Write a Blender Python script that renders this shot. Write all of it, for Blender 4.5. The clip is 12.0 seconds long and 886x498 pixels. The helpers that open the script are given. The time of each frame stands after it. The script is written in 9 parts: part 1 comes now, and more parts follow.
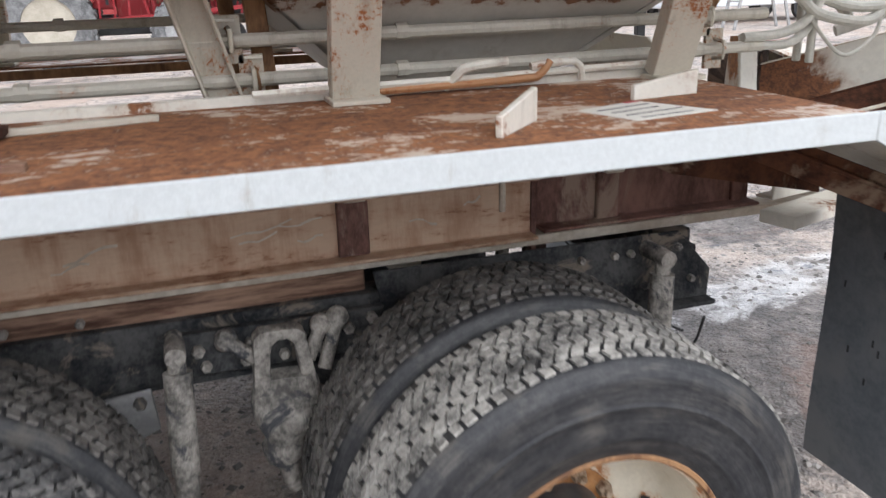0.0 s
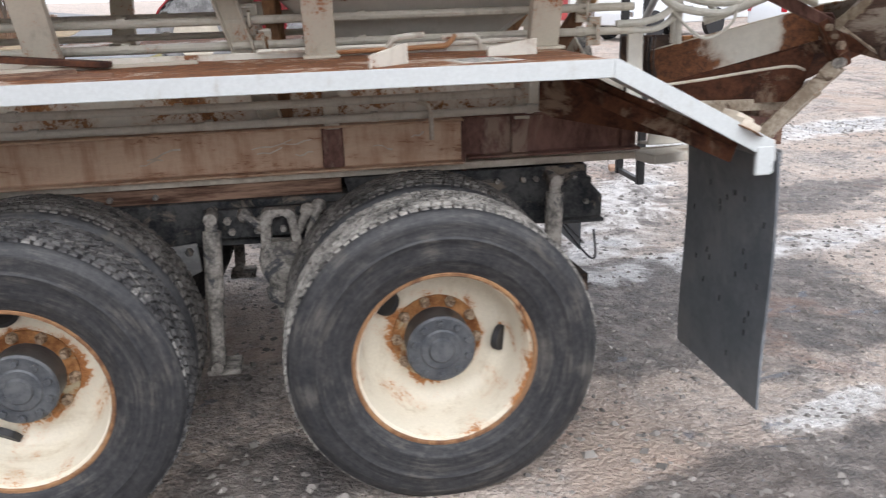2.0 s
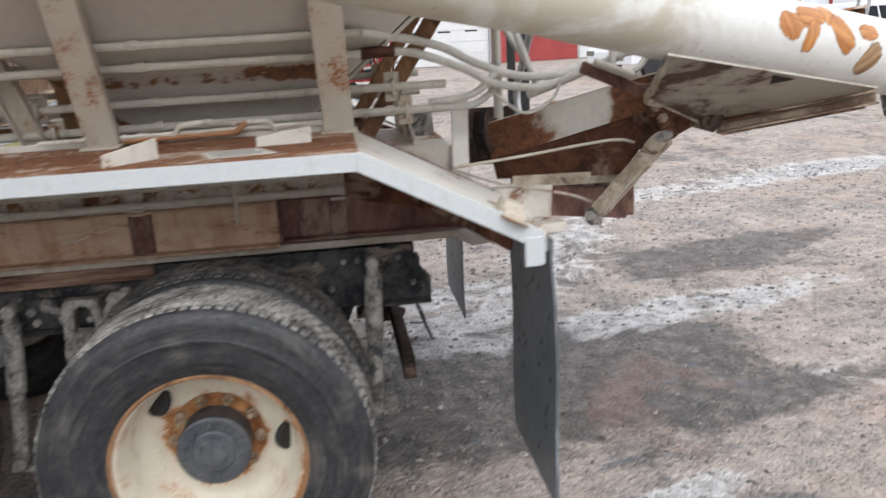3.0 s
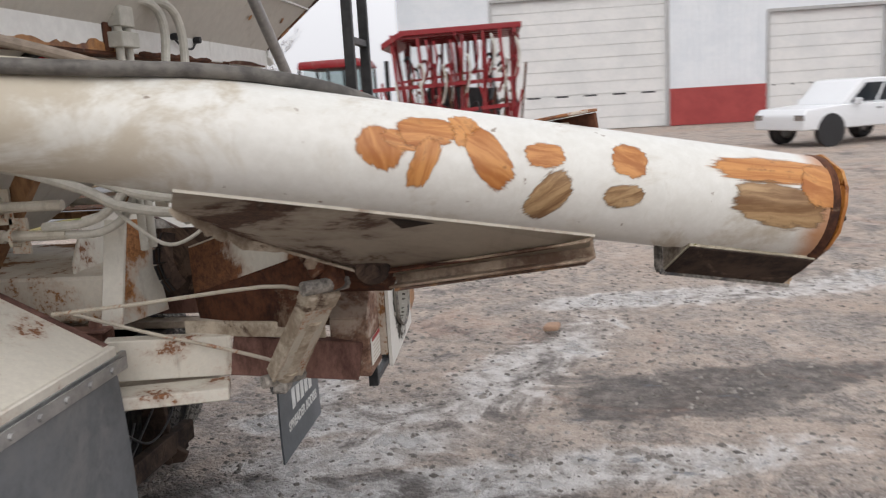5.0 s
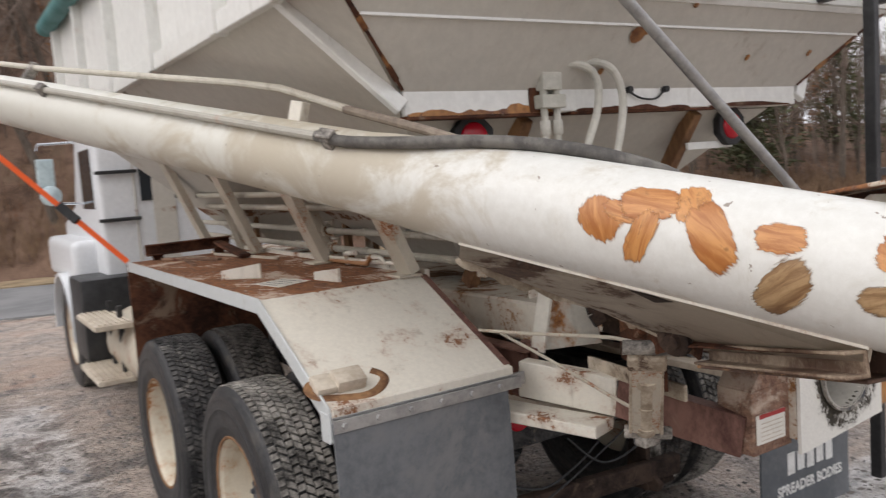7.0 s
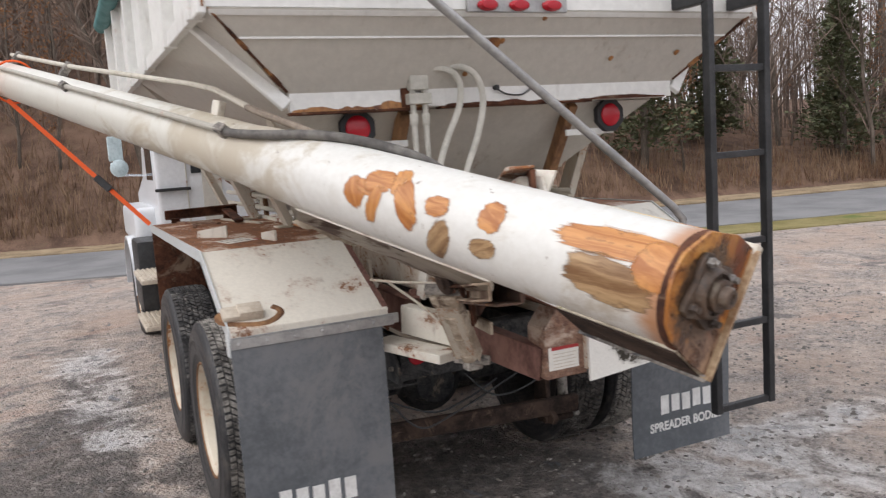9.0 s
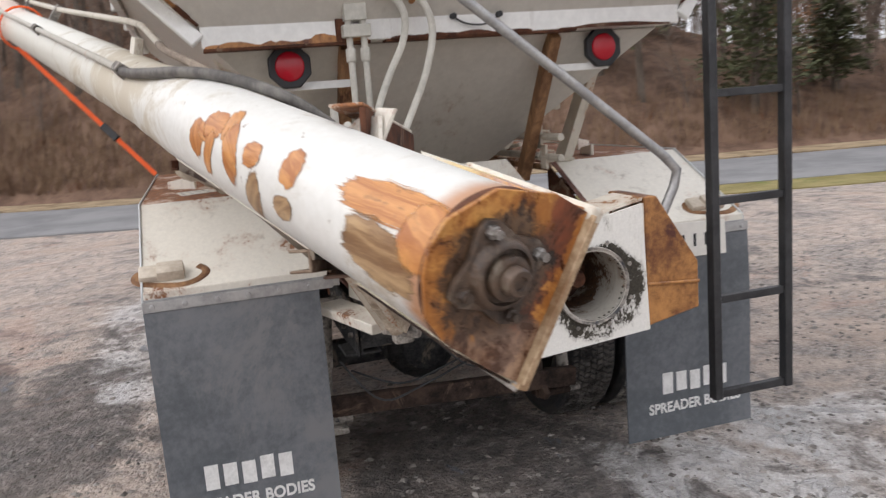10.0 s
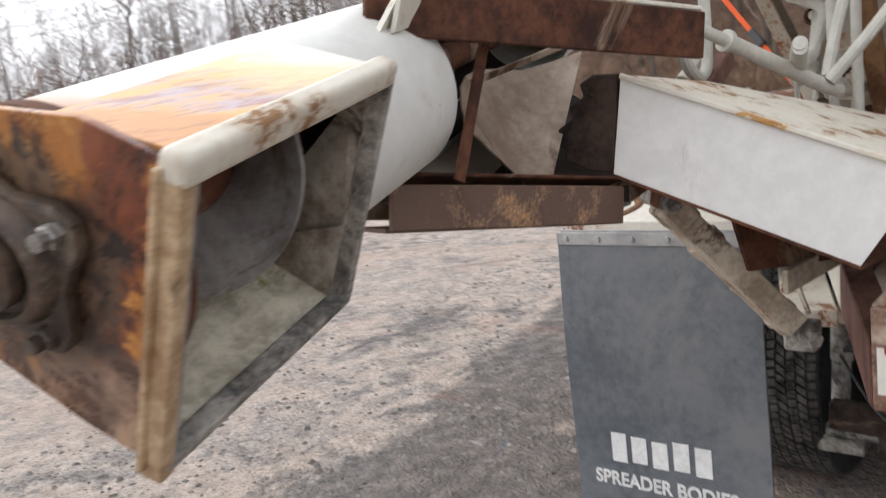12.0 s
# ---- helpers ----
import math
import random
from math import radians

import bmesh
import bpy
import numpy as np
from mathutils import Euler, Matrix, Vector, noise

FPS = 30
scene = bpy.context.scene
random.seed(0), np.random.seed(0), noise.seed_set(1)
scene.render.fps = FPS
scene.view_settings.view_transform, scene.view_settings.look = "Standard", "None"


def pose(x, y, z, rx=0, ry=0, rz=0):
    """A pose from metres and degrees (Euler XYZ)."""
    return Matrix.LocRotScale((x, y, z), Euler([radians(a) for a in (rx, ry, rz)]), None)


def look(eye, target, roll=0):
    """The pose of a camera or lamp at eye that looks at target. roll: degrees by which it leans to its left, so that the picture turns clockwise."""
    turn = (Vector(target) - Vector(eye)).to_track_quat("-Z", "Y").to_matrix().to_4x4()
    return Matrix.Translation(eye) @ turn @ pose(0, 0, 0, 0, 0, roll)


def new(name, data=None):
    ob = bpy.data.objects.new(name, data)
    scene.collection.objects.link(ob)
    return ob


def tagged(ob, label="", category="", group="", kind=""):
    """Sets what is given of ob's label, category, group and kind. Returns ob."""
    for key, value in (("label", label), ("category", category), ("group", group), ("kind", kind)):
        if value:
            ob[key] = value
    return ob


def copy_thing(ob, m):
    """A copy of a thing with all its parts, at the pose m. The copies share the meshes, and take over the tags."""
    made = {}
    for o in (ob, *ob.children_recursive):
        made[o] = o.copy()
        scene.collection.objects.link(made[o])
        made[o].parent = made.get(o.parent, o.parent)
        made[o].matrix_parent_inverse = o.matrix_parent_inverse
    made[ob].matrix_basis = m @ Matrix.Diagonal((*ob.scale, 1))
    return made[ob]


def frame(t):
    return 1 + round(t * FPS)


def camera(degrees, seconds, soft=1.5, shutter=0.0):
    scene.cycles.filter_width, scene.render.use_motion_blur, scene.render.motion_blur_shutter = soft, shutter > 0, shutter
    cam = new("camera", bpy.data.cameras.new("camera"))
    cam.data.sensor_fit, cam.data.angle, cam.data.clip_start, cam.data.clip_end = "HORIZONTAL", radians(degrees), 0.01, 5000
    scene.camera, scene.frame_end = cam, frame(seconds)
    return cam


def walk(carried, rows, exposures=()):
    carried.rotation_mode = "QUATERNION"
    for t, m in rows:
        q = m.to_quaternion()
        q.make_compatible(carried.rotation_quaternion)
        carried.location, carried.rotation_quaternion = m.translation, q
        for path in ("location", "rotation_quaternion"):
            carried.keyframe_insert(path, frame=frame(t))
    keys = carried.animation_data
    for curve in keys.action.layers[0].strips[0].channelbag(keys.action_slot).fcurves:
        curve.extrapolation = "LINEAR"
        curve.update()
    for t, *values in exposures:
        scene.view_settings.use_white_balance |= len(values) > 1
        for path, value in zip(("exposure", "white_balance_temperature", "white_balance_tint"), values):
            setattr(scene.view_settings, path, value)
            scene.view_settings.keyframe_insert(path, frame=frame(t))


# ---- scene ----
cam = camera(57.1, 12.0, soft=1.2, shutter=0.45)
PATH = [
    (0, (-0.733, -2.483, 1.724), (-0.134, -0.69, 1.069), -1.5),
    (0.5, (-0.748, -2.819, 1.642), (-0.193, -0.996, 1.036), -1.0),
    (1, (-0.724, -3.2, 1.638), (-0.258, -1.351, 1.034), -0.6),
    (1.5, (-0.631, -3.439, 1.641), (-0.263, -1.565, 1.046), -0.8),
    (2, (-0.388, -3.696, 1.661), (-0.087, -1.814, 1.054), -1.7),
    (2.5, (0.047, -3.768, 1.701), (0.303, -1.87, 1.125), -2.7),
    (3, (0.488, -3.662, 1.776), (0.722, -1.744, 1.257), -3.3),
    (3.5, (0.983, -3.507, 1.811), (1.157, -1.566, 1.36), -4.1),
    (3.7, (1.16, -3.42, 1.845), (1.324, -1.476, 1.405), -4.3),
    (5.3, (2.582, -2.628, 1.796), (2.145, -0.706, 1.459), -3.0),
    (5.5, (2.703, -2.515, 1.772), (2.12, -0.631, 1.442), -2.8),
    (6, (2.938, -2.292, 1.8), (1.929, -0.593, 1.491), -2.8),
    (6.5, (3.143, -2.233, 1.832), (1.678, -0.895, 1.582), -3.4),
    (6.7, (3.188, -2.239, 1.852), (1.607, -1.035, 1.625), -4.0),
    (8.3, (4.159, -2.243, 1.873), (2.35, -1.408, 1.698), -3.1),
    (8.5, (4.281, -2.134, 1.885), (2.476, -1.298, 1.674), -3.2),
    (9, (4.366, -1.847, 1.842), (2.565, -1.012, 1.594), -3.9),
    (9.5, (4.299, -1.478, 1.818), (2.481, -0.7, 1.521), -4.3),
    (10, (4.211, -1.055, 1.761), (2.322, -0.498, 1.411), -4.6),
    (10.5, (4.071, -0.68, 1.723), (2.126, -0.454, 1.316), -4.8),
    (11, (3.759, -0.401, 1.679), (1.833, -0.691, 1.223), -7.9),
    (11.5, (3.549, -0.104, 1.6), (1.845, -1.057, 1.164), -7.6),
    (12, (3.35, 0.093, 1.581), (1.843, -1.176, 1.238), -7.1),
]
walk(cam, [(t, look(eye, target, roll)) for t, eye, target, roll in PATH],
     [(0, 0.36, 6150, 11), (2, 0.26, 6240, 12), (3.5, -0.14, 6300, 10), (5.5, -0.54, 6700, 13), (6.5, -0.44, 6700, 13), (8.5, -0.30, 6550, 14), (10.5, -0.15, 6550, 14), (12, -0.04, 6450, 11)])

# ---------------------------------------------------------------- light
world = bpy.data.worlds.new("overcast_sky")
scene.world = world
world.use_nodes = True
wn = world.node_tree
wn.nodes.clear()
sky = wn.nodes.new("ShaderNodeTexSky")
sky.sky_type = "NISHITA"
sky.sun_disc = False
sky.sun_elevation = radians(45)
sky.sun_rotation = radians(200)
sky.air_density, sky.dust_density, sky.ozone_density = 1.0, 4.0, 1.0
grey = wn.nodes.new("ShaderNodeHueSaturation")
grey.inputs["Saturation"].default_value = 0.12
flat = wn.nodes.new("ShaderNodeMix")
flat.data_type = "RGBA"
flat.inputs[0].default_value = 0.7
flat.inputs[7].default_value = (6.9, 7.15, 7.6, 1)
cloud = wn.nodes.new("ShaderNodeTexNoise")
cloud.inputs["Scale"].default_value = 2.2
cloud.inputs["Detail"].default_value = 4
shade = wn.nodes.new("ShaderNodeMapRange")
shade.inputs["To Min"].default_value, shade.inputs["To Max"].default_value = 0.78, 1.15
dim = wn.nodes.new("ShaderNodeMix")
dim.data_type, dim.blend_type = "RGBA", "MULTIPLY"
dim.inputs[0].default_value = 1.0
bg = wn.nodes.new("ShaderNodeBackground")
bg.inputs["Strength"].default_value = 0.15
out = wn.nodes.new("ShaderNodeOutputWorld")
wn.links.new(sky.outputs[0], grey.inputs["Color"])
wn.links.new(grey.outputs[0], flat.inputs[6])
wn.links.new(cloud.outputs["Fac"], shade.inputs["Value"])
wn.links.new(flat.outputs[2], dim.inputs[6])
tall = wn.nodes.new("ShaderNodeTexCoord")
xyz = wn.nodes.new("ShaderNodeSeparateXYZ")
rise = wn.nodes.new("ShaderNodeMapRange")          # an overcast sky is brighter overhead than at the horizon
for key, value in (("From Min", 0.0), ("From Max", 1.0), ("To Min", 1.50), ("To Max", 1.75)):
    rise.inputs[key].default_value = value
both = wn.nodes.new("ShaderNodeMath")
both.operation = "MULTIPLY"
wn.links.new(tall.outputs["Generated"], xyz.inputs[0])
wn.links.new(xyz.outputs[2], rise.inputs["Value"])
wn.links.new(rise.outputs[0], both.inputs[0])
wn.links.new(shade.outputs[0], both.inputs[1])
wn.links.new(both.outputs[0], dim.inputs[7])
wn.links.new(dim.outputs[2], bg.inputs["Color"])
wn.links.new(bg.outputs[0], out.inputs["Surface"])

lamp = bpy.data.lights.new("sun", "SUN")
lamp.energy, lamp.angle, lamp.color = 1.15, radians(55), (1.0, 0.97, 0.93)
sun = new("sun", lamp)
sun.matrix_world = look((2.5, -6.5, 7.0), (0, 0, 0))

# ---------------------------------------------------------------- material kit
def material(name):
    m = bpy.data.materials.new(name)
    m.use_nodes = True
    nt = m.node_tree
    return m, nt, nt.nodes["Principled BSDF"]


def coords(nt, scale=(1, 1, 1), island=False):
    tc = nt.nodes.new("ShaderNodeTexCoord")
    mp = nt.nodes.new("ShaderNodeMapping")
    mp.inputs["Scale"].default_value = scale
    nt.links.new(tc.outputs["Object"], mp.inputs["Vector"])
    return mp.outputs[0]


def grain(nt, vec, scale, detail=5, rough=0.6, distort=0.0):
    n = nt.nodes.new("ShaderNodeTexNoise")
    n.inputs["Scale"].default_value = scale
    n.inputs["Detail"].default_value = detail
    n.inputs["Roughness"].default_value = rough
    n.inputs["Distortion"].default_value = distort
    nt.links.new(vec, n.inputs["Vector"])
    return n.outputs["Fac"]


def step(nt, value, lo, hi, to0=0.0, to1=1.0):
    r = nt.nodes.new("ShaderNodeMapRange")
    r.interpolation_type = "SMOOTHSTEP"
    for k, v in (("From Min", lo), ("From Max", hi), ("To Min", to0), ("To Max", to1)):
        r.inputs[k].default_value = v
    nt.links.new(value, r.inputs["Value"])
    return r.outputs[0]


def blend(nt, fac, a, b, mode="MIX"):
    n = nt.nodes.new("ShaderNodeMix")
    n.data_type, n.blend_type = "RGBA", mode
    for sock, v in ((n.inputs[0], fac), (n.inputs[6], a), (n.inputs[7], b)):
        if isinstance(v, (int, float)):
            sock.default_value = v
        elif isinstance(v, tuple):
            sock.default_value = (*v[:3], 1)
        else:
            nt.links.new(v, sock)
    return n.outputs[2]


def calc(nt, op, a, b):
    n = nt.nodes.new("ShaderNodeMath")
    n.operation = op
    for sock, v in ((n.inputs[0], a), (n.inputs[1], b)):
        if isinstance(v, (int, float)):
            sock.default_value = v
        else:
            nt.links.new(v, sock)
    return n.outputs[0]


def relief(nt, bsdf, height, strength=0.3, distance=0.004):
    b = nt.nodes.new("ShaderNodeBump")
    b.inputs["Strength"].default_value = strength
    b.inputs["Distance"].default_value = distance
    nt.links.new(height, b.inputs["Height"])
    nt.links.new(b.outputs[0], bsdf.inputs["Normal"])


def along(nt, origin, axis):
    """Distance of the shaded point from origin, along axis."""
    a = nt.nodes.new("ShaderNodeVectorMath")
    a.operation = "SUBTRACT"
    nt.links.new(coords(nt), a.inputs[0])
    a.inputs[1].default_value = tuple(origin)
    d = nt.nodes.new("ShaderNodeVectorMath")
    d.operation = "DOT_PRODUCT"
    nt.links.new(a.outputs[0], d.inputs[0])
    d.inputs[1].default_value = tuple(axis)
    return d.outputs["Value"]


def reach(nt, a, b, ca, cb):
    """Distance from (ca, cb) in the plane of two lengths."""
    da, db = calc(nt, "SUBTRACT", a, ca), calc(nt, "SUBTRACT", b, cb)
    return calc(nt, "POWER", calc(nt, "ADD", calc(nt, "MULTIPLY", da, da), calc(nt, "MULTIPLY", db, db)), 0.5)


def painted(name, col, rust=0.3, dirt=0.3, gloss=0.4, size=3.0, rustcol=((0.16, 0.05, 0.018), (0.34, 0.12, 0.035)), dirtcol=(0.26, 0.22, 0.17), speckle=0.28, stretch=(1, 1, 1), extra=None):
    """Worn paint on steel: rust breaks through in patches, with dirt in soft clouds and streaks."""
    m, nt, b = material(name)
    v = coords(nt, stretch)
    streak = coords(nt, (5, 5, 0.9))
    big = grain(nt, v, size, 8, 0.65, 0.4)
    fine = grain(nt, v, size * 14, 5, 0.7)
    speck = grain(nt, v, size * 45, 3, 0.6)
    runs = grain(nt, streak, 3.5, 6, 0.7)
    mask_in = calc(nt, "ADD", calc(nt, "MULTIPLY", big, 1 - speckle), calc(nt, "MULTIPLY", fine, speckle))
    if extra:
        mask_in = calc(nt, "ADD", mask_in, extra(nt))
    edge = 0.72 - 0.34 * rust
    mask = step(nt, mask_in, edge, edge + (0.035 if speckle > 0.2 else 0.075))
    halo = step(nt, mask_in, edge - 0.07, edge + 0.02)
    tint = blend(nt, step(nt, fine, 0.3, 0.75), tuple(c * 0.93 for c in col), tuple(min(1, c * 1.05) for c in col))
    soil = step(nt, calc(nt, "MULTIPLY", runs, calc(nt, "ADD", big, 0.5)), 0.62 - 0.3 * dirt, 0.95 - 0.3 * dirt)
    tint = blend(nt, calc(nt, "MULTIPLY", soil, 0.75), tint, dirtcol)
    tint = blend(nt, calc(nt, "MULTIPLY", halo, 0.35), tint, rustcol[1])
    oxide = blend(nt, step(nt, calc(nt, "ADD", calc(nt, "MULTIPLY", speck, 0.35), calc(nt, "MULTIPLY", fine, 0.65)), 0.34, 0.68), rustcol[0], rustcol[1])
    nt.links.new(blend(nt, mask, tint, oxide), b.inputs["Base Color"])
    nt.links.new(step(nt, calc(nt, "ADD", mask, calc(nt, "MULTIPLY", soil, 0.6)), 0, 1, gloss, 0.85), b.inputs["Roughness"])
    relief(nt, b, calc(nt, "ADD", calc(nt, "MULTIPLY", mask, -0.4), calc(nt, "MULTIPLY", calc(nt, "ADD", fine, speck), 0.3)), 0.35, 0.003)
    return m


def mottled(name, a, c, scale=6.0, rough=0.8, fine=10.0, metal=0.0, bump=0.4, third=None, stretch=(1, 1, 1), dist=0.004):
    """Two or three colours in clouds and grain."""
    m, nt, b = material(name)
    v = coords(nt, stretch)
    big = grain(nt, v, scale, 6, 0.65, 0.3)
    small = grain(nt, v, scale * fine, 4, 0.7)
    mix = step(nt, calc(nt, "ADD", calc(nt, "MULTIPLY", big, 0.65), calc(nt, "MULTIPLY", small, 0.35)), 0.36, 0.64)
    col = blend(nt, mix, a, c)
    if third:
        col = blend(nt, step(nt, grain(nt, v, scale * 0.6, 7, 0.7, 0.8), 0.55, 0.64), col, third)
    nt.links.new(col, b.inputs["Base Color"])
    nt.links.new(step(nt, small, 0.2, 0.8, rough - 0.1, min(1, rough + 0.1)), b.inputs["Roughness"])
    b.inputs["Metallic"].default_value = metal
    if rough >= 0.6:
        b.inputs["Specular IOR Level"].default_value = 0.22     # dry, dusty or muddy: hardly any sheen
    relief(nt, b, calc(nt, "ADD", big, small), bump, dist)
    return m


def plain(name, col, rough=0.5, metal=0.0, emit=0.0):
    m, nt, b = material(name)
    v = coords(nt)
    g = grain(nt, v, 30, 4)
    nt.links.new(blend(nt, g, tuple(c * 0.85 for c in col), tuple(min(1, c * 1.12) for c in col)), b.inputs["Base Color"])
    b.inputs["Roughness"].default_value, b.inputs["Metallic"].default_value = rough, metal
    return m


FENDER = painted("fender_white_paint", (0.71, 0.675, 0.59), 0.45, 0.32, 0.4, 4.0, rustcol=((0.12, 0.048, 0.022), (0.29, 0.125, 0.055)))
LIPWHITE = painted("fresh_white_paint", (0.525, 0.55, 0.55), 0.17, 0.16, 0.4, 7.0)
DECKRUST = painted("rusted_deck_steel", (0.62, 0.54, 0.45), 0.84, 0.4, 0.5, 3.2, rustcol=((0.070, 0.026, 0.015), (0.40, 0.165, 0.065)), dirtcol=(0.36, 0.21, 0.12), stretch=(0.8, 1.25, 1), speckle=0.36)


def seam_rust(nt):
    """Rust along the welded seam of the sloping floor."""
    near = step(nt, calc(nt, "ABSOLUTE", along(nt, (0, 0, 1.655), (0, 0, 1)), 0.0), 0.012, 0.05, 1, 0)
    return calc(nt, "MULTIPLY", calc(nt, "MULTIPLY", near, step(nt, along(nt, (0, 0, 0), (1, 0, 0)), 0.45, 0.62, 1, 0)), 0.19)


HOPPER = painted("hopper_grey_paint", (0.54, 0.515, 0.46), 0.20, 0.25, 0.45, 1.6, dirtcol=(0.33, 0.29, 0.23), rustcol=((0.09, 0.04, 0.022), (0.25, 0.12, 0.06)), speckle=0.4, extra=seam_rust)
CLEANFENDER = painted("clean_fender_paint", (0.71, 0.68, 0.60), 0.24, 0.26, 0.4, 3.0)
HOPWHITE = painted("hopper_white_paint", (0.76, 0.76, 0.73), 0.12, 0.15, 0.4, 1.8)
TAN = painted("dusty_cream_paint", (0.52, 0.475, 0.39), 0.42, 0.45, 0.6, 7.0, speckle=0.45)
PIPE = painted("dusty_pipe_paint", (0.52, 0.485, 0.41), 0.16, 0.5, 0.6, 6.0)
SILL = painted("worn_brown_sill", (0.55, 0.39, 0.27), 0.45, 0.75, 0.6, 3.6, rustcol=((0.11, 0.05, 0.03), (0.34, 0.185, 0.11)), dirtcol=(0.33, 0.18, 0.105), stretch=(0.5, 1, 2.0), speckle=0.36)
SILLDARK = mottled("maroon_primer_steel", (0.075, 0.034, 0.028), (0.23, 0.125, 0.098), 6, 0.65, 10, third=(0.30, 0.22, 0.17), stretch=(1, 1, 0.45), bump=0.6)
TIMBER = mottled("splintered_wet_timber", (0.075, 0.038, 0.026), (0.36, 0.23, 0.16), 14, 0.85, 5, third=(0.13, 0.05, 0.035), stretch=(0.16, 1, 1.6), bump=0.9)
DUSTSTEEL = mottled("dusty_flange_steel", (0.40, 0.34, 0.27), (0.60, 0.54, 0.45), 5, 0.8, 8)
CHASSIS = mottled("dirty_blue_black_frame", (0.010, 0.012, 0.015), (0.085, 0.084, 0.082), 10, 0.75, 7, third=(0.18, 0.15, 0.12), bump=0.9)
MUDSTEEL = mottled("mud_caked_steel", (0.095, 0.09, 0.083), (0.45, 0.415, 0.37), 13, 0.9, 5, third=(0.07, 0.072, 0.078), bump=1.0, dist=0.008)
BLACK = mottled("black_steel", (0.012, 0.013, 0.015), (0.035, 0.036, 0.038), 8, 0.45, 8)
def sidewall():
    """Black rubber with scuffs that run round the tyre, moulded bands and brown dust."""
    m, nt, b = material("sidewall_rubber")
    v = coords(nt)
    xyz = nt.nodes.new("ShaderNodeSeparateXYZ")
    nt.links.new(v, xyz.inputs[0])
    r = reach(nt, xyz.outputs[0], xyz.outputs[2], 0.0, 0.0)
    turn = calc(nt, "ARCTAN2", xyz.outputs[2], xyz.outputs[0])
    polar = nt.nodes.new("ShaderNodeCombineXYZ")
    nt.links.new(calc(nt, "MULTIPLY", r, 34.0), polar.inputs[0])
    nt.links.new(calc(nt, "MULTIPLY", turn, 1.3), polar.inputs[1])
    rings = grain(nt, polar.outputs[0], 2.2, 7, 0.75, 0.15)
    cloud_ = grain(nt, v, 5.0, 7, 0.7, 0.5)
    fine = grain(nt, v, 45, 5, 0.75)
    col = blend(nt, step(nt, calc(nt, "ADD", calc(nt, "MULTIPLY", rings, 0.55), calc(nt, "MULTIPLY", fine, 0.45)), 0.34, 0.70), (0.013, 0.014, 0.017), (0.058, 0.057, 0.057))
    dust = step(nt, calc(nt, "ADD", calc(nt, "MULTIPLY", cloud_, 0.6), calc(nt, "MULTIPLY", rings, 0.4)), 0.50, 0.64)
    col = blend(nt, calc(nt, "MULTIPLY", dust, 0.45), col, (0.17, 0.153, 0.13))
    nt.links.new(col, b.inputs["Base Color"])
    nt.links.new(step(nt, dust, 0, 1, 0.46, 0.8), b.inputs["Roughness"])
    b.inputs["Specular IOR Level"].default_value = 0.35
    relief(nt, b, calc(nt, "ADD", rings, calc(nt, "MULTIPLY", fine, 0.5)), 0.35, 0.004)
    return m


RUBBER = sidewall()
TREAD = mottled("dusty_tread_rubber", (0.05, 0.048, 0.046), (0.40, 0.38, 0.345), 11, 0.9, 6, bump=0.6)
# dusty tread again, darkened for the shade that inner tyres stand in
TREADINSHADE = mottled("dusty_shaded_inner_tread", (0.025, 0.024, 0.023), (0.17, 0.158, 0.145), 12, 0.9, 6, bump=0.6)
TREADDARK = mottled("dark_damp_tread", (0.026, 0.026, 0.028), (0.15, 0.146, 0.142), 14, 0.8, 5, third=(0.24, 0.23, 0.215), bump=0.6)
FLAP = mottled("mudflap_rubber", (0.082, 0.094, 0.104), (0.165, 0.175, 0.187), 2.4, 0.45, 14, third=(0.175, 0.18, 0.185), bump=0.2)


def rim_edge(nt):
    """Rust gathers on the rim's outer ring."""
    xyz = nt.nodes.new("ShaderNodeSeparateXYZ")
    nt.links.new(coords(nt), xyz.inputs[0])
    r = calc(nt, "POWER", calc(nt, "ADD", calc(nt, "MULTIPLY", xyz.outputs[0], xyz.outputs[0]), calc(nt, "MULTIPLY", xyz.outputs[2], xyz.outputs[2])), 0.5)
    side = step(nt, calc(nt, "ADD", xyz.outputs[0], calc(nt, "MULTIPLY", xyz.outputs[2], 0.4)), -0.1, 0.3, 0.35, 1.0)
    ring = calc(nt, "MULTIPLY", calc(nt, "MULTIPLY", step(nt, r, 0.262, 0.312), side), 0.17)
    centre = calc(nt, "MULTIPLY", step(nt, r, 0.155, 0.21, 1, 0), 0.13)
    return calc(nt, "ADD", ring, centre)


RIM = painted("cream_rim_paint", (0.66, 0.605, 0.49), 0.33, 0.45, 0.4, 8.0, rustcol=((0.20, 0.068, 0.022), (0.48, 0.22, 0.08)), dirtcol=(0.42, 0.34, 0.23), extra=rim_edge)
RIMRUST = mottled("rusty_wheel_centre", (0.15, 0.055, 0.018), (0.42, 0.21, 0.085), 12, 0.8, 6, third=(0.45, 0.38, 0.26))
HUBSTEEL = mottled("greasy_hub_iron", (0.05, 0.055, 0.065), (0.13, 0.135, 0.14), 9, 0.5, 6, metal=0.3)
ALU = mottled("dull_aluminium", (0.30, 0.30, 0.30), (0.46, 0.46, 0.45), 10, 0.45, 6, metal=0.6)
HEATRUST = mottled("brown_rusted_plate", (0.12, 0.04, 0.014), (0.46, 0.215, 0.065), 6, 0.42, 6, third=(0.075, 0.02, 0.013), bump=0.45)
SCABBED = painted("scabbed_white_paint", (0.66, 0.61, 0.52), 0.58, 0.4, 0.5, 4.5, rustcol=((0.10, 0.04, 0.018), (0.36, 0.17, 0.06)))
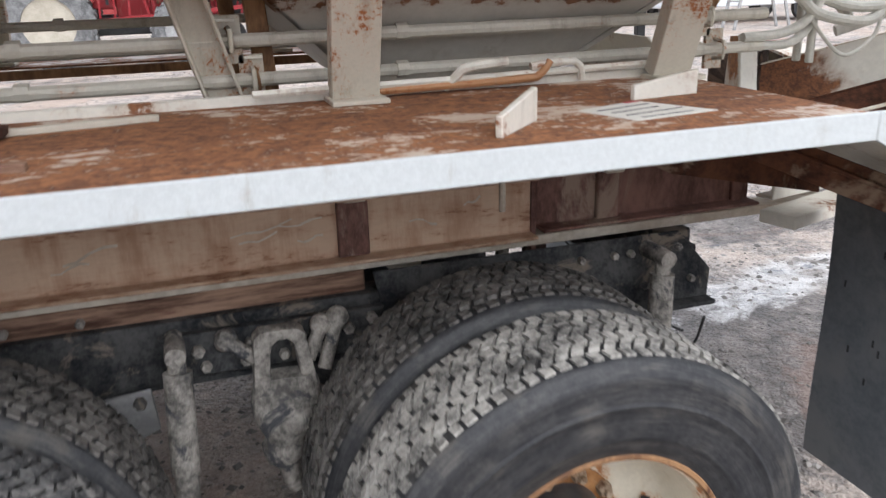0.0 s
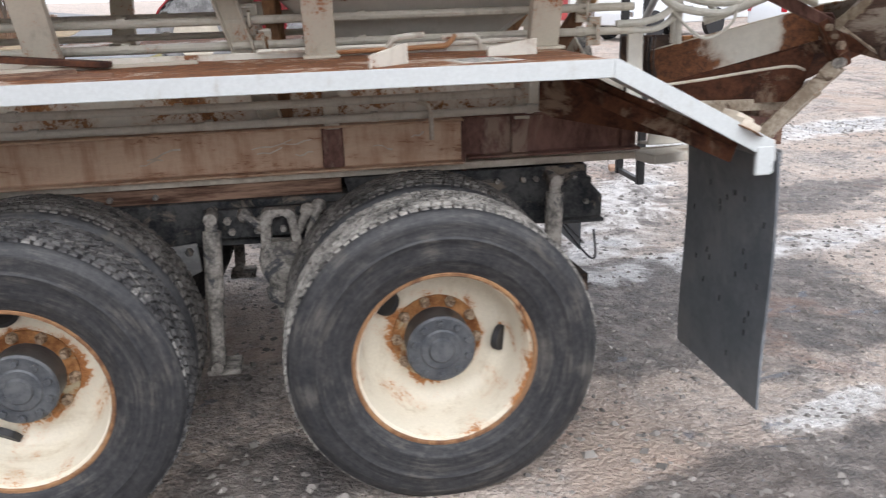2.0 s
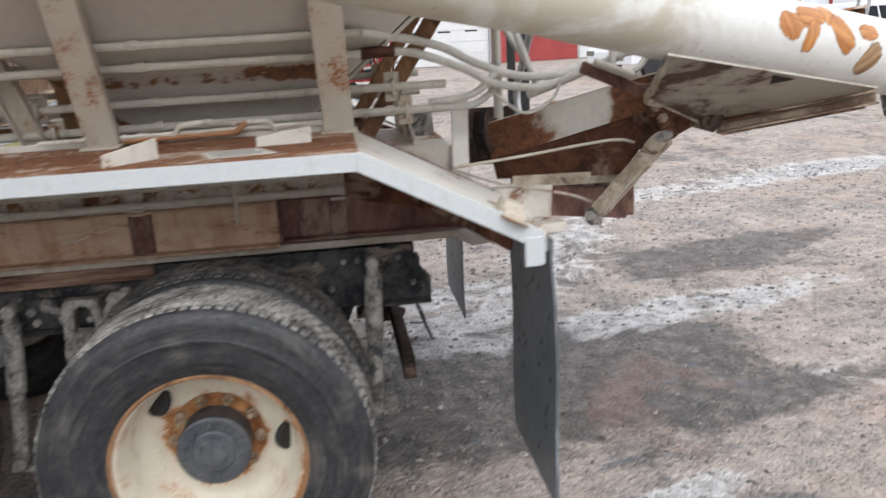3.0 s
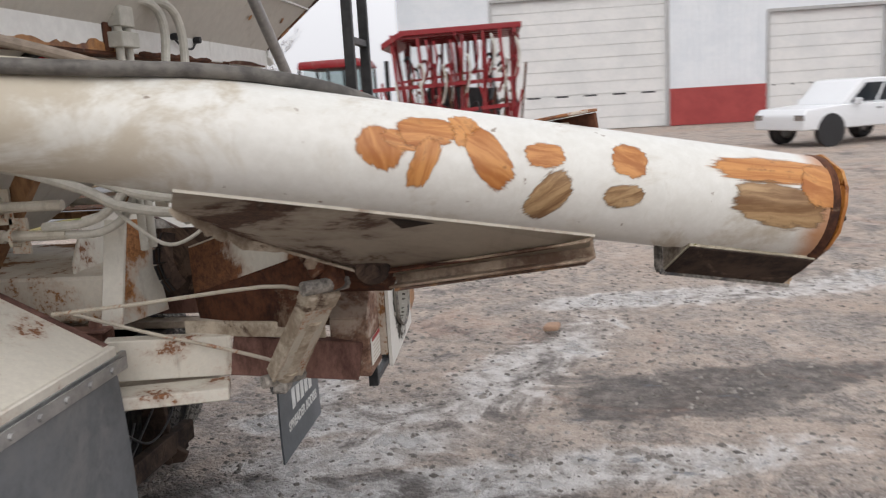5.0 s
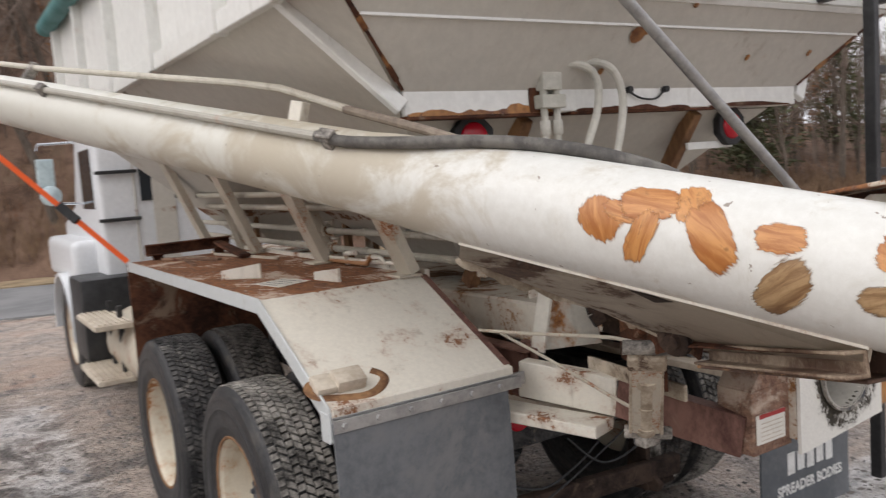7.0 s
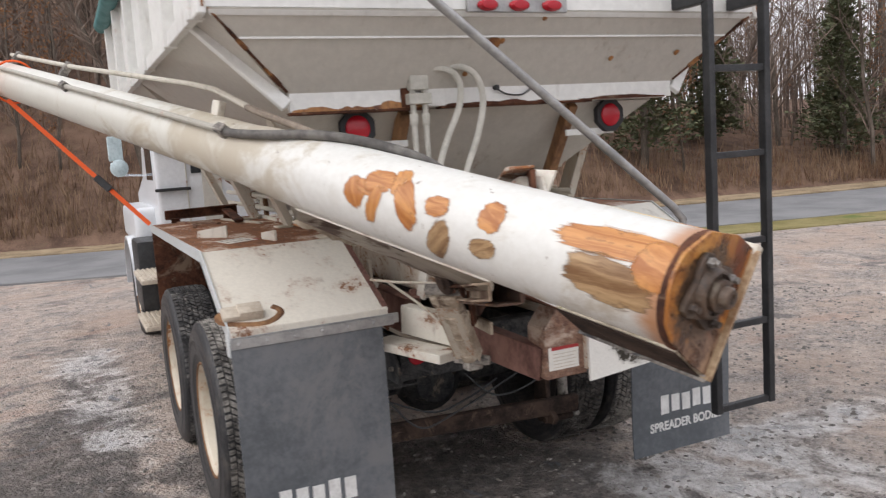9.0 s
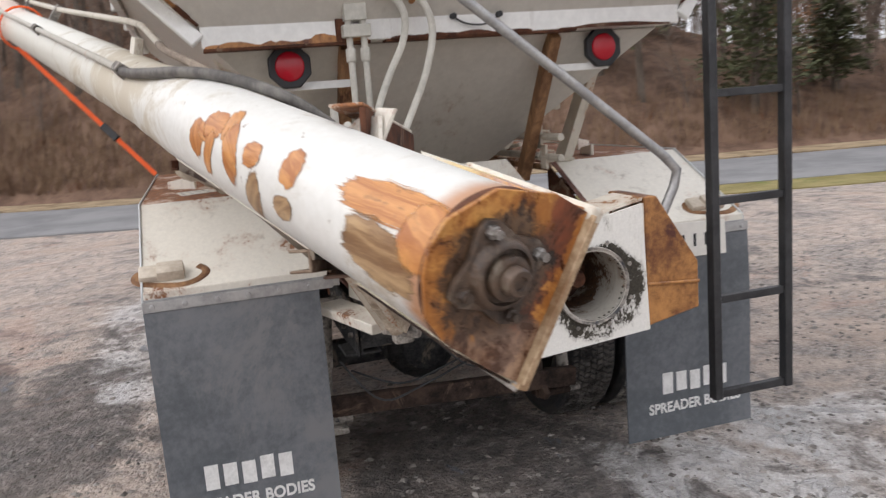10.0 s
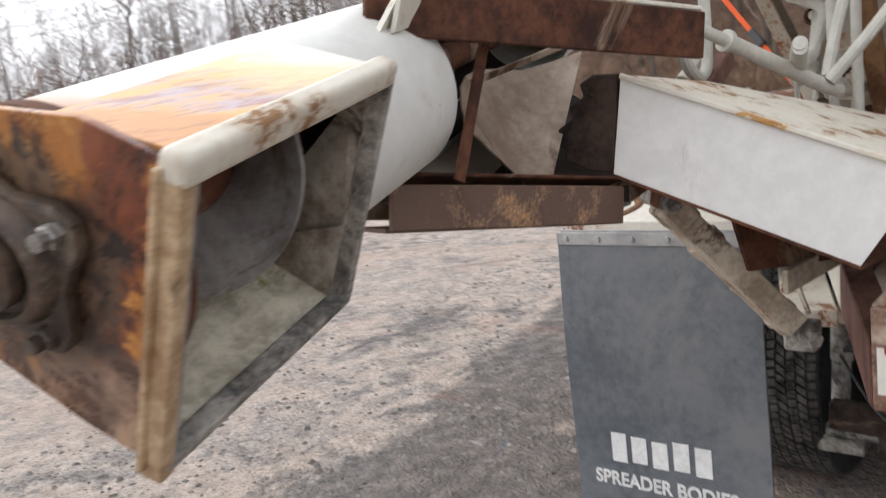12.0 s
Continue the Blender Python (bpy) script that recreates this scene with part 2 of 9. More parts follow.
DARKRUST = mottled("dark_rust", (0.032, 0.014, 0.010), (0.15, 0.062, 0.034), 6, 0.8, 9, third=(0.24, 0.17, 0.12))
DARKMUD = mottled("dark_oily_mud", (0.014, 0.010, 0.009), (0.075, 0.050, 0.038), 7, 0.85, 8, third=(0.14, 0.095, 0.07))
DIRTYTAN = mottled("dirty_tan_steel", (0.26, 0.205, 0.15), (0.56, 0.49, 0.39), 9, 0.75, 7, third=(0.10, 0.065, 0.045))
BOXBROWN = painted("rusty_brown_box", (0.56, 0.47, 0.38), 0.72, 0.4, 0.55, 3.4, rustcol=((0.11, 0.055, 0.038), (0.32, 0.19, 0.13)), speckle=0.14)
GUSSET = painted("scuffed_gusset_paint", (0.41, 0.365, 0.295), 0.68, 0.5, 0.5, 4.2, rustcol=((0.05, 0.028, 0.02), (0.13, 0.075, 0.05)), speckle=0.14, stretch=(0.8, 0.8, 1.7))
GUSSETEDGE = mottled("dusty_rusty_channel", (0.13, 0.08, 0.055), (0.40, 0.32, 0.24), 7, 0.85, 8, third=(0.08, 0.045, 0.03))

BARWHITE = painted("chipped_white_bar", (0.64, 0.60, 0.51), 0.50, 0.5, 0.5, 11, rustcol=((0.14, 0.07, 0.035), (0.34, 0.18, 0.075)), dirtcol=(0.36, 0.29, 0.20))

def brushed(name, dark, mid, light):
    """Primer dabbed on with a brush: streaks along the stroke, torn edges."""
    m, nt, b = material(name)
    uv = nt.nodes.new("ShaderNodeUVMap")
    uv.uv_map = "stroke"
    mp = nt.nodes.new("ShaderNodeMapping")
    mp.inputs["Scale"].default_value = (0.6, 3.2, 1)
    nt.links.new(uv.outputs[0], mp.inputs["Vector"])
    info = nt.nodes.new("ShaderNodeObjectInfo")
    shift = nt.nodes.new("ShaderNodeVectorMath")
    shift.operation = "ADD"
    nt.links.new(mp.outputs[0], shift.inputs[0])
    nt.links.new(calc(nt, "MULTIPLY", info.outputs["Random"], 40.0), shift.inputs[1])
    hair = grain(nt, shift.outputs[0], 1.6, 6, 0.75, 0.25)
    cloud_ = grain(nt, coords(nt), 22, 5, 0.65, 0.5)
    pool = grain(nt, shift.outputs[0], 0.55, 4, 0.55, 0.8)
    col = blend(nt, step(nt, calc(nt, "ADD", calc(nt, "MULTIPLY", hair, 0.28), calc(nt, "MULTIPLY", pool, 0.72)), 0.38, 0.62), mid, light)
    col = blend(nt, calc(nt, "MULTIPLY", step(nt, calc(nt, "ADD", calc(nt, "MULTIPLY", cloud_, 0.5), calc(nt, "MULTIPLY", pool, 0.5)), 0.54, 0.68), 0.85), col, dark)
    nt.links.new(col, b.inputs["Base Color"])
    b.inputs["Roughness"].default_value = 0.38
    xyz = nt.nodes.new("ShaderNodeSeparateXYZ")
    nt.links.new(uv.outputs[0], xyz.inputs[0])
    r = reach(nt, xyz.outputs[0], xyz.outputs[1], 0.0, 0.0)
    torn = calc(nt, "ADD", r, calc(nt, "MULTIPLY", calc(nt, "SUBTRACT", hair, 0.5), 0.62))
    nt.links.new(step(nt, torn, 0.76, 0.92, 1, 0), b.inputs["Alpha"])
    relief(nt, b, hair, 0.2, 0.002)
    return m


PRIMER = brushed("orange_brushed_primer", (0.10, 0.034, 0.010), (0.34, 0.115, 0.024), (0.56, 0.26, 0.08))
PRIMERDARK = brushed("brown_brushed_primer", (0.06, 0.03, 0.014), (0.17, 0.085, 0.034), (0.44, 0.29, 0.15))
HOSE = mottled("grey_hydraulic_hose", (0.075, 0.07, 0.066), (0.17, 0.16, 0.145), 12, 0.6, 4)
BROWNHOSE = mottled("dusty_brown_hose", (0.16, 0.125, 0.10), (0.30, 0.25, 0.20), 12, 0.7, 4)
HOSEWHITE = mottled("painted_hose", (0.44, 0.43, 0.38), (0.60, 0.58, 0.52), 9, 0.6, 5)
POSTRUST = mottled("weathered_brown_post", (0.13, 0.065, 0.035), (0.34, 0.19, 0.095), 7, 0.7, 8, third=(0.08, 0.035, 0.02), stretch=(1, 1, 0.3))
LENSRED = plain("red_lens", (0.42, 0.008, 0.02), 0.25)
LENSBLACK = plain("black_rubber_housing", (0.02, 0.02, 0.022), 0.6)
LETTER = mottled("worn_white_lettering", (0.62, 0.62, 0.60), (0.78, 0.78, 0.76), 20, 0.7, 4)
LABEL = plain("white_sticker", (0.74, 0.72, 0.66), 0.5)
LABELRED = plain("red_sticker_band", (0.36, 0.03, 0.03), 0.5)
STRAP = plain("orange_webbing", (0.95, 0.13, 0.02), 0.7)
TARP = mottled("teal_tarp", (0.05, 0.16, 0.16), (0.11, 0.25, 0.25), 6, 0.6, 6)
GLASS = plain("dark_vehicle_glass", (0.02, 0.025, 0.03), 0.08)
CHROME = plain("chrome", (0.62, 0.63, 0.65), 0.2, 1.0)
REDPAINT = painted("red_machine_paint", (0.24, 0.011, 0.016), 0.05, 0.3, 0.35, 3)
CARWHITE = plain("white_car_paint", (0.72, 0.74, 0.76), 0.25)
WALLWHITE = mottled("white_ribbed_cladding", (0.62, 0.66, 0.70), (0.70, 0.73, 0.76), 0.6, 0.5, 9, bump=0.05)
DOORWHITE = mottled("white_door_panel", (0.58, 0.59, 0.59), (0.68, 0.68, 0.67), 0.7, 0.5, 9, bump=0.05)
WALLRED = mottled("red_cladding", (0.26, 0.03, 0.03), (0.34, 0.05, 0.045), 1, 0.5, 8, bump=0.05)
BARK = mottled("grey_brown_bark", (0.07, 0.055, 0.043), (0.17, 0.14, 0.115), 5, 0.95, 8, stretch=(1, 1, 0.25))
TWIG = mottled("bare_twigs", (0.11, 0.083, 0.068), (0.24, 0.185, 0.15), 2, 0.95, 6)
LEAF = mottled("dead_oak_leaves", (0.16, 0.075, 0.035), (0.33, 0.17, 0.085), 2, 0.95, 6)
CEDAR = mottled("dark_evergreen_needles", (0.058, 0.072, 0.040), (0.15, 0.158, 0.086), 3, 0.9, 6, third=(0.16, 0.12, 0.075))
BRUSH = mottled("dry_brush", (0.12, 0.072, 0.046), (0.28, 0.19, 0.122), 1.5, 0.95, 7, third=(0.18, 0.088, 0.05))
ASPHALT = mottled("pale_worn_asphalt", (0.16, 0.16, 0.165), (0.24, 0.24, 0.24), 0.8, 0.85, 40, bump=0.3)
DRYGRASS = mottled("brown_verge_grass", (0.19, 0.14, 0.085), (0.40, 0.31, 0.20), 1.6, 0.95, 20, third=(0.16, 0.105, 0.06))
GRASS = mottled("dormant_grass", (0.15, 0.13, 0.045), (0.28, 0.235, 0.11), 1.2, 0.95, 20, third=(0.11, 0.14, 0.035))


def blots(nt, xyz, spots):
    """Soft ellipses (centre, half lengths, turn) on the ground, joined."""
    out = None
    for cx, cy, sx, sy, turn in spots:
        c, s = math.cos(radians(turn)), math.sin(radians(turn))
        dx, dy = calc(nt, "SUBTRACT", xyz.outputs[0], cx), calc(nt, "SUBTRACT", xyz.outputs[1], cy)
        u = calc(nt, "ADD", calc(nt, "MULTIPLY", dx, c / sx), calc(nt, "MULTIPLY", dy, s / sx))
        w = calc(nt, "ADD", calc(nt, "MULTIPLY", dx, -s / sy), calc(nt, "MULTIPLY", dy, c / sy))
        r = calc(nt, "SUBTRACT", 1.0, calc(nt, "POWER", calc(nt, "ADD", calc(nt, "MULTIPLY", u, u), calc(nt, "MULTIPLY", w, w)), 0.5))
        out = r if out is None else calc(nt, "MAXIMUM", out, r)
    return step(nt, out, -0.6, 0.6)


def gravel_ground():
    """Wet gravel: pebbles and mud, dark damp tracks, painted shade under the truck, pale lime-washed puddled bands."""
    m, nt, b = material("wet_gravel_ground")
    v = coords(nt)
    zone = grain(nt, v, 0.5, 8, 0.62, 0.7)
    zone2 = grain(nt, v, 1.9, 8, 0.72, 1.0)
    clay = grain(nt, v, 0.37, 6, 0.6, 0.8)
    peb = nt.nodes.new("ShaderNodeTexVoronoi")
    peb.inputs["Scale"].default_value = 34
    nt.links.new(v, peb.inputs["Vector"])
    peb2 = nt.nodes.new("ShaderNodeTexVoronoi")
    peb2.inputs["Scale"].default_value = 85
    nt.links.new(v, peb2.inputs["Vector"])
    fine = grain(nt, v, 55, 6, 0.75)
    mid = grain(nt, v, 9, 7, 0.75)
    tone = nt.nodes.new("ShaderNodeSeparateColor")
    nt.links.new(peb.outputs["Color"], tone.inputs[0])
    tone2 = nt.nodes.new("ShaderNodeSeparateColor")
    nt.links.new(peb2.outputs["Color"], tone2.inputs[0])
    stones = blend(nt, calc(nt, "MULTIPLY", calc(nt, "ADD", tone.outputs[0], tone2.outputs[1]), 0.5), (0.13, 0.112, 0.10), (0.58, 0.52, 0.475))
    mud = blend(nt, step(nt, calc(nt, "MULTIPLY", calc(nt, "ADD", fine, mid), 0.5), 0.35, 0.65), (0.33, 0.26, 0.215), (0.68, 0.585, 0.51))
    xyz = nt.nodes.new("ShaderNodeSeparateXYZ")
    nt.links.new(v, xyz.inputs[0])
    # damp tracks; spots under the truck and between its wheels paint in shade
    damp_and_shade = blots(nt, xyz, ((-1.1, -2.0, 1.3, 0.4, 0), (-0.68, -1.1, 0.3, 0.35, 0), (1.1, -1.6, 1.1, 0.4, 8), (2.6, -0.2, 0.9, 0.25, 10), (0.4, 0.0, 0.8, 0.5, 0), (-1.2, -2.7, 1.8, 0.35, 10), (0.5, -2.3, 1.2, 0.35, 5), (3.4, 2.2, 1.0, 0.3, 18), (1.5, 0.2, 1.2, 0.7, 5), (2.3, -2.0, 0.9, 0.3, 20)))
    band = blots(nt, xyz, ((2.15, 0.95, 1.75, 0.26, 12), (1.2, 1.75, 0.9, 0.28, 10), (1.3, 1.25, 0.8, 0.3, 25), (2.2, 2.6, 0.4, 1.5, -25), (0.85, 0.75, 0.45, 0.25, 25), (3.6, 4.5, 1.6, 0.35, 8), (-3.2, -1.75, 2.0, 0.35, 3), (6.0, 5.1, 2.2, 0.4, 12), (0.85, 2.1, 0.25, 0.9, 0), (1.7, -1.0, 0.35, 0.12, 15)))
    base = blend(nt, step(nt, calc(nt, "ADD", zone2, calc(nt, "MULTIPLY", mid, 0.3)), 0.54, 0.72), stones, mud)
    base = blend(nt, calc(nt, "MULTIPLY", step(nt, clay, 0.50, 0.64), 0.6), base, (0.50, 0.38, 0.30))
    wet_and_shade = calc(nt, "SUBTRACT", calc(nt, "ADD", calc(nt, "MULTIPLY", zone, 0.6), calc(nt, "MULTIPLY", zone2, 0.4)), calc(nt, "MULTIPLY", damp_and_shade, 0.22))
    dark = step(nt, wet_and_shade, 0.37, 0.47, 1, 0)
    base = blend(nt, calc(nt, "MULTIPLY", dark, 0.8), base, blend(nt, step(nt, mid, 0.4, 0.65), (0.05, 0.046, 0.045), (0.20, 0.18, 0.165)))
    wet = calc(nt, "ADD", calc(nt, "MULTIPLY", zone2, 0.6), calc(nt, "ADD", calc(nt, "MULTIPLY", zone, 0.4), calc(nt, "MULTIPLY", band, 0.19)))
    wet = calc(nt, "ADD", wet, calc(nt, "MULTIPLY", mid, 0.09))
    pale = step(nt, wet, 0.625, 0.74)
    pool = step(nt, wet, 0.75, 0.78)
    base = blend(nt, calc(nt, "MULTIPLY", pale, 0.72), base, blend(nt, step(nt, mid, 0.35, 0.6), (0.50, 0.475, 0.45), (0.84, 0.835, 0.83)))
    base = blend(nt, calc(nt, "MULTIPLY", pool, 0.6), base, (0.40, 0.40, 0.40))
    red = step(nt, grain(nt, v, 0.85, 5, 0.65, 0.9), 0.56, 0.66)
    base = blend(nt, calc(nt, "MULTIPLY", red, 0.2), base, (0.52, 0.27, 0.18))
    puddle = step(nt, grain(nt, coords(nt, (1, 2.2, 1)), 2.6, 4, 0.6, 0.8), 0.655, 0.69)
    base = blend(nt, calc(nt, "MULTIPLY", puddle, 0.7), base, (0.17, 0.185, 0.21))
    scrap = step(nt, grain(nt, v, 21, 3, 0.5, 1.5), 0.66, 0.70)          # dark bits of leaf and coal trodden in
    base = blend(nt, calc(nt, "MULTIPLY", scrap, 0.65), base, (0.085, 0.066, 0.055))
    nt.links.new(base, b.inputs["Base Color"])
    rough = step(nt, calc(nt, "ADD", dark, pale), 0, 1.3, 0.88, 0.55)
    rough = calc(nt, "MULTIPLY", rough, step(nt, pool, 0, 1, 1.0, 0.16))
    nt.links.new(rough, b.inputs["Roughness"])
    b.inputs["Specular IOR Level"].default_value = 0.35
    h = calc(nt, "ADD", calc(nt, "MULTIPLY", peb.outputs["Distance"], -1.0), calc(nt, "ADD", calc(nt, "MULTIPLY", peb2.outputs["Distance"], -0.6), calc(nt, "MULTIPLY", fine, 0.6)))
    h = calc(nt, "ADD", calc(nt, "MULTIPLY", h, step(nt, pool, 0, 1, 1.0, 0.05)), calc(nt, "MULTIPLY", mid, 1.6))
    relief(nt, b, h, 1.0, 0.022)
    return m


def hill_ground():
    return mottled("leaf_litter", (0.075, 0.045, 0.032), (0.22, 0.14, 0.098), 1.3, 0.95, 25, third=(0.15, 0.10, 0.068), bump=0.5, dist=0.05)


GRAVEL = gravel_ground()
LITTER = hill_ground()

# ---------------------------------------------------------------- mesh kit
def B():
    return bmesh.new()


def part(name, bm, mat, parent=None, label="", bevel=0.0, smooth=35, segs=1, at=None):
    """Links a bmesh as one mesh object under a thing or part."""
    bmesh.ops.recalc_face_normals(bm, faces=bm.faces)
    if bevel:
        es = [e for e in bm.edges if len(e.link_faces) == 2 and e.calc_face_angle(0) > 0.6]
        bmesh.ops.bevel(bm, geom=es, offset=bevel, segments=segs, profile=0.6, affect="EDGES", clamp_overlap=True)
    me = bpy.data.meshes.new(name)
    bm.to_mesh(me)
    bm.free()
    for m in (mat if isinstance(mat, (list, tuple)) else [mat]):
        me.materials.append(m)
    if smooth:
        for p in me.polygons:
            p.use_smooth = True
        me.set_sharp_from_angle(angle=radians(smooth))
    ob = new(name, me)
    if at is not None:
        ob.matrix_basis = at
    if parent is not None:
        ob.parent = parent
    if label:
        ob["label"] = label
    return ob


def thing(name, loc, label, category, group="", kind=""):
    e = new(name)
    e.empty_display_size = 0.2
    e.location = loc
    return tagged(e, label, category, group, kind)


def quadbox(bm, lo, hi):
    """Axis-aligned box from corner lo to corner hi."""
    v = [bm.verts.new((x, y, z)) for x in (lo[0], hi[0]) for y in (lo[1], hi[1]) for z in (lo[2], hi[2])]
    for f in ((0, 1, 3, 2), (4, 6, 7, 5), (0, 4, 5, 1), (2, 3, 7, 6), (0, 2, 6, 4), (1, 5, 7, 3)):
        bm.faces.new([v[i] for i in f])
    return v


def prism(bm, pts, vec):
    """A polygon swept along vec."""
    vec = Vector(vec)
    a = [bm.verts.new(p) for p in pts]
    b = [bm.verts.new(Vector(p) + vec) for p in pts]
    bm.faces.new(a)
    bm.faces.new(b[::-1])
    n = len(a)
    for i in range(n):
        bm.faces.new((a[i], b[i], b[(i + 1) % n], a[(i + 1) % n]))


def bar(bm, p, q, w, h, up=(0, 0, 1)):
    """A rectangular bar from p to q, w wide and h high along up."""
    p, q = Vector(p), Vector(q)
    d = (q - p).normalized()
    side = d.cross(Vector(up))
    if side.length < 1e-4:
        side = d.cross(Vector((1, 0, 0)))
    side.normalize()
    u = side.cross(d)
    a = [p + side * (w / 2 * i) + u * (h / 2 * j) for i, j in ((-1, -1), (1, -1), (1, 1), (-1, 1))]
    prism(bm, a, q - p)


def channel(bm, p, q, w, h, t, up=(0, 0, 1), side_sign=1):
    """A C section from p to q: web h high, flanges w wide on one side."""
    p, q = Vector(p), Vector(q)
    d = (q - p).normalized()
    s = d.cross(Vector(up)).normalized() * side_sign
    u = Vector(up) - d * Vector(up).dot(d)
    u.normalize()
    c = [(0, -h / 2), (w, -h / 2), (w, -h / 2 + t), (t, -h / 2 + t), (t, h / 2 - t), (w, h / 2 - t), (w, h / 2), (0, h / 2)]
    prism(bm, [p + s * a + u * b for a, b in c], q - p)


def soften(pts, n=6):
    """Points along a smooth curve through pts."""
    pts = [Vector(p) for p in pts]
    if len(pts) < 3:
        return pts
    out = []
    for i in range(len(pts) - 1):
        p0, p1, p2, p3 = pts[max(0, i - 1)], pts[i], pts[i + 1], pts[min(len(pts) - 1, i + 2)]
        for k in range(n):
            t = k / n
            out.append(0.5 * ((2 * p1) + (p2 - p0) * t + (2 * p0 - 5 * p1 + 4 * p2 - p3) * t * t + (3 * p1 - p0 - 3 * p2 + p3) * t ** 3))
    return out + [pts[-1]]


def pipe(bm, pts, r, n=10, curve=0, taper=None):
    """A round tube along pts; taper gives the radius at its end."""
    pts = soften(pts, curve) if curve else [Vector(p) for p in pts]
    rings, last = [], None
    for i, p in enumerate(pts):
        d = (pts[min(i + 1, len(pts) - 1)] - pts[max(i - 1, 0)]).normalized()
        if last is None:
            s = d.cross(Vector((0, 0, 1)))
            if s.length < 1e-3:
                s = d.cross(Vector((1, 0, 0)))
        else:
            s = last - d * last.dot(d)
        s.normalize()
        last = s
        u = d.cross(s)
        rr = r if taper is None else r + (taper - r) * i / (len(pts) - 1)
        rings.append([bm.verts.new(p + (s * math.cos(a) + u * math.sin(a)) * rr) for a in (2 * math.pi * k / n for k in range(n))])
    for a, b in zip(rings, rings[1:]):
        for k in range(n):
            bm.faces.new((a[k], a[(k + 1) % n], b[(k + 1) % n], b[k]))
    bm.faces.new(rings[0][::-1])
    bm.faces.new(rings[-1])


def lathe(bm, profile, at=Matrix(), n=32, close=False):
    """Turns (radius, height) pairs about the z axis of at."""
    rings = []
    for r, z in profile:
        if r < 1e-5:
            rings.append([bm.verts.new(at @ Vector((0, 0, z)))])
        else:
            rings.append([bm.verts.new(at @ Vector((r * math.cos(2 * math.pi * k / n), r * math.sin(2 * math.pi * k / n), z))) for k in range(n)])
    pairs = list(zip(rings, rings[1:]))
    if close:
        pairs.append((rings[-1], rings[0]))
    for a, b in pairs:
        for k in range(n):
            j = (k + 1) % n
            if len(a) == 1 and len(b) == 1:
                continue
            if len(a) == 1:
                bm.faces.new((a[0], b[k], b[j]))
            elif len(b) == 1:
                bm.faces.new((a[k], b[0], a[j]))
            else:
                bm.faces.new((a[k], b[k], b[j], a[j]))


def bolt(bm, p, d, r=0.012, h=0.012):
    """A hexagonal head at p that stands along d."""
    q = Vector(d).normalized().to_track_quat("Z", "Y").to_matrix().to_4x4()
    lathe(bm, [(0, 0), (r, 0), (r, h * 0.8), (r * 0.8, h), (0, h)], Matrix.Translation(p) @ q, 6)

# ---------------------------------------------------------------- ground, road, hill
FAR_EDGE = [(-45, 140), (-20, 75), (-10.5, 32), (-10.8, 16), (-16.4, -2.3), (-20.2, -10), (-21.5, -20), (-18, -33), (-8, -48), (12, -64), (60, -85), (150, -110)]
LINE = np.array([(p.x, p.y) for p in soften([(x, y, 0) for x, y in FAR_EDGE], 14)])
TANG = np.gradient(LINE, axis=0)
TANG /= np.linalg.norm(TANG, axis=1)[:, None]
BEYOND = np.stack([TANG[:, 1], -TANG[:, 0]], 1)        # points away from the yard


def beyond(x, y):
    """How far a place lies past the road's far edge."""
    v = np.array((x, y)) - LINE
    k = int(np.argmin((v * v).sum(1)))
    return float(v[k] @ BEYOND[k]), LINE[k, 1]


def height(x, y):
    """Ground level: nearly flat yard, woods rising beyond the road."""
    near = math.exp(-(x * x + y * y) / 900)
    z = -0.025 + 0.010 * noise.noise((x * 0.9, y * 0.9, 0)) * near + 0.005 * noise.noise((x * 3.1, y * 3.1, 4)) * near
    if x * x + y * y < 80:
        return z
    d, along = beyond(x, y)
    d -= 1.2
    if d > 0:
        top = 17.0 if along < 2 else 17.0 - 12.0 * min(1, (along - 2) / 18)
        if along < -20:
            top = max(5.0, 17.0 + (along + 20) * 0.8)
        z += top * (1 - math.exp(-d * 0.05)) + 0.25 * noise.noise((x * 0.2, y * 0.2, 7)) * min(1, d / 4)
    return z


def edge_place(t, d):
    """A place d metres past the road's far edge, t along it from 0 to 1."""
    f = t * (len(LINE) - 1)
    k = min(int(f), len(LINE) - 2)
    p = LINE[k] + (LINE[k + 1] - LINE[k]) * (f - k) + BEYOND[k] * d
    return float(p[0]), float(p[1])


def graded(lo, hi, fine_lo, fine_hi, fine, n):
    a = list(np.arange(fine_lo, fine_hi + 1e-6, fine))
    left = [fine_lo - (fine_lo - lo) * (k / n) ** 2.2 for k in range(n, 0, -1)]
    right = [fine_hi + (hi - fine_hi) * (k / n) ** 2.2 for k in range(1, n + 1)]
    return left + a + right


def build_ground():
    xs = graded(-600, 600, -26, 8, 0.5, 44)
    ys = graded(-600, 600, -30, 24, 0.5, 44)
    verts = [(x, y, height(x, y)) for y in ys for x in xs]
    w = len(xs)
    faces = [(j * w + i, j * w + i + 1, (j + 1) * w + i + 1, (j + 1) * w + i) for j in range(len(ys) - 1) for i in range(w - 1)]
    me = bpy.data.meshes.new("ground")
    me.from_pydata(verts, [], faces)
    me.materials.append(GRAVEL)
    me.materials.append(LITTER)
    for p in me.polygons:
        c = p.center
        p.material_index = 1 if c.x * c.x + c.y * c.y > 80 and beyond(c.x, c.y)[0] > 0.3 else 0
        p.use_smooth = True
    return tagged(new("ground", me), "wet grey-brown gravel yard with pale puddled patches", "ground", kind="structure")


build_ground()


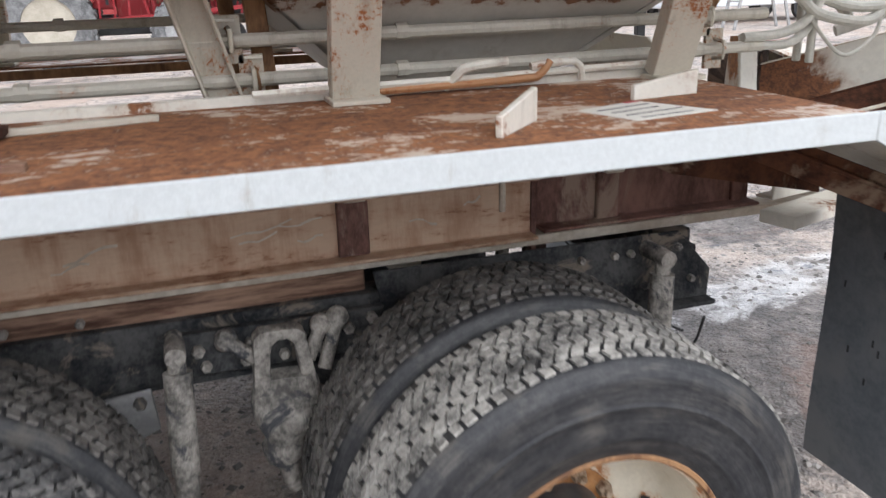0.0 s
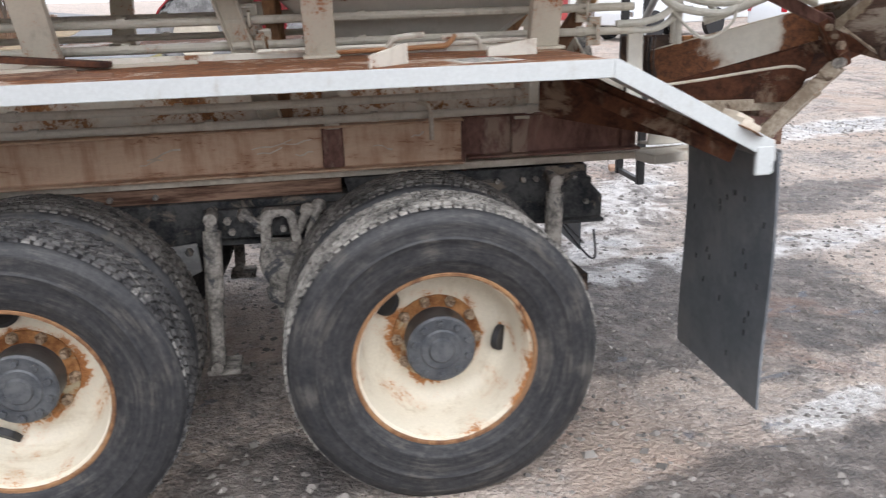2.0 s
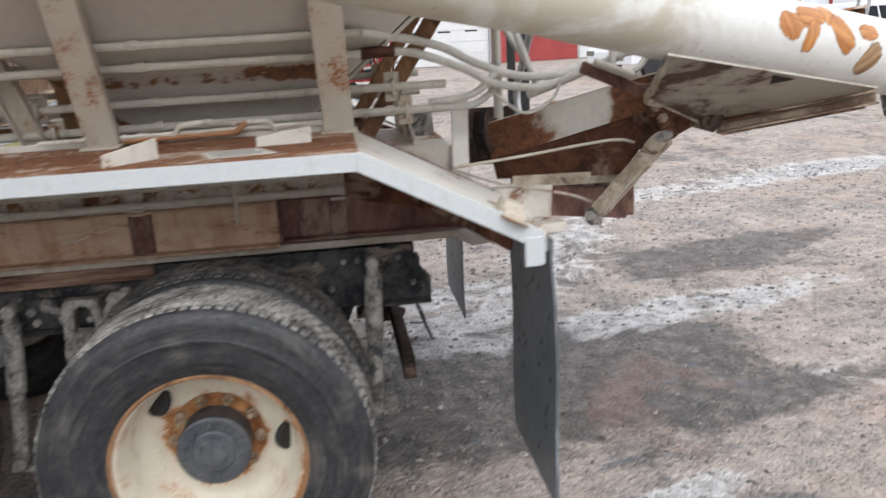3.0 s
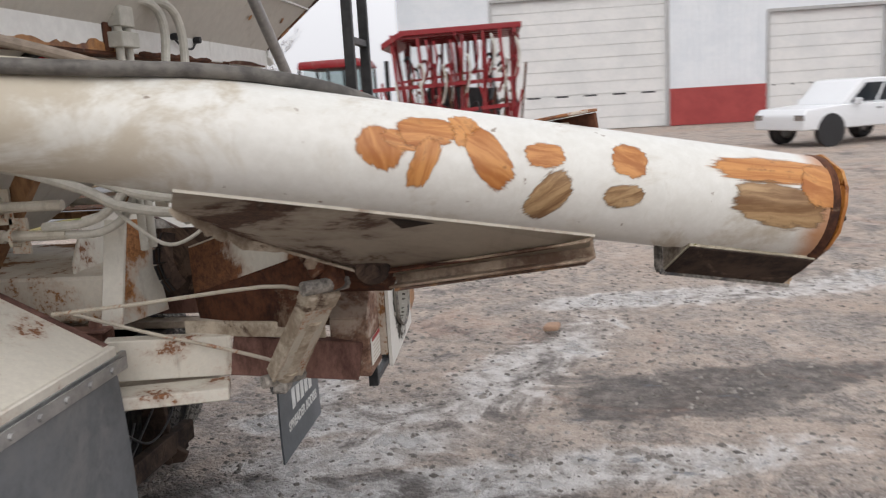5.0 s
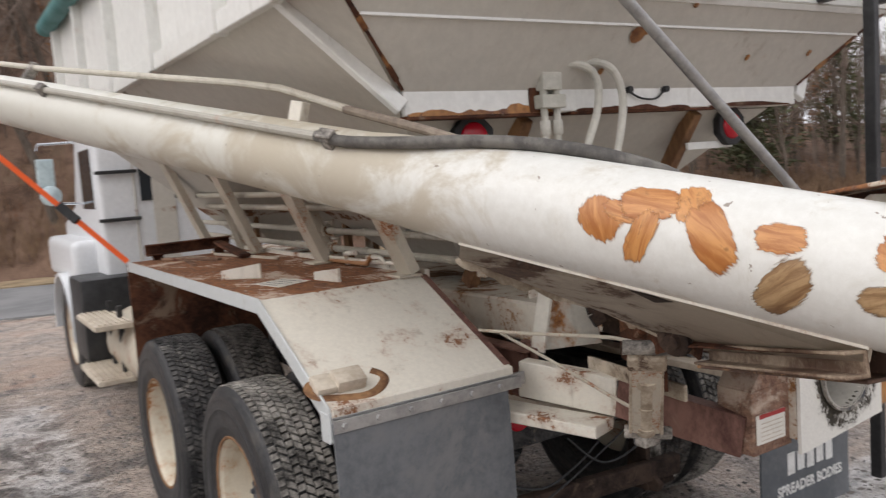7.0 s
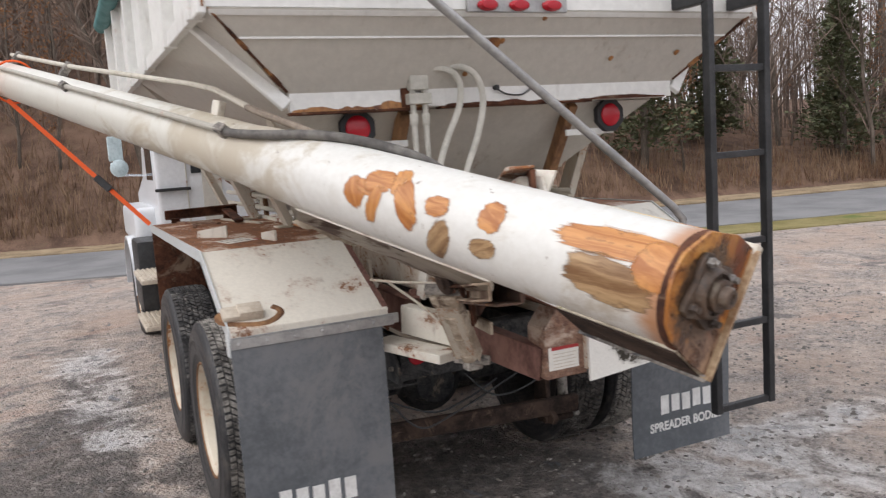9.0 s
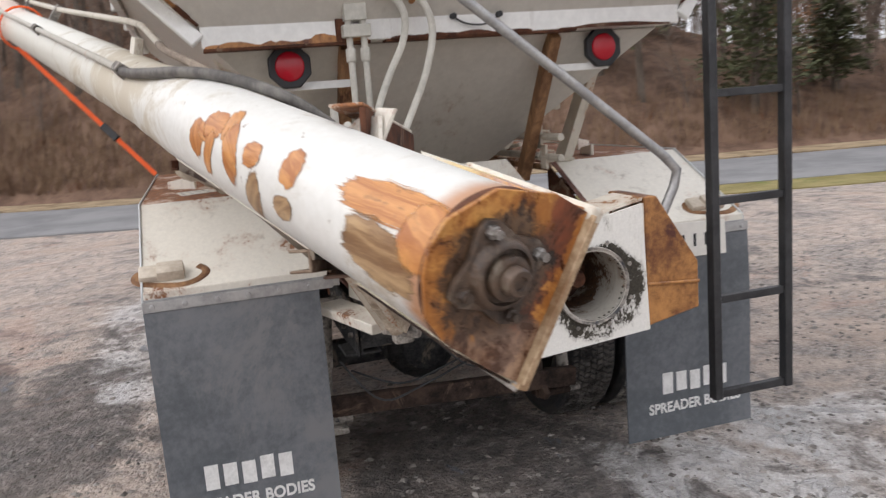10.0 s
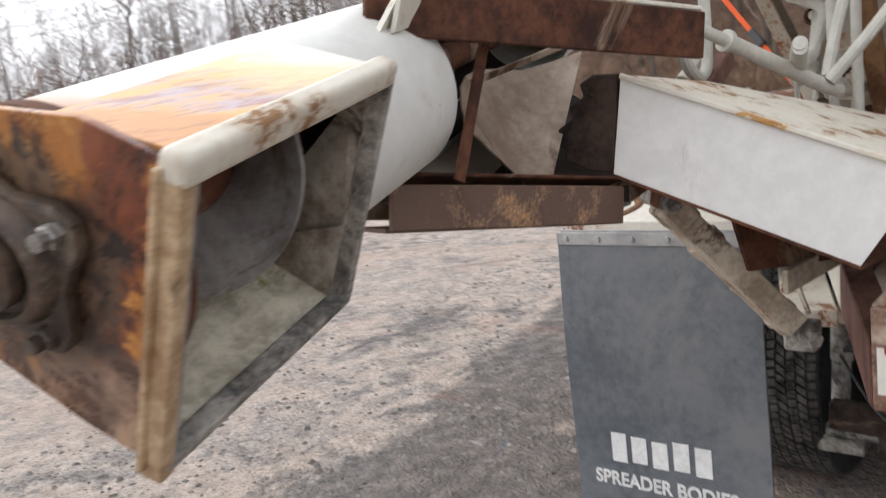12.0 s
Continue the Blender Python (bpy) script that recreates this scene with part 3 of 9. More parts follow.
def strip(name, t0, t1, off0, off1, z, mat, label, category):
    """A band along the road's line, from off0 to off1 past its far edge."""
    bm = B()
    rows = []
    n = 110
    for k in range(n + 1):
        t = t0 + (t1 - t0) * k / n
        (ax, ay), (bx, by) = edge_place(t, off0), edge_place(t, off1)
        rows.append([bm.verts.new(v) for v in ((ax, ay, z - 0.1), (ax, ay, z), (bx, by, z), (bx, by, z - 0.1))])
    for a, b in zip(rows, rows[1:]):
        for k in range(3):
            bm.faces.new((a[k], b[k], b[k + 1], a[k + 1]))
    return tagged(part(name, bm, mat), label, category, kind="structure")


strip("road", 0, 1, -4.8, -0.2, 0.005, ASPHALT, "pale grey worn asphalt country road", "road")
strip("verge", 0, 1, -0.2, 1.6, 0.03, DRYGRASS, "strip of dead brown grass below the wood", "grass")
strip("verge", 0.16, 0.335, -6.0, -4.8, -0.005, GRASS, "strip of dry yellow-green grass beside the road", "grass")

# ---------------------------------------------------------------- wheels
TO_Y = Matrix.Rotation(radians(90), 4, "X")          # lathe axis z -> outboard (-y)


def tread_blocks(bm, r, half, rows, count, depth, seed):
    rnd = random.Random(seed)
    pitch = 2 * half / rows
    for row in range(rows):
        c = -half + pitch * (row + 0.5)
        phase = 0.5 * (row % 2)
        edge = row in (0, rows - 1)
        for k in range(count):
            a0 = 2 * math.pi * (k + phase + rnd.uniform(-0.07, 0.07)) / count
            da = 2 * math.pi / count * (0.47 if not edge else 0.44)
            hw = pitch * rnd.uniform(0.40, 0.46)
            da *= rnd.uniform(0.88, 1.06)
            skew = da * 0.35 * (1 if row % 2 else -1)
            drop = 0.006 if edge else 0.0
            top = r - drop - rnd.uniform(0, 0.002)
            low, high = [], []
            for ai, wi in ((-1, -1), (-0.55, 1), (1, 1), (0.55, -1)):
                a = a0 + ai * da + (skew if wi > 0 else -skew)
                for ring, rr, sh in ((low, r - depth, 1.0), (high, top, 0.92)):
                    z = c + wi * hw * sh
                    ring.append(bm.verts.new(TO_Y @ Vector((rr * math.cos(a), rr * math.sin(a), z))))
            bm.faces.new(high)
            for i in range(4):
                bm.faces.new((low[i], low[(i + 1) % 4], high[(i + 1) % 4], high[i]))


NUTRUST = mottled("rusty_nut_iron", (0.12, 0.065, 0.035), (0.46, 0.36, 0.26), 40, 0.6, 5)


def build_wheel(parent, outer, at, tread=None):
    """One of a dual pair, axle along y and outboard towards -y."""
    R, half, K = 0.534, 0.118, 1.045
    bm = B()
    if outer:   # dished disc, seen from outside
        prof = [(0.300, 0.125), (0.300, 0.112), (0.278, 0.108), (0.272, 0.085), (0.262, 0.03), (0.258, -0.02), (0.246, -0.055), (0.222, -0.076),
                (0.185, -0.088), (0.165, -0.086), (0.11, -0.085), (0.11, -0.10), (0.19, -0.10), (0.24, -0.09), (0.268, -0.03), (0.272, 0.06), (0.285, 0.125), (0.292, 0.131)]
    else:
        prof = [(0.300, 0.125), (0.300, 0.112), (0.278, 0.108), (0.262, 0.05), (0.25, 0.05), (0.11, 0.075), (0.11, 0.09), (0.25, 0.065), (0.27, 0.07), (0.29, 0.128)]
    lathe(bm, [(r * K, z) for r, z in prof], TO_Y, 48, close=True)
    wheel = part("wheel", bm, RIM, parent, "cream-painted steel disc wheel, chipped and rusting", smooth=40, at=at)
    bm = B()
    side = [(0.286, 0.118), (0.30, 0.131), (0.318, 0.137), (0.334, 0.1425), (0.338, 0.1455), (0.345, 0.146), (0.385, 0.150), (0.406, 0.150), (0.409, 0.1525), (0.413, 0.1525), (0.416, 0.1495), (0.42, 0.149), (0.452, 0.143), (0.462, 0.1445), (0.470, 0.140), (0.484, 0.132), (0.497, 0.124)]
    side = [(r * K, z) for r, z in side]
    prof = side + [(R - 0.012, 0.112), (R - 0.0125, 0.0), (R - 0.013, -0.112)] + [(r, -z) for r, z in side[::-1]]
    lathe(bm, prof, TO_Y, 64, close=True)
    tyre = part("tyre", bm, RUBBER, wheel, "black truck tyre with dusty sidewall", smooth=50)
    bm = B()
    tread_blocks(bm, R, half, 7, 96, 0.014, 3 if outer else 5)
    part("tread", bm, tread or (TREAD if outer else TREADINSHADE), wheel, "zigzag tread blocks with pale dust, darkened as shade on inner tyres", smooth=0)
    if outer:
        bm = B()
        lathe(bm, [(0.158, -0.086), (0.158, -0.078), (0.112, -0.076), (0.112, -0.086)], TO_Y, 40, close=True)
        part("wheel_centre", bm, RIMRUST, wheel, "rusty ring round the wheel bolts")
        bm = B()
        lathe(bm, [(0.116, -0.086), (0.116, 0.006), (0.120, 0.012), (0.120, 0.028), (0.113, 0.034), (0.074, 0.035), (0.068, 0.040), (0.046, 0.041), (0.040, 0.050), (0, 0.052)], TO_Y, 32)
        hub = part("hub", bm, HUBSTEEL, wheel, "grey-blue iron hub with flange bolts")
        for k in range(10):
            a = 2 * math.pi * k / 10
            bm = B()
            bolt(bm, TO_Y @ Vector((0.096 * math.cos(a), 0.096 * math.sin(a), 0.034)), (0, -1, 0), 0.0125, 0.014)
            part("hub_bolt", bm, HUBSTEEL, wheel)
        for k in range(10):
            a = 2 * math.pi * (k + 0.4) / 10
            bm = B()
            p = TO_Y @ Vector((0.1425 * math.cos(a), 0.1425 * math.sin(a), -0.08))
            bolt(bm, p, (0, -1, 0), 0.019, 0.026)
            lathe(bm, [(0, 0.02), (0.0095, 0.02), (0.0095, 0.04), (0, 0.041)], Matrix.Translation(p) @ TO_Y, 8)
            part("lug_nut", bm, NUTRUST, wheel)
        for k in (0, 2):
            a = 2 * math.pi * k / 5 + radians(12)
            bm = B()
            c = TO_Y @ Vector((0.236 * math.cos(a), 0.236 * math.sin(a), -0.062))
            m = Matrix.Translation(c) @ Matrix.Rotation(-a, 4, "Y") @ Matrix.Rotation(radians(46), 4, "Z") @ TO_Y @ Matrix.Diagonal((1.0, 1.05, 1, 1))
            lathe(bm, [(0, 0.002), (0.040, 0.002), (0.043, 0.003), (0.045, 0.0), (0.045, -0.02), (0, -0.02)], m, 26)
            part("hand_hole", bm, LENSBLACK, wheel, "oval hole through the wheel disc")
        bm = B()
        lathe(bm, [(0.284 * K, 0.1255), (0.288 * K, 0.1325), (0.296 * K, 0.1330), (0.3005 * K, 0.1265)], TO_Y, 48)
        part("rim_lip", bm, POSTRUST, wheel, "dark rusty edge of the rim")
    return wheel


truck = thing("spreader_truck", (0, 0, 0), "white tandem-axle spreader truck chassis and cab parked on gravel", "truck")
AX = (0.0, -1.36)
outer = build_wheel(truck, True, pose(AX[0], -1.14, 0.487, 0, 17, 0))
inner = build_wheel(truck, False, pose(AX[0], -0.805, 0.487, 0, 5, 0))
for ax in AX:
    for sgn in (-1, 1):
        turn = 0 if sgn < 0 else 180
        if not (ax == AX[0] and sgn < 0):
            spin = random.uniform(0, 360)
            if ax == AX[1] and sgn < 0:
                build_wheel(truck, True, pose(ax, sgn * 1.14, 0.487, 0, spin, 0), TREADDARK)
            else:
                copy_thing(outer, pose(ax, sgn * 1.14, 0.487, 0, 0, turn) @ pose(0, 0, 0, 0, spin, 0))
            copy_thing(inner, pose(ax, sgn * 0.805, 0.487, 0, 0, turn) @ pose(0, 0, 0, 0, spin + 40, 0))

# front steering wheels, mostly hidden
for sgn in (-1, 1):
    copy_thing(outer, pose(-5.35, sgn * 1.03, 0.495, 0, 0, 0 if sgn < 0 else 180))

# ---------------------------------------------------------------- chassis
for sgn in (-1, 1):
    bm = B()
    channel(bm, (-5.9, sgn * 0.455, 0.7925), (0.78, sgn * 0.455, 0.7925), 0.09, 0.185, 0.01, side_sign=sgn)
    bm2 = part("frame_rail", bm, CHASSIS, truck, "dirty blue-black truck frame rail", bevel=0.003)
    bm = B()     # angled end plate behind the axle
    prism(bm, [(-0.265, sgn * 0.468, 0.953), (0.695, sgn * 0.468, 0.948), (0.820, sgn * 0.468, 0.808), (0.816, sgn * 0.468, 0.706), (0.62, sgn * 0.468, 0.70), (-0.22, sgn * 0.468, 0.74)], (0, sgn * 0.012, 0))
    quadbox(bm, (0.62, min(sgn * 0.47, sgn * 0.53), 0.708), (0.814, max(sgn * 0.47, sgn * 0.53), 0.722))
    part("end_plate", bm, CHASSIS, truck, bevel=0.003)
    # suspension saddle with open A-shaped bracket
    y = sgn * 0.545
    th = (0, sgn * 0.02, 0)
    # upper frame with an arched window
    hole = [(-0.568, 0.722), (-0.563, 0.80), (-0.555, 0.826), (-0.541, 0.838), (-0.515, 0.838), (-0.502, 0.824), (-0.496, 0.80), (-0.488, 0.728), (-0.51, 0.718), (-0.545, 0.716)]
    rimp = [(-0.612, 0.700), (-0.604, 0.80), (-0.602, 0.848), (-0.585, 0.866), (-0.49, 0.864), (-0.470, 0.850), (-0.462, 0.80), (-0.446, 0.700), (-0.50, 0.690), (-0.555, 0.690)]
    bm = B()
    loops = [[bm.verts.new((px, y + sgn * d, pz)) for px, pz in ring] for ring in (rimp, hole) for d in (-0.03, 0.022)]
    for k in range(10):
        j = (k + 1) % 10
        for p, q in ((0, 1), (1, 3), (3, 2), (2, 0)):
            bm.faces.new((loops[p][k], loops[p][j], loops[q][j], loops[q][k]))
    part("saddle_arch", bm, MUDSTEEL, truck, "mud-caked cast arch of the suspension saddle", bevel=0.006, segs=2)
    # rounded cast bowl below it, with a lump of mud at the foot
    bm = B()
    prev = None
    for cx, z, rx, ry in ((-0.528, 0.735, 0.070, 0.04), (-0.528, 0.705, 0.086, 0.055), (-0.530, 0.66, 0.094, 0.065), (-0.531, 0.615, 0.090, 0.068), (-0.534, 0.575, 0.070, 0.06), (-0.545, 0.548, 0.048, 0.05),
                          (-0.552, 0.530, 0.056, 0.055), (-0.552, 0.495, 0.052, 0.055), (-0.545, 0.475, 0.030, 0.04), (-0.53, 0.40, 0.028, 0.035)):
        ring = [bm.verts.new((cx + rx * math.cos(q), y + sgn * 0.0 + ry * math.sin(q), z + 0.006 * math.sin(3 * q + 9 * z))) for q in (2 * math.pi * k / 18 for k in range(18))]
        if prev:
            for k in range(18):
                bm.faces.new((prev[k], prev[(k + 1) % 18], ring[(k + 1) % 18], ring[k]))
        else:
            bm.faces.new(ring)
        prev = ring
    bm.faces.new(prev[::-1])
    part("saddle_bowl", bm, MUDSTEEL, truck, "mud-caked cast saddle bowl", smooth=60)
    for p, q in (((-0.665, 0.838), (-0.585, 0.775)), ((-0.42, 0.84), (-0.465, 0.765)), ((-0.375, 0.855), (-0.425, 0.73))):
        bm = B()
        pipe(bm, [(p[0], y - sgn * 0.03, p[1]), (q[0], y, q[1])], 0.019, 10)
        lathe(bm, [(0, 0.02), (0.02, 0.018), (0.03, 0.008), (0.03, -0.012), (0, -0.012)], Matrix.Translation((p[0], y - sgn * 0.03, p[1])) @ (TO_Y if sgn < 0 else Matrix.Rotation(radians(-90), 4, "X")), 12)
        part("saddle_arm", bm, MUDSTEEL, truck, "mud-caked brace of the suspension saddle", smooth=45)
    bm = B()
    prism(bm, [(-0.83, sgn * 0.468, 0.86), (-0.24, sgn * 0.468, 0.86), (-0.30, sgn * 0.468, 0.74), (-0.78, sgn * 0.468, 0.74)], (0, sgn * 0.03, 0))
    part("saddle_plate", bm, CHASSIS, truck, bevel=0.004)
    spots = [((-0.80 + 0.065 * k, sgn * 0.498, 0.835 - 0.02 * (k % 2)), 0.017) for k in range(9)] + [((-0.72 + 0.10 * k, sgn * 0.498, 0.77), 0.015) for k in range(5)]
    spots += [((0.36 + 0.055 * k, sgn * 0.48, 0.90 - 0.11 * (k % 3 == 1)), 0.012) for k in range(8)] + [((-1.0 - 0.17 * k, sgn * 0.457, 0.92), 0.012) for k in range(14)]
    for p, r in spots:
        bm = B()
        bolt(bm, p, (0, sgn, 0), r, 0.02)
        part("frame_bolt", bm, MUDSTEEL, truck)
    # shock absorbers
    for x, top, bot, y0, y1 in ((-0.79, 0.795, 0.27, 0.56, 0.645), (0.58, 0.86, 0.34, 0.575, 0.61)):
        bm = B()
        a, b = Vector((x, sgn * y0, top)), Vector((x - 0.025, sgn * y1, bot))
        pipe(bm, [a, a.lerp(b, 0.5)], 0.036, 14)
        pipe(bm, [a.lerp(b, 0.45), b], 0.030, 14)
        pipe(bm, [a + Vector((0, 0, 0.0)), a + Vector((0, 0, 0.045))], 0.024, 10)
        pipe(bm, [a + Vector((0, sgn * 0.03, 0.05)), a + Vector((0, -sgn * 0.09, 0.05))], 0.026, 10)
        pipe(bm, [b + Vector((0, sgn * 0.04, 0)), b + Vector((0, -sgn * 0.12, 0))], 0.024, 10)
        part("shock_absorber", bm, MUDSTEEL, truck, "muddy grey shock absorber", smooth=40)
        bm = B()
        quadbox(bm, (x - 0.07, min(sgn * 0.52, sgn * 0.66), bot - 0.045), (x + 0.06, max(sgn * 0.52, sgn * 0.66), bot - 0.02))
        part("shock_bracket", bm, MUDSTEEL, truck, bevel=0.004)
    # plate with two holes
    bm = B()
    prism(bm, [(-1.03, sgn * 0.50, 0.72), (-0.86, sgn * 0.50, 0.735), (-0.85, sgn * 0.50, 0.62), (-0.95, sgn * 0.50, 0.575), (-1.03, sgn * 0.50, 0.62)], (0, sgn * 0.012, 0))
    part("bracket_plate", bm, ALU, truck, "bare grey bracket plate", bevel=0.003)
    bm = B()
    bolt(bm, (-0.89, sgn * 0.512, 0.705), (0, sgn, 0), 0.017, 0.02)
    part("bracket_bolt", bm, CHASSIS, truck)
    bm = B()
    lathe(bm, [(0, 0), (0.014, 0), (0.014, 0.003), (0, 0.003)], Matrix.Translation((-0.97, sgn * 0.512, 0.69)) @ (TO_Y if sgn < 0 else Matrix.Rotation(radians(-90), 4, "X")), 12)
    part("bracket_hole", bm, LENSBLACK, truck)

for ax in AX:
    bm = B()
    pipe(bm, [(ax, -0.62, 0.495), (ax, 0.62, 0.495)], 0.075, 16)
    lathe(bm, [(0, -0.17), (0.12, -0.16), (0.19, -0.08), (0.20, 0.0), (0.19, 0.08), (0.12, 0.16), (0, 0.17)], Matrix.Translation((ax, 0, 0.495)) @ Matrix.Rotation(radians(90), 4, "Y"), 20)
    part("axle", bm, CHASSIS, truck, "dirty black drive axle")
for sgn in (1,):
    bm = B()
    prism(bm, [(0.60, sgn * 0.44, 0.74), (0.68, sgn * 0.44, 0.74), (0.70, sgn * 0.44, 0.40), (0.77, sgn * 0.44, 0.36), (0.75, sgn * 0.44, 0.32), (0.60, sgn * 0.44, 0.30), (0.56, sgn * 0.44, 0.36)], (0, -sgn * 0.03, 0))
    pipe(bm, [(0.68, sgn * 0.40, 0.33), (0.68, sgn * 0.58, 0.33)], 0.022, 10)
    part("shock_hanger", bm, DARKMUD, truck, bevel=0.004)
bm = B()
bar(bm, (0.70, -0.60, 0.46), (0.70, 0.60, 0.40), 0.05, 0.09)
part("rear_crossmember", bm, DARKMUD, truck, "rusted crossmember under the rear frame", bevel=0.004)
bm = B()
quadbox(bm, (0.66, -0.45, 0.72), (0.76, 0.45, 0.94))
part("end_crossmember", bm, CHASSIS, truck, bevel=0.005)
for k, pts in enumerate(([(0.72, -0.5, 0.62), (0.80, -0.30, 0.55), (0.78, -0.1, 0.58), (0.72, 0.1, 0.63)], [(0.76, -0.55, 0.68), (0.82, -0.40, 0.5), (0.80, -0.2, 0.52), (0.74, 0.25, 0.66)], [(0.75, -0.1, 0.7), (0.8, 0.05, 0.57), (0.78, 0.3, 0.6), (0.72, 0.45, 0.7)])):
    bm = B()
    pipe(bm, pts, 0.005, 6, curve=8)
    part("air_line", bm, BLACK, truck, "thin looping air line under the frame")
# round rear lamps under the frame
for sgn in (-1, 1):
    bm = B()
    lathe(bm, [(0, 0.02), (0.045, 0.012), (0.052, 0), (0.052, -0.03), (0, -0.03)], Matrix.Translation((0.755, sgn * 0.353, 0.84)) @ Matrix.Rotation(radians(90), 4, "Y"), 20)
    part("round_marker_lamp", bm, LENSRED, truck, "dull red round lamp under the bed")

# cab, fuel tank and steps
MIRRORBLUE = mottled("pale_blue_mirror_shell", (0.42, 0.52, 0.54), (0.56, 0.66, 0.68), 6, 0.3, 5, bump=0.0)
bm = B()
prism(bm, [(-6.6, -0.95, 0.75), (-4.35, -0.95, 0.75), (-4.35, -0.95, 2.35), (-4.6, -0.95, 2.55), (-5.35, -0.95, 2.5), (-5.75, -0.95, 1.75), (-6.6, -0.95, 1.55)], (0, 1.9, 0))
part("cab", bm, CARWHITE, truck, "white truck cab", bevel=0.05, segs=3)
bm = B()
quadbox(bm, (-4.35, -0.6, 1.75), (-4.335, 0.6, 2.25))
quadbox(bm, (-5.2, -0.955, 1.7), (-4.6, -0.945, 2.25))
part("cab_window", bm, GLASS, truck, bevel=0.004)
for z in (1.60, 2.02):
    bm = B()
    bar(bm, (-4.325, -0.97, z), (-4.325, -0.62, z), 0.05, 0.03)
    part("grab_rail", bm, BLACK, truck, "black rail behind the cab", bevel=0.004)
bm = B()
quadbox(bm, (-4.34, -0.66, 0.9), (-4.325, -0.645, 2.2))
quadbox(bm, (-4.34, -0.50, 1.05), (-4.33, -0.30, 1.95))
part("cab_panel", bm, HOPPER, truck, "grey panel on the cab's back", bevel=0.004)
for sgn in (-1, 1):
    bm = B()
    pipe(bm, [(-4.05, sgn * 0.78, 0.58), (-2.6, sgn * 0.78, 0.58)], 0.29, 24)
    part("fuel_tank", bm, TAN, truck, "dusty cream round fuel tank", smooth=40)
    for z, x0 in ((0.40, -4.15), (0.84, -4.05)):
        bm = B()
        quadbox(bm, (x0, min(sgn * 1.0, sgn * 1.28), z - 0.03), (x0 + 0.85, max(sgn * 1.0, sgn * 1.28), z + 0.012))
        tread_ = part("cab_step", bm, DUSTSTEEL, truck, "worn pale cab step board with ribs", bevel=0.006)
        for k in range(6):
            bm = B()
            yk = sgn * (1.025 + 0.043 * k)
            quadbox(bm, (x0 + 0.02, yk - 0.010, z + 0.012), (x0 + 0.83, yk + 0.010, z + 0.024))
            part("step_rib", bm, DUSTSTEEL, tread_)
    for x in (-3.9, -3.5):
        bm = B()
        quadbox(bm, (x - 0.02, min(sgn * 1.02, sgn * 1.06), 0.35), (x + 0.02, max(sgn * 1.02, sgn * 1.06), 0.95))
        part("step_hanger", bm, BLACK, truck, bevel=0.002)
    bm = B()
    quadbox(bm, (-4.75, min(sgn * 0.75, sgn * 1.22), 0.42), (-4.1, max(sgn * 0.75, sgn * 1.22), 1.12))
    part("battery_box", bm, BLACK, truck, "black battery box behind the front wheel", bevel=0.03, segs=2)
    bm = B()
    quadbox(bm, (-1.72, min(sgn * 0.47, sgn * 1.285), 0.72), (-1.71, max(sgn * 0.47, sgn * 1.285), 1.43))
    part("splash_plate", bm, DARKRUST, truck, "dirty dark splash plate ahead of the wheels", bevel=0.002)
    bm = B()
    bar(bm, (-5.31, sgn * 1.24, 1.93), (-5.31, sgn * 1.24, 2.20), 0.15, 0.06, up=(1, 0, 0))
    lathe(bm, [(0, 0.0), (0.09, 0.005), (0.10, 0.03), (0.06, 0.06), (0, 0.07)], Matrix.Translation((-5.27, sgn * 1.22, 1.85)) @ Matrix.Rotation(radians(90), 4, "Y"), 18)
    part("wing_mirror", bm, MIRRORBLUE, truck, "white wing mirror with round convex glass", bevel=0.01)
    bm = B()
    pipe(bm, [(-5.3, sgn * 0.9, 1.75), (-5.3, sgn * 1.28, 1.78), (-5.31, sgn * 1.3, 1.92)], 0.012, 8)
    pipe(bm, [(-5.3, sgn * 0.9, 2.35), (-5.3, sgn * 1.28, 2.34), (-5.31, sgn * 1.3, 2.28)], 0.012, 8)
    part("mirror_arm", bm, CHROME, truck)
    bm = B()
    ring = [(-5.35 + r * math.cos(a), sgn * 0.88, 0.50 + r * math.sin(a)) for r, angs in ((0.60, range(13)), (0.57, range(12, -1, -1))) for a in (radians(15 * k) for k in angs)]
    prism(bm, ring, (0, sgn * 0.35, 0))
    part("front_wing", bm, CARWHITE, truck, "white front wing over the steering wheel")
    bm = B()
    quadbox(bm, (-6.5, min(sgn * 0.80, sgn * 1.16), 1.02), (-4.80, max(sgn * 0.80, sgn * 1.16), 1.42))
    part("bonnet_side", bm, CARWHITE, truck, "white rounded side of the bonnet", bevel=0.09, segs=4)

# ---------------------------------------------------------------- spreader body
body = thing("spreader_hopper", (-1.0, 0, 1.0), "cream-white rusting spreader hopper with deck fenders, on the truck frame", "hopper")
INV = Matrix.Translation((-1.0, 0, 1.0)).inverted()


def bpart(name, bm, mat, label="", parent=None, **kw):
    ob = part(name, bm, mat, parent or body, label, **kw)
    if parent is None:
        ob.matrix_parent_inverse = INV
    return ob


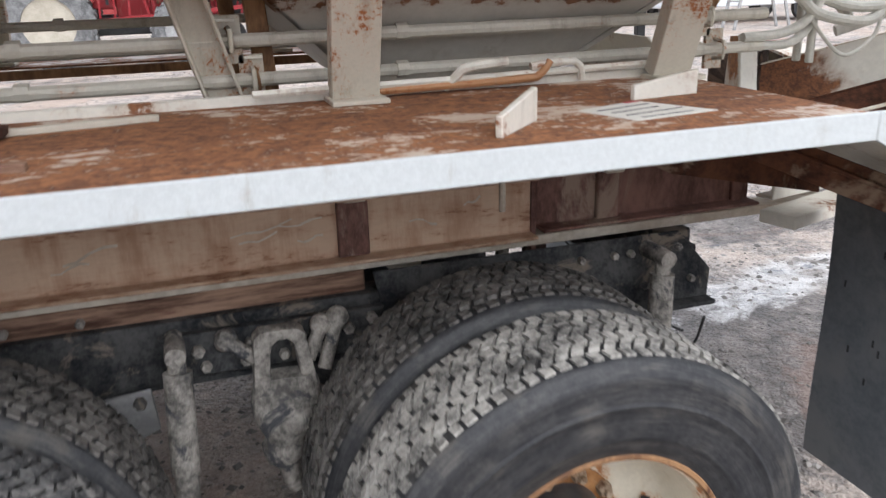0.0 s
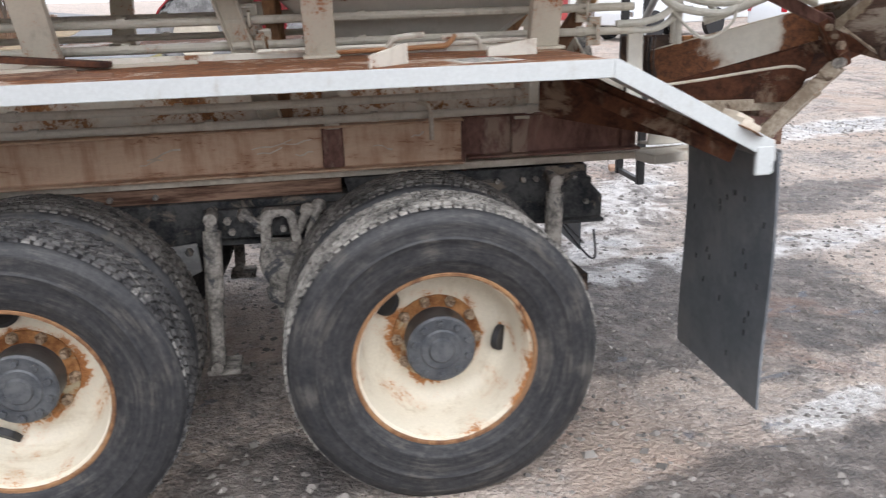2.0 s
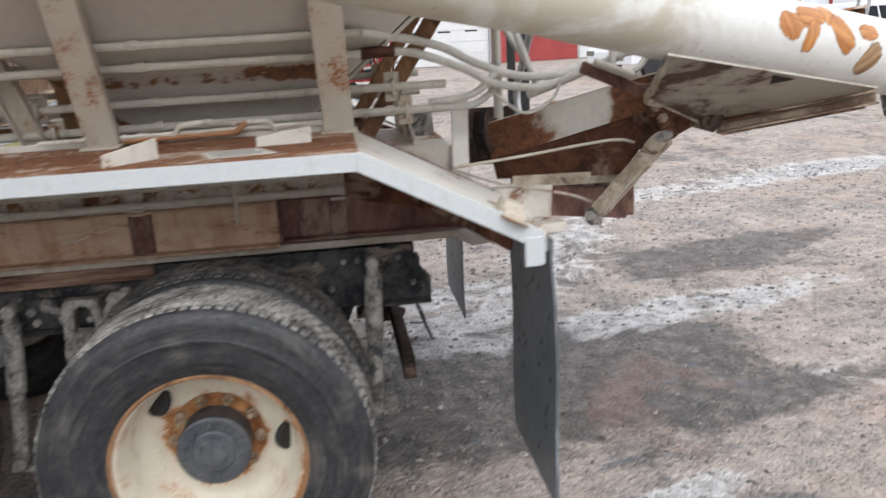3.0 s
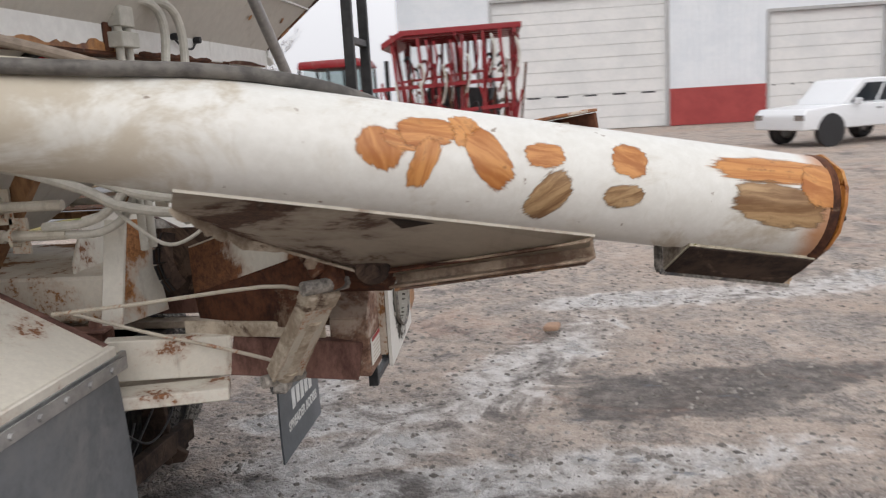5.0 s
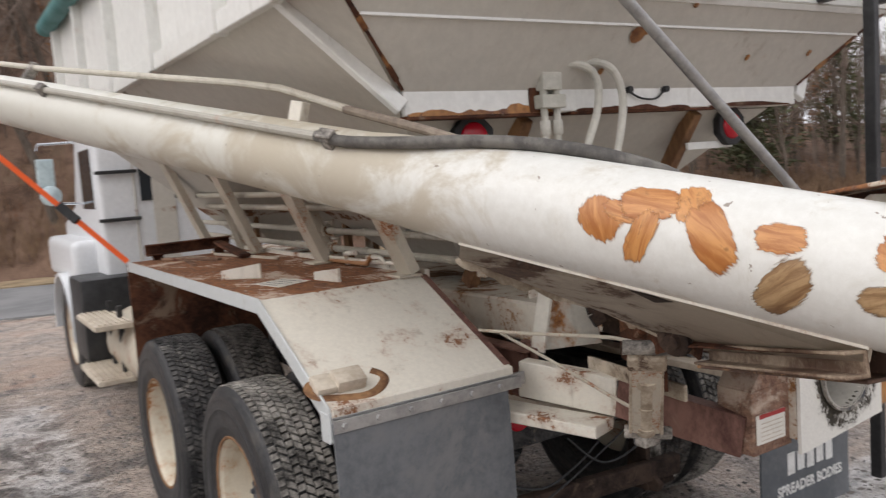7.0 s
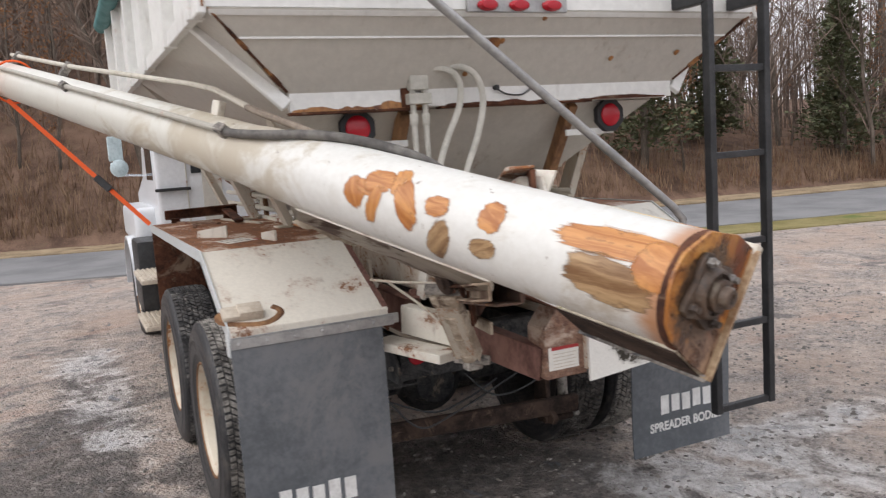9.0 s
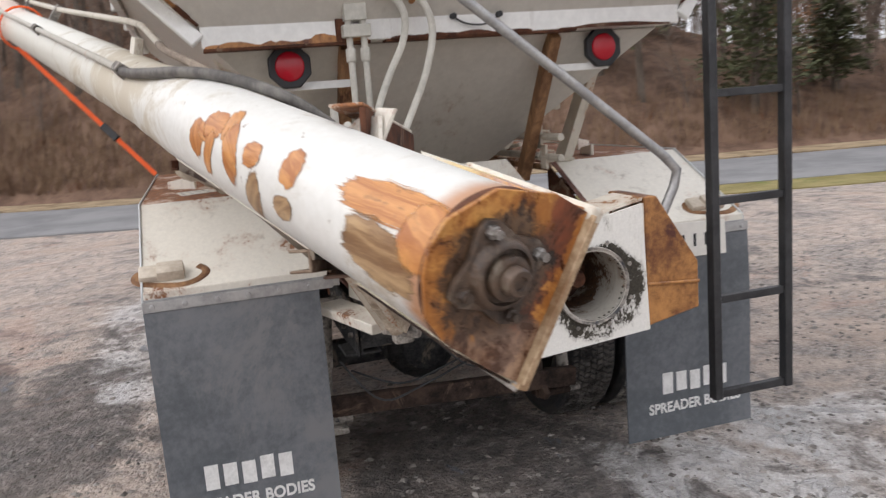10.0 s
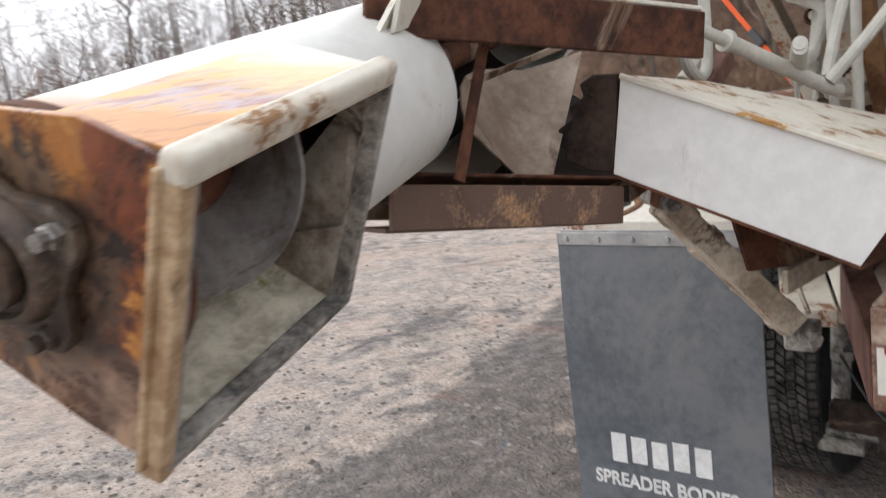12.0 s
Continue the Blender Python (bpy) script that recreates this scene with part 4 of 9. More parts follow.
HX0, HX1 = -3.2, 1.34
for sgn in (-1, 1):
    bm = B()
    quadbox(bm, (HX0, min(sgn * 1.285, sgn * 1.30), 2.39), (1.322, max(sgn * 1.285, sgn * 1.30), 3.12))
    bpart("side_panel", bm, HOPWHITE, "white upright hopper side")
    bm = B()
    prism(bm, [(-1.29, sgn * 1.30, 2.39), (1.33, sgn * 1.30, 2.39), (1.09, sgn * 0.975, 2.08), (0.985, sgn * 0.915, 2.02), (0.32, sgn * 0.28, 1.42), (-0.22, sgn * 0.28, 1.42)], (0, -sgn * 0.01, 0.01))
    bpart("sloped_floor", bm, HOPPER, "grey sloping hopper floor with rust seam")
    bm = B()
    prism(bm, [(HX0, sgn * 1.30, 2.39), (-1.31, sgn * 1.30, 2.39), (-2.0, sgn * 0.28, 1.42), (-2.55, sgn * 0.28, 1.42)], (0, -sgn * 0.01, 0.01))
    bpart("sloped_floor", bm, HOPPER, "grey sloping floor of the front hopper")
    bm = B()
    bar(bm, (HX0, sgn * 1.321, 2.40), (HX1 - 0.024, sgn * 1.321, 2.40), 0.036, 0.07)
    bpart("side_rail", bm, HOPWHITE, bevel=0.003)
    bm = B()
    channel(bm, (HX0, sgn * 1.302, 3.11), (HX1, sgn * 1.302, 3.11), 0.05, 0.08, 0.006, side_sign=-sgn)
    bpart("top_rail", bm, HOPWHITE, bevel=0.003)
    bm = B()
    bar(bm, (1.332, sgn * 1.322, 2.365), (1.332, sgn * 1.322, 3.15), 0.034, 0.038, up=(1, 0, 0))
    bpart("corner_post", bm, HOPWHITE, "white folded corner of the hopper", bevel=0.006)
    bm = B()
    bar(bm, (1.350, sgn * 1.318, 2.39), (1.350, sgn * 1.312, 2.72), 0.010, 0.004, up=(1, 0, 0))
    bpart("rust_run", bm, HEATRUST, "orange rust run down the corner")
    for x in (-3.1, -2.2, -1.3, -0.4, 0.5, 1.22):
        bm = B()
        bar(bm, (x, sgn * 1.325, 2.36), (x, sgn * 1.325, 3.1), 0.06, 0.05, up=(1, 0, 0))
        bpart("side_rib", bm, HOPWHITE, bevel=0.004)
    # corner brace from the side rail down to the rear band
    bm = B()
    bar(bm, (0.98, sgn * 1.31, 2.40), (1.12, sgn * 0.985, 2.045), 0.055, 0.03, up=(1, 0, 0.3))
    bpart("corner_brace", bm, HOPWHITE, "white corner brace with rust runs", bevel=0.004)
    # leaning posts from deck to hopper
    for x in (-2.2, -1.26, -0.325, 0.50):
        bm = B()
        channel(bm, (x, sgn * 0.672, 1.445), (x - 0.02, sgn * 0.935, 2.07), 0.045, 0.11, 0.008, up=(1, 0, 0), side_sign=1)
        quadbox(bm, (x - 0.065, min(sgn * 0.63, sgn * 0.73), 1.441), (x + 0.065, max(sgn * 0.63, sgn * 0.73), 1.452))
        bpart("hopper_post", bm, TAN, "dusty cream steel post with rust spots", bevel=0.002)
    for x in (-0.335, -1.7):
        bm = B()
        channel(bm, (x - 0.375, sgn * 0.56, 1.85), (x - 0.195, sgn * 0.43, 1.20), 0.05, 0.085, 0.008, up=(1, 0, 0), side_sign=1)
        bpart("cross_brace", bm, TAN, "dusty cream brace below the hopper", bevel=0.002)
        bm = B()
        bar(bm, (x - 0.18, sgn * 0.43, 1.78), (x - 0.135, sgn * 0.43, 1.20), 0.05, 0.03, up=(0, 1, 0))
        bpart("brown_strut", bm, POSTRUST, "narrow brown rusted strut", bevel=0.003)
        for dx, z, zp, yp in ((-0.246, 1.576, 1.577, 0.497), (-0.190, 1.490, 1.486, 0.492)):      # pipe clamps: a drilled plate and a rusty U-bolt
            bm = B()
            quadbox(bm, (x + dx - 0.021, min(sgn * (yp - 0.024), sgn * (yp - 0.018)), z - 0.046), (x + dx + 0.021, max(sgn * (yp - 0.024), sgn * (yp - 0.018)), z + 0.046))
            quadbox(bm, (x + dx - 0.021, min(sgn * (yp - 0.024), sgn * (yp + 0.008)), z + 0.042), (x + dx + 0.021, max(sgn * (yp - 0.024), sgn * (yp + 0.008)), z + 0.048))
            clamp = bpart("clamp_plate", bm, FENDER, "white drilled clamp plate", bevel=0.001)
            bm = B()
            lathe(bm, [(0, 0), (0.006, 0), (0.006, 0.002), (0, 0.002)], Matrix.Translation((x + dx, sgn * (yp - 0.0175), z + 0.028)) @ (TO_Y if sgn < 0 else Matrix.Rotation(radians(-90), 4, "X")), 10)
            part("bolt_hole", bm, LENSBLACK, clamp)
            bm = B()
            pipe(bm, [(x + dx, sgn * (yp - 0.018), zp + 0.026), (x + dx + 0.003, sgn * (yp + 0.012), zp + 0.022), (x + dx + 0.006, sgn * (yp + 0.022), zp), (x + dx + 0.009, sgn * (yp + 0.012), zp - 0.022), (x + dx + 0.010, sgn * (yp - 0.018), zp - 0.028)], 0.004, 6, curve=3)
            part("u_bolt", bm, POSTRUST, clamp, "rusty U-bolt")
    # hydraulic pipes along the side
    for y, z, x0, x1 in ((0.495, 1.577, -3.0, 0.92), (0.49, 1.486, -3.0, 0.92), (0.635, 1.708, -2.2, 0.60), (0.695, 1.782, -2.2, 0.60), (0.52, 1.265, -2.2, 0.45), (0.50, 1.195, -2.2, 0.65)):
        bm = B()
        pipe(bm, [(x0, sgn * y, z), (-0.8, sgn * (y + 0.003), z - 0.003), (x1, sgn * y, z)], 0.0165, 10)
        for k in range(4):
            xx = x0 + (x1 - x0) * (0.28 + 0.22 * k)
            pipe(bm, [(xx, sgn * y, z), (xx + 0.03, sgn * y, z)], 0.021, 8)
        bpart("hydraulic_pipe", bm, PIPE, "dust-coated steel hydraulic pipe")
    for x in (-0.575, 0.715):
        for dx, z in ((0.0, 1.577), (0.045, 1.486)):
            bm = B()
            quadbox(bm, (x + dx - 0.028, min(sgn * 0.475, sgn * 0.487), z - 0.055), (x + dx + 0.028, max(sgn * 0.475, sgn * 0.487), z + 0.055))
            pipe(bm, [(x + dx, sgn * 0.48, z + 0.028), (x + dx, sgn * 0.53, z + 0.022), (x + dx, sgn * 0.535, z), (x + dx, sgn * 0.53, z - 0.022), (x + dx, sgn * 0.48, z - 0.028)], 0.006, 6)
            bpart("pipe_clamp", bm, TAN, bevel=0.0)
    # under-deck pipe clamps
    for x in (-0.30, 0.47):
        bm = B()
        quadbox(bm, (x - 0.03, min(sgn * 0.455, sgn * 0.475), 1.15), (x + 0.03, max(sgn * 0.455, sgn * 0.475), 1.30))
        bpart("pipe_bracket", bm, TAN, bevel=0.003)

    # long sill
    bm = B()
    channel(bm, (HX0, sgn * 0.41, 1.072), (0.228, sgn * 0.41, 1.072), 0.07, 0.185, 0.01, side_sign=-sgn)
    bpart("sill", bm, SILL, "worn brown steel sill with bare scratches", bevel=0.004)
    bm = B()
    channel(bm, (0.242, sgn * 0.41, 1.085), (0.985, sgn * 0.41, 1.085), 0.07, 0.178, 0.01, side_sign=-sgn)
    bpart("sill_end", bm, SILLDARK, "maroon-primed rear sill section", bevel=0.004)
    bm = B()
    quadbox(bm, (0.226, min(sgn * 0.405, sgn * 0.424), 0.93), (0.244, max(sgn * 0.405, sgn * 0.424), 1.185))
    bpart("sill_seam", bm, SILLDARK, bevel=0.002)
    bm = B()
    quadbox(bm, (HX0, min(sgn * 0.35, sgn * 0.435), 0.948), (1.30, max(sgn * 0.35, sgn * 0.435), 0.978))
    bpart("sill_flange", bm, DUSTSTEEL, "dust-covered lower flange", bevel=0.003)
    bm = B()
    quadbox(bm, (HX0, min(sgn * 0.36, sgn * 0.425), 0.88), (-0.275, max(sgn * 0.36, sgn * 0.45), 0.945))
    bpart("timber_packer", bm, TIMBER, "splintered brown timber packing strip", bevel=0.004)
    for x, w in ((-0.30, 0.085), (0.47, 0.07), (0.93, 0.035)):
        bm = B()
        quadbox(bm, (x - w / 2, min(sgn * 0.41, sgn * 0.438), 0.99), (x + w / 2, max(sgn * 0.41, sgn * 0.438), 1.20))
        bpart("sill_bracket", bm, SILLDARK, "dark maroon bracket plate", bevel=0.004)
    bm = B()
    pipe(bm, [(0.01, sgn * 0.43, 1.245), (0.055, sgn * 0.50, 1.24), (0.082, sgn * 0.54, 1.215), (0.085, sgn * 0.545, 1.10)], 0.009, 8, curve=4)
    bpart("hook_rod", bm, DUSTSTEEL, "bent steel hook rod")

    # deck fender
    bm = B()
    quadbox(bm, (-1.62, min(sgn * 0.60, sgn * 1.292), 1.434), (0.548, max(sgn * 0.60, sgn * 1.292), 1.44))
    deck = bpart("fender_deck", bm, DECKRUST, "flat fender deck, paint worn to brown rust", bevel=0.0)
    bm = B()
    prism(bm, [(0.548, sgn * 0.61, 1.434), (0.548, sgn * 0.61, 1.44), (1.085, sgn * 0.61, 1.160), (1.085, sgn * 0.61, 1.153)], (0, sgn * 0.685, 0))
    bpart("fender_slope", bm, FENDER if sgn < 0 else CLEANFENDER, "sloping rear fender sheet, white with rust chips")
    bm = B()
    quadbox(bm, (-1.62, min(sgn * 1.292, sgn * 1.30), 1.391), (0.538, max(sgn * 1.292, sgn * 1.30), 1.447))
    prism(bm, [(0.538, sgn * 1.292, 1.391), (0.538, sgn * 1.292, 1.447), (0.553, sgn * 1.292, 1.447), (1.09, sgn * 1.292, 1.167), (1.09, sgn * 1.292, 1.098)], (0, sgn * 0.008, 0))
    quadbox(bm, (-1.62, min(sgn * 1.262, sgn * 1.292), 1.391), (0.51, max(sgn * 1.262, sgn * 1.292), 1.396))
    bpart("fender_lip", bm, LIPWHITE, "white-painted fender edge lip", bevel=0.002)
    bm = B()
    quadbox(bm, (1.086, min(sgn * 1.245, sgn * 1.30), 1.06), (1.094, max(sgn * 1.245, sgn * 1.30), 1.155))
    bpart("lip_return", bm, LIPWHITE, bevel=0.001)
    bm = B()
    quadbox(bm, (1.030, min(sgn * 1.285, sgn * 1.303), 1.055), (1.085, max(sgn * 1.285, sgn * 1.303), 1.150))
    bpart("lip_end", bm, LIPWHITE, "white folded end of the fender lip", bevel=0.003)
    bm = B()
    quadbox(bm, (-1.62, min(sgn * 0.585, sgn * 0.605), 1.40), (0.548, max(sgn * 0.585, sgn * 0.605), 1.462 if sgn < 0 else 1.430))
    bpart("deck_upstand", bm, FENDER if sgn < 0 else POSTRUST, "chipped white upstand along the deck" if sgn < 0 else "brown rusted upstand along the deck", bevel=0.003)
    bm = B()   # rusted brace below the slope
    bar(bm, (0.55, sgn * 0.66, 1.36), (1.02, sgn * 1.16, 1.13), 0.06, 0.01, up=(0, 0, 1))
    bar(bm, (0.55, sgn * 0.66, 1.34), (1.02, sgn * 1.18, 1.115), 0.012, 0.085, up=(0, 0, 1))
    bpart("slope_brace", bm, DARKRUST, "rusty brace under the fender slope", bevel=0.002)
    bm = B()
    prism(bm, [(0.50, sgn * 0.615, 1.43), (0.50, sgn * 0.615, 1.20), (0.56, sgn * 0.615, 1.17), (1.08, sgn * 0.615, 1.06), (1.08, sgn * 0.615, 1.145)], (0, -sgn * 0.006, 0))
    bpart("inner_gusset", bm, DARKRUST, "rusty inner fender gusset")
    bm = B()      # rust along the slope's inner edge
    bar(bm, (0.55, sgn * 0.618, 1.4425), (1.07, sgn * 0.618, 1.1680), 0.026, 0.003)
    bpart("edge_rust", bm, SILLDARK, "brown rust along the fender's inner edge")
    # little stops standing on the deck
    for x, y, L, h, tilt in ((-0.125, 1.13, 0.185, 0.065, 46), (0.315, 0.93, 0.18, 0.055, 8)):
        bm = B()
        c, s2 = math.cos(radians(tilt)), math.sin(radians(tilt))
        a, b = Vector((x - L / 2 * c, sgn * (y + L / 2 * s2), 1.44)), Vector((x + L / 2 * c, sgn * (y - L / 2 * s2), 1.44))
        up = Vector((0, 0, 1))
        prism(bm, [a, b, b + up * h, a + up * h * 0.6], Vector((-s2, -sgn * c, 0)) * 0.014)
        bpart("deck_stop", bm, FENDER, "small white steel stop on the deck", bevel=0.002)
    bm = B()
    pipe(bm, [(-0.10, sgn * 0.63, 1.45), (-0.07, sgn * 0.65, 1.485), (-0.05, sgn * 0.66, 1.50), (0.05, sgn * 0.66, 1.508)], 0.011, 8, curve=3)
    pipe(bm, [(0.12, sgn * 0.64, 1.49), (0.24, sgn * 0.64, 1.495), (0.27, sgn * 0.62, 1.45)], 0.010, 8, curve=3)
    pipe(bm, [(-0.55, sgn * 0.64, 1.468), (0.0, sgn * 0.64, 1.472), (0.5, sgn * 0.615, 1.475)], 0.009, 6)
    bpart("deck_handle_rod", bm, FENDER, "bent white rods along the deck edge")
    # fender lamp in a rusty weld patch
    bm = B()
    tilt = pose(1.00, sgn * 1.19, 1.203, 0, 27.5, 0)
    arc_ = [tilt @ Vector((0.062 * math.cos(q) * (1 + 0.12 * math.sin(3 * q)), 0.13 * math.sin(q), 0.001)) for q in (radians(-128 + 256 * k / 22) for k in range(23))]
    pipe(bm, arc_, 0.016, 8)
    up_ = tilt.to_3x3() @ Vector((0, 0, 1))
    for v in bm.verts:
        v.co -= up_ * ((v.co - tilt.translation).dot(up_) * 0.82 - 0.001)
    bpart("lamp_patch", bm, POSTRUST, "curved band of rust round the lamp")
    bm = B()
    v = quadbox(bm, (-0.035, -0.05, 0.0), (0.035, 0.05, 0.045))
    quadbox(bm, (-0.045, -0.115, 0.0), (0.03, -0.045, 0.028))
    bmesh.ops.transform(bm, matrix=tilt, verts=bm.verts)
    bpart("fender_lamp", bm, DUSTSTEEL, "small clearance lamp with a clouded lens", bevel=0.008, segs=2)
    # mud flap with its strip
    bm = B()
    for k in range(12):
        t0, t1 = k / 12, (k + 1) / 12
        f = lambda t: (1.105 + 0.020 * t ** 1.3 + 0.010 * math.sin(5 * t), 1.125 - 0.935 * t)
        (xa, za), (xb, zb) = f(t0), f(t1)
        prism(bm, [(xa, sgn * 0.655, za), (xa + 0.009, sgn * 0.655, za), (xb + 0.009, sgn * 0.655, zb), (xb, sgn * 0.655, zb)], (0, sgn * 0.645, 0))
    bmesh.ops.remove_doubles(bm, verts=bm.verts, dist=0.0005)
    flap = bpart("mudflap", bm, FLAP, "black rubber mud flap with worn white stencil lettering")
    bm = B()
    quadbox(bm, (1.080, min(sgn * 0.615, sgn * 1.292), 1.132), (1.100, max(sgn * 0.615, sgn * 1.292), 1.168))
    bpart("slope_edge", bm, FENDER, "folded lower edge of the fender", bevel=0.004)
    bm = B()
    quadbox(bm, (1.088, min(sgn * 0.57, sgn * 1.295), 1.098), (1.104, max(sgn * 0.57, sgn * 1.295), 1.14))
    quadbox(bm, (1.116, min(sgn * 0.60, sgn * 1.30), 1.095), (1.121, max(sgn * 0.60, sgn * 1.30), 1.135))
    part("flap_strip", bm, ALU, flap, "grey clamping strip with bolts", bevel=0.001)
    for k in range(6):
        bm = B()
        bolt(bm, (1.121, sgn * (0.69 + 0.115 * k), 1.115), (1, 0, 0), 0.010, 0.008)
        part("strip_bolt", bm, ALU, flap)
    for k in range(22):
        bm = B()
        py, pz = sgn * random.uniform(0.72, 1.25), random.uniform(0.3, 0.98)
        px_ = f((1.125 - pz) / 0.935)[0] - 0.002
        quadbox(bm, (px_, py, pz), (px_ + 0.003, py + 0.006, pz + 0.022))
        part("flap_slot", bm, LENSBLACK, flap)
    # worn stencil: the maker's word as plain shapes, the second line readable
    for k in range(5):
        bm = B()
        y0 = (-1.165 if sgn < 0 else 0.835) + 0.0705 * k
        z0 = 0.372 if sgn < 0 else 0.392
        xx = 1.1235
        quadbox(bm, (xx, y0, z0 + 0.006 * (k % 2)), (xx + 0.0015, y0 + 0.052, z0 + 0.100 - 0.005 * (k % 3)))
        part("stencil_shape", bm, LETTER, flap, "worn white stencilled shape")
    txt = bpy.data.curves.new("lettering", "FONT")
    txt.body, txt.size, txt.extrude, txt.space_character = "SPREADER BODIES", 0.066, 0.0008, 1.02
    txt.offset = 0.0020
    tob = bpy.data.objects.new("lettering_curve", txt)
    tmp = bpy.data.meshes.new_from_object(tob)
    bpy.data.objects.remove(tob)
    wide = max(v.co.x for v in tmp.vertices)
    tmp.materials.append(LETTER)
    for v in tmp.vertices:
        x, y, z = v.co
        v.co = (1.1235 + z, (-1.235 if sgn < 0 else 0.762) + x * 0.480 / wide, (0.288 if sgn < 0 else 0.306) + y)
    lob = new("lettering", tmp)
    lob.parent = flap
    lob["label"] = "stencilled words SPREADER BODIES"

# warning decal on the near deck, its print too worn to read
bm = B()
prism(bm, [(0.055, -1.005, 1.4405), (0.225, -0.955, 1.4405), (0.305, -1.125, 1.4405), (0.105, -1.155, 1.4405)], (0, 0, 0.0015))
decal = bpart("deck_decal", bm, LABEL, "worn white warning decal on the deck")
for k in range(4):
    bm = B()
    a_, b_ = Vector((0.085, -1.035, 1.4425)).lerp(Vector((0.125, -1.135, 1.4425)), k / 3), Vector((0.235, -0.995, 1.4425)).lerp(Vector((0.285, -1.105, 1.4425)), k / 3)
    bar(bm, a_, a_.lerp(b_, 0.95 - 0.13 * (k % 2)), 0.0025, 0.0012)
    part("decal_line", bm, RUBBER, decal)
bm = B()
bar(bm, (0.185, -0.968, 1.4425), (0.225, -0.958, 1.4425), 0.014, 0.0012)
part("decal_mark", bm, LABELRED, decal)
# rusted bent rod lying along the deck's inner edge
bm = B()
pipe(bm, [(-0.36, -0.635, 1.455), (-0.15, -0.64, 1.458), (0.10, -0.645, 1.462), (0.14, -0.65, 1.47), (0.17, -0.645, 1.50)], 0.010, 8, curve=4)
bpart("bent_rod", bm, painted("rusty_bent_rod", (0.40, 0.20, 0.09), 0.5, 0.4, 0.6, 9.0), "brown rusted bent rod on the deck")
# rusted bracket with a diagonal brace at the deck's front end
bm = B()
channel(bm, (-1.60, -1.20, 1.500), (-1.60, -0.70, 1.505), 0.05, 0.065, 0.008, side_sign=1)
quadbox(bm, (-1.612, -1.16, 1.44), (-1.59, -1.10, 1.475))
quadbox(bm, (-1.612, -0.80, 1.44), (-1.59, -0.74, 1.475))
bar(bm, (-1.58, -0.78, 1.505), (-1.02, -0.80, 1.455), 0.06, 0.02)
bpart("deck_bracket", bm, DARKRUST, "dark rusted steel bracket across the deck front", bevel=0.003)
for p, q, w in (((-1.52, -1.12, 1.447), (-1.10, -0.92, 1.447), 0.03), ((-1.45, -0.84, 1.447), (-0.75, -0.72, 1.447), 0.018), ((-1.30, -1.05, 1.446), (-0.95, -1.10, 1.446), 0.022)):
    bm = B()
    bar(bm, p, q, w, 0.014)
    bpart("loose_strip", bm, TIMBER if w > 0.02 else TAN, "loose strip lying on the deck", bevel=0.002)
# chalky scratches on the near sill
rnd = random.Random(18)
for x0, z0, L, rise_ in ((-0.62, 1.075, 0.16, 0.03), (-0.60, 1.055, 0.10, 0.02), (-0.50, 1.09, 0.12, 0.012), (-1.02, 1.06, 0.13, 0.04), (-1.05, 1.04, 0.09, 0.02), (0.02, 1.09, 0.05, 0.02), (-0.14, 1.07, 0.08, -0.02), (-0.45, 1.045, 0.07, 0.01)):
    bm = B()
    pts = [(x0 + L * u, -0.4215, z0 + rise_ * u + 0.006 * math.sin(7 * u + x0 * 9)) for u in (0, 0.25, 0.5, 0.75, 1)]
    for p, q in zip(pts, pts[1:]):
        bar(bm, p, q, 0.0012, rnd.uniform(0.003, 0.008))
    bpart("sill_scratch", bm, DUSTSTEEL, "pale scratch on the brown sill")

# rear of the hopper
bm = B()
quadbox(bm, (1.326, -1.303, 2.392), (1.341, 1.303, 3.118))
bpart("rear_panel", bm, HOPWHITE, "white upright hopper rear panel")
bm = B()
prism(bm, [(1.34, -1.30, 2.39), (1.34, 1.30, 2.39), (1.115, 0.975, 2.095), (1.115, -0.975, 2.095)], (-0.012, 0, 0.004))
bpart("rear_slope", bm, HOPPER, "grey sloping hopper rear with rust runs")
bm = B()
prism(bm, [(1.345, -1.30, 2.383), (1.345, 1.30, 2.383), (1.33, 1.29, 2.365), (1.33, -1.29, 2.365)], (-0.01, 0, 0))
bar(bm, (1.27, -1.185, 2.292), (1.27, 1.185, 2.292), 0.012, 0.008)
bpart("rear_seam", bm, HOPWHITE)
bm = B()
quadbox(bm, (1.095, -0.975, 2.02), (1.115, 0.975, 2.10))
bpart("rear_band", bm, HOPWHITE, "white band across the hopper rear with rusty lower edge", bevel=0.003)
bm = B()
quadbox(bm, (1.05, -0.97, 2.008), (1.117, -0.36, 2.02))
quadbox(bm, (1.05, -0.30, 2.010), (1.112, 0.5, 2.02))
bpart("band_edge", bm, DARKRUST, "rust along the band's lower edge", bevel=0.002)
bm = B()
prism(bm, [(1.0, -0.925, 2.02), (1.0, 0.925, 2.02), (0.32, 0.28, 1.42), (0.32, -0.28, 1.42)], (0.012, 0, -0.008))
prism(bm, [(1.09, -0.96, 2.018), (1.09, 0.96, 2.018), (1.0, 0.925, 2.018), (1.0, -0.925, 2.018)], (0, 0, 0.006))
bpart("rear_end_plate", bm, HOPPER, "grey V-shaped end plate of the hopper")
bm = B()
quadbox(bm, (HX0, -1.30, 2.39), (HX0 + 0.015, 1.30, 3.12))
prism(bm, [(HX0, -1.30, 2.39), (HX0, 1.30, 2.39), (-2.55, 0.28, 1.42), (-2.55, -0.28, 1.42)], (0.012, 0, 0.008))
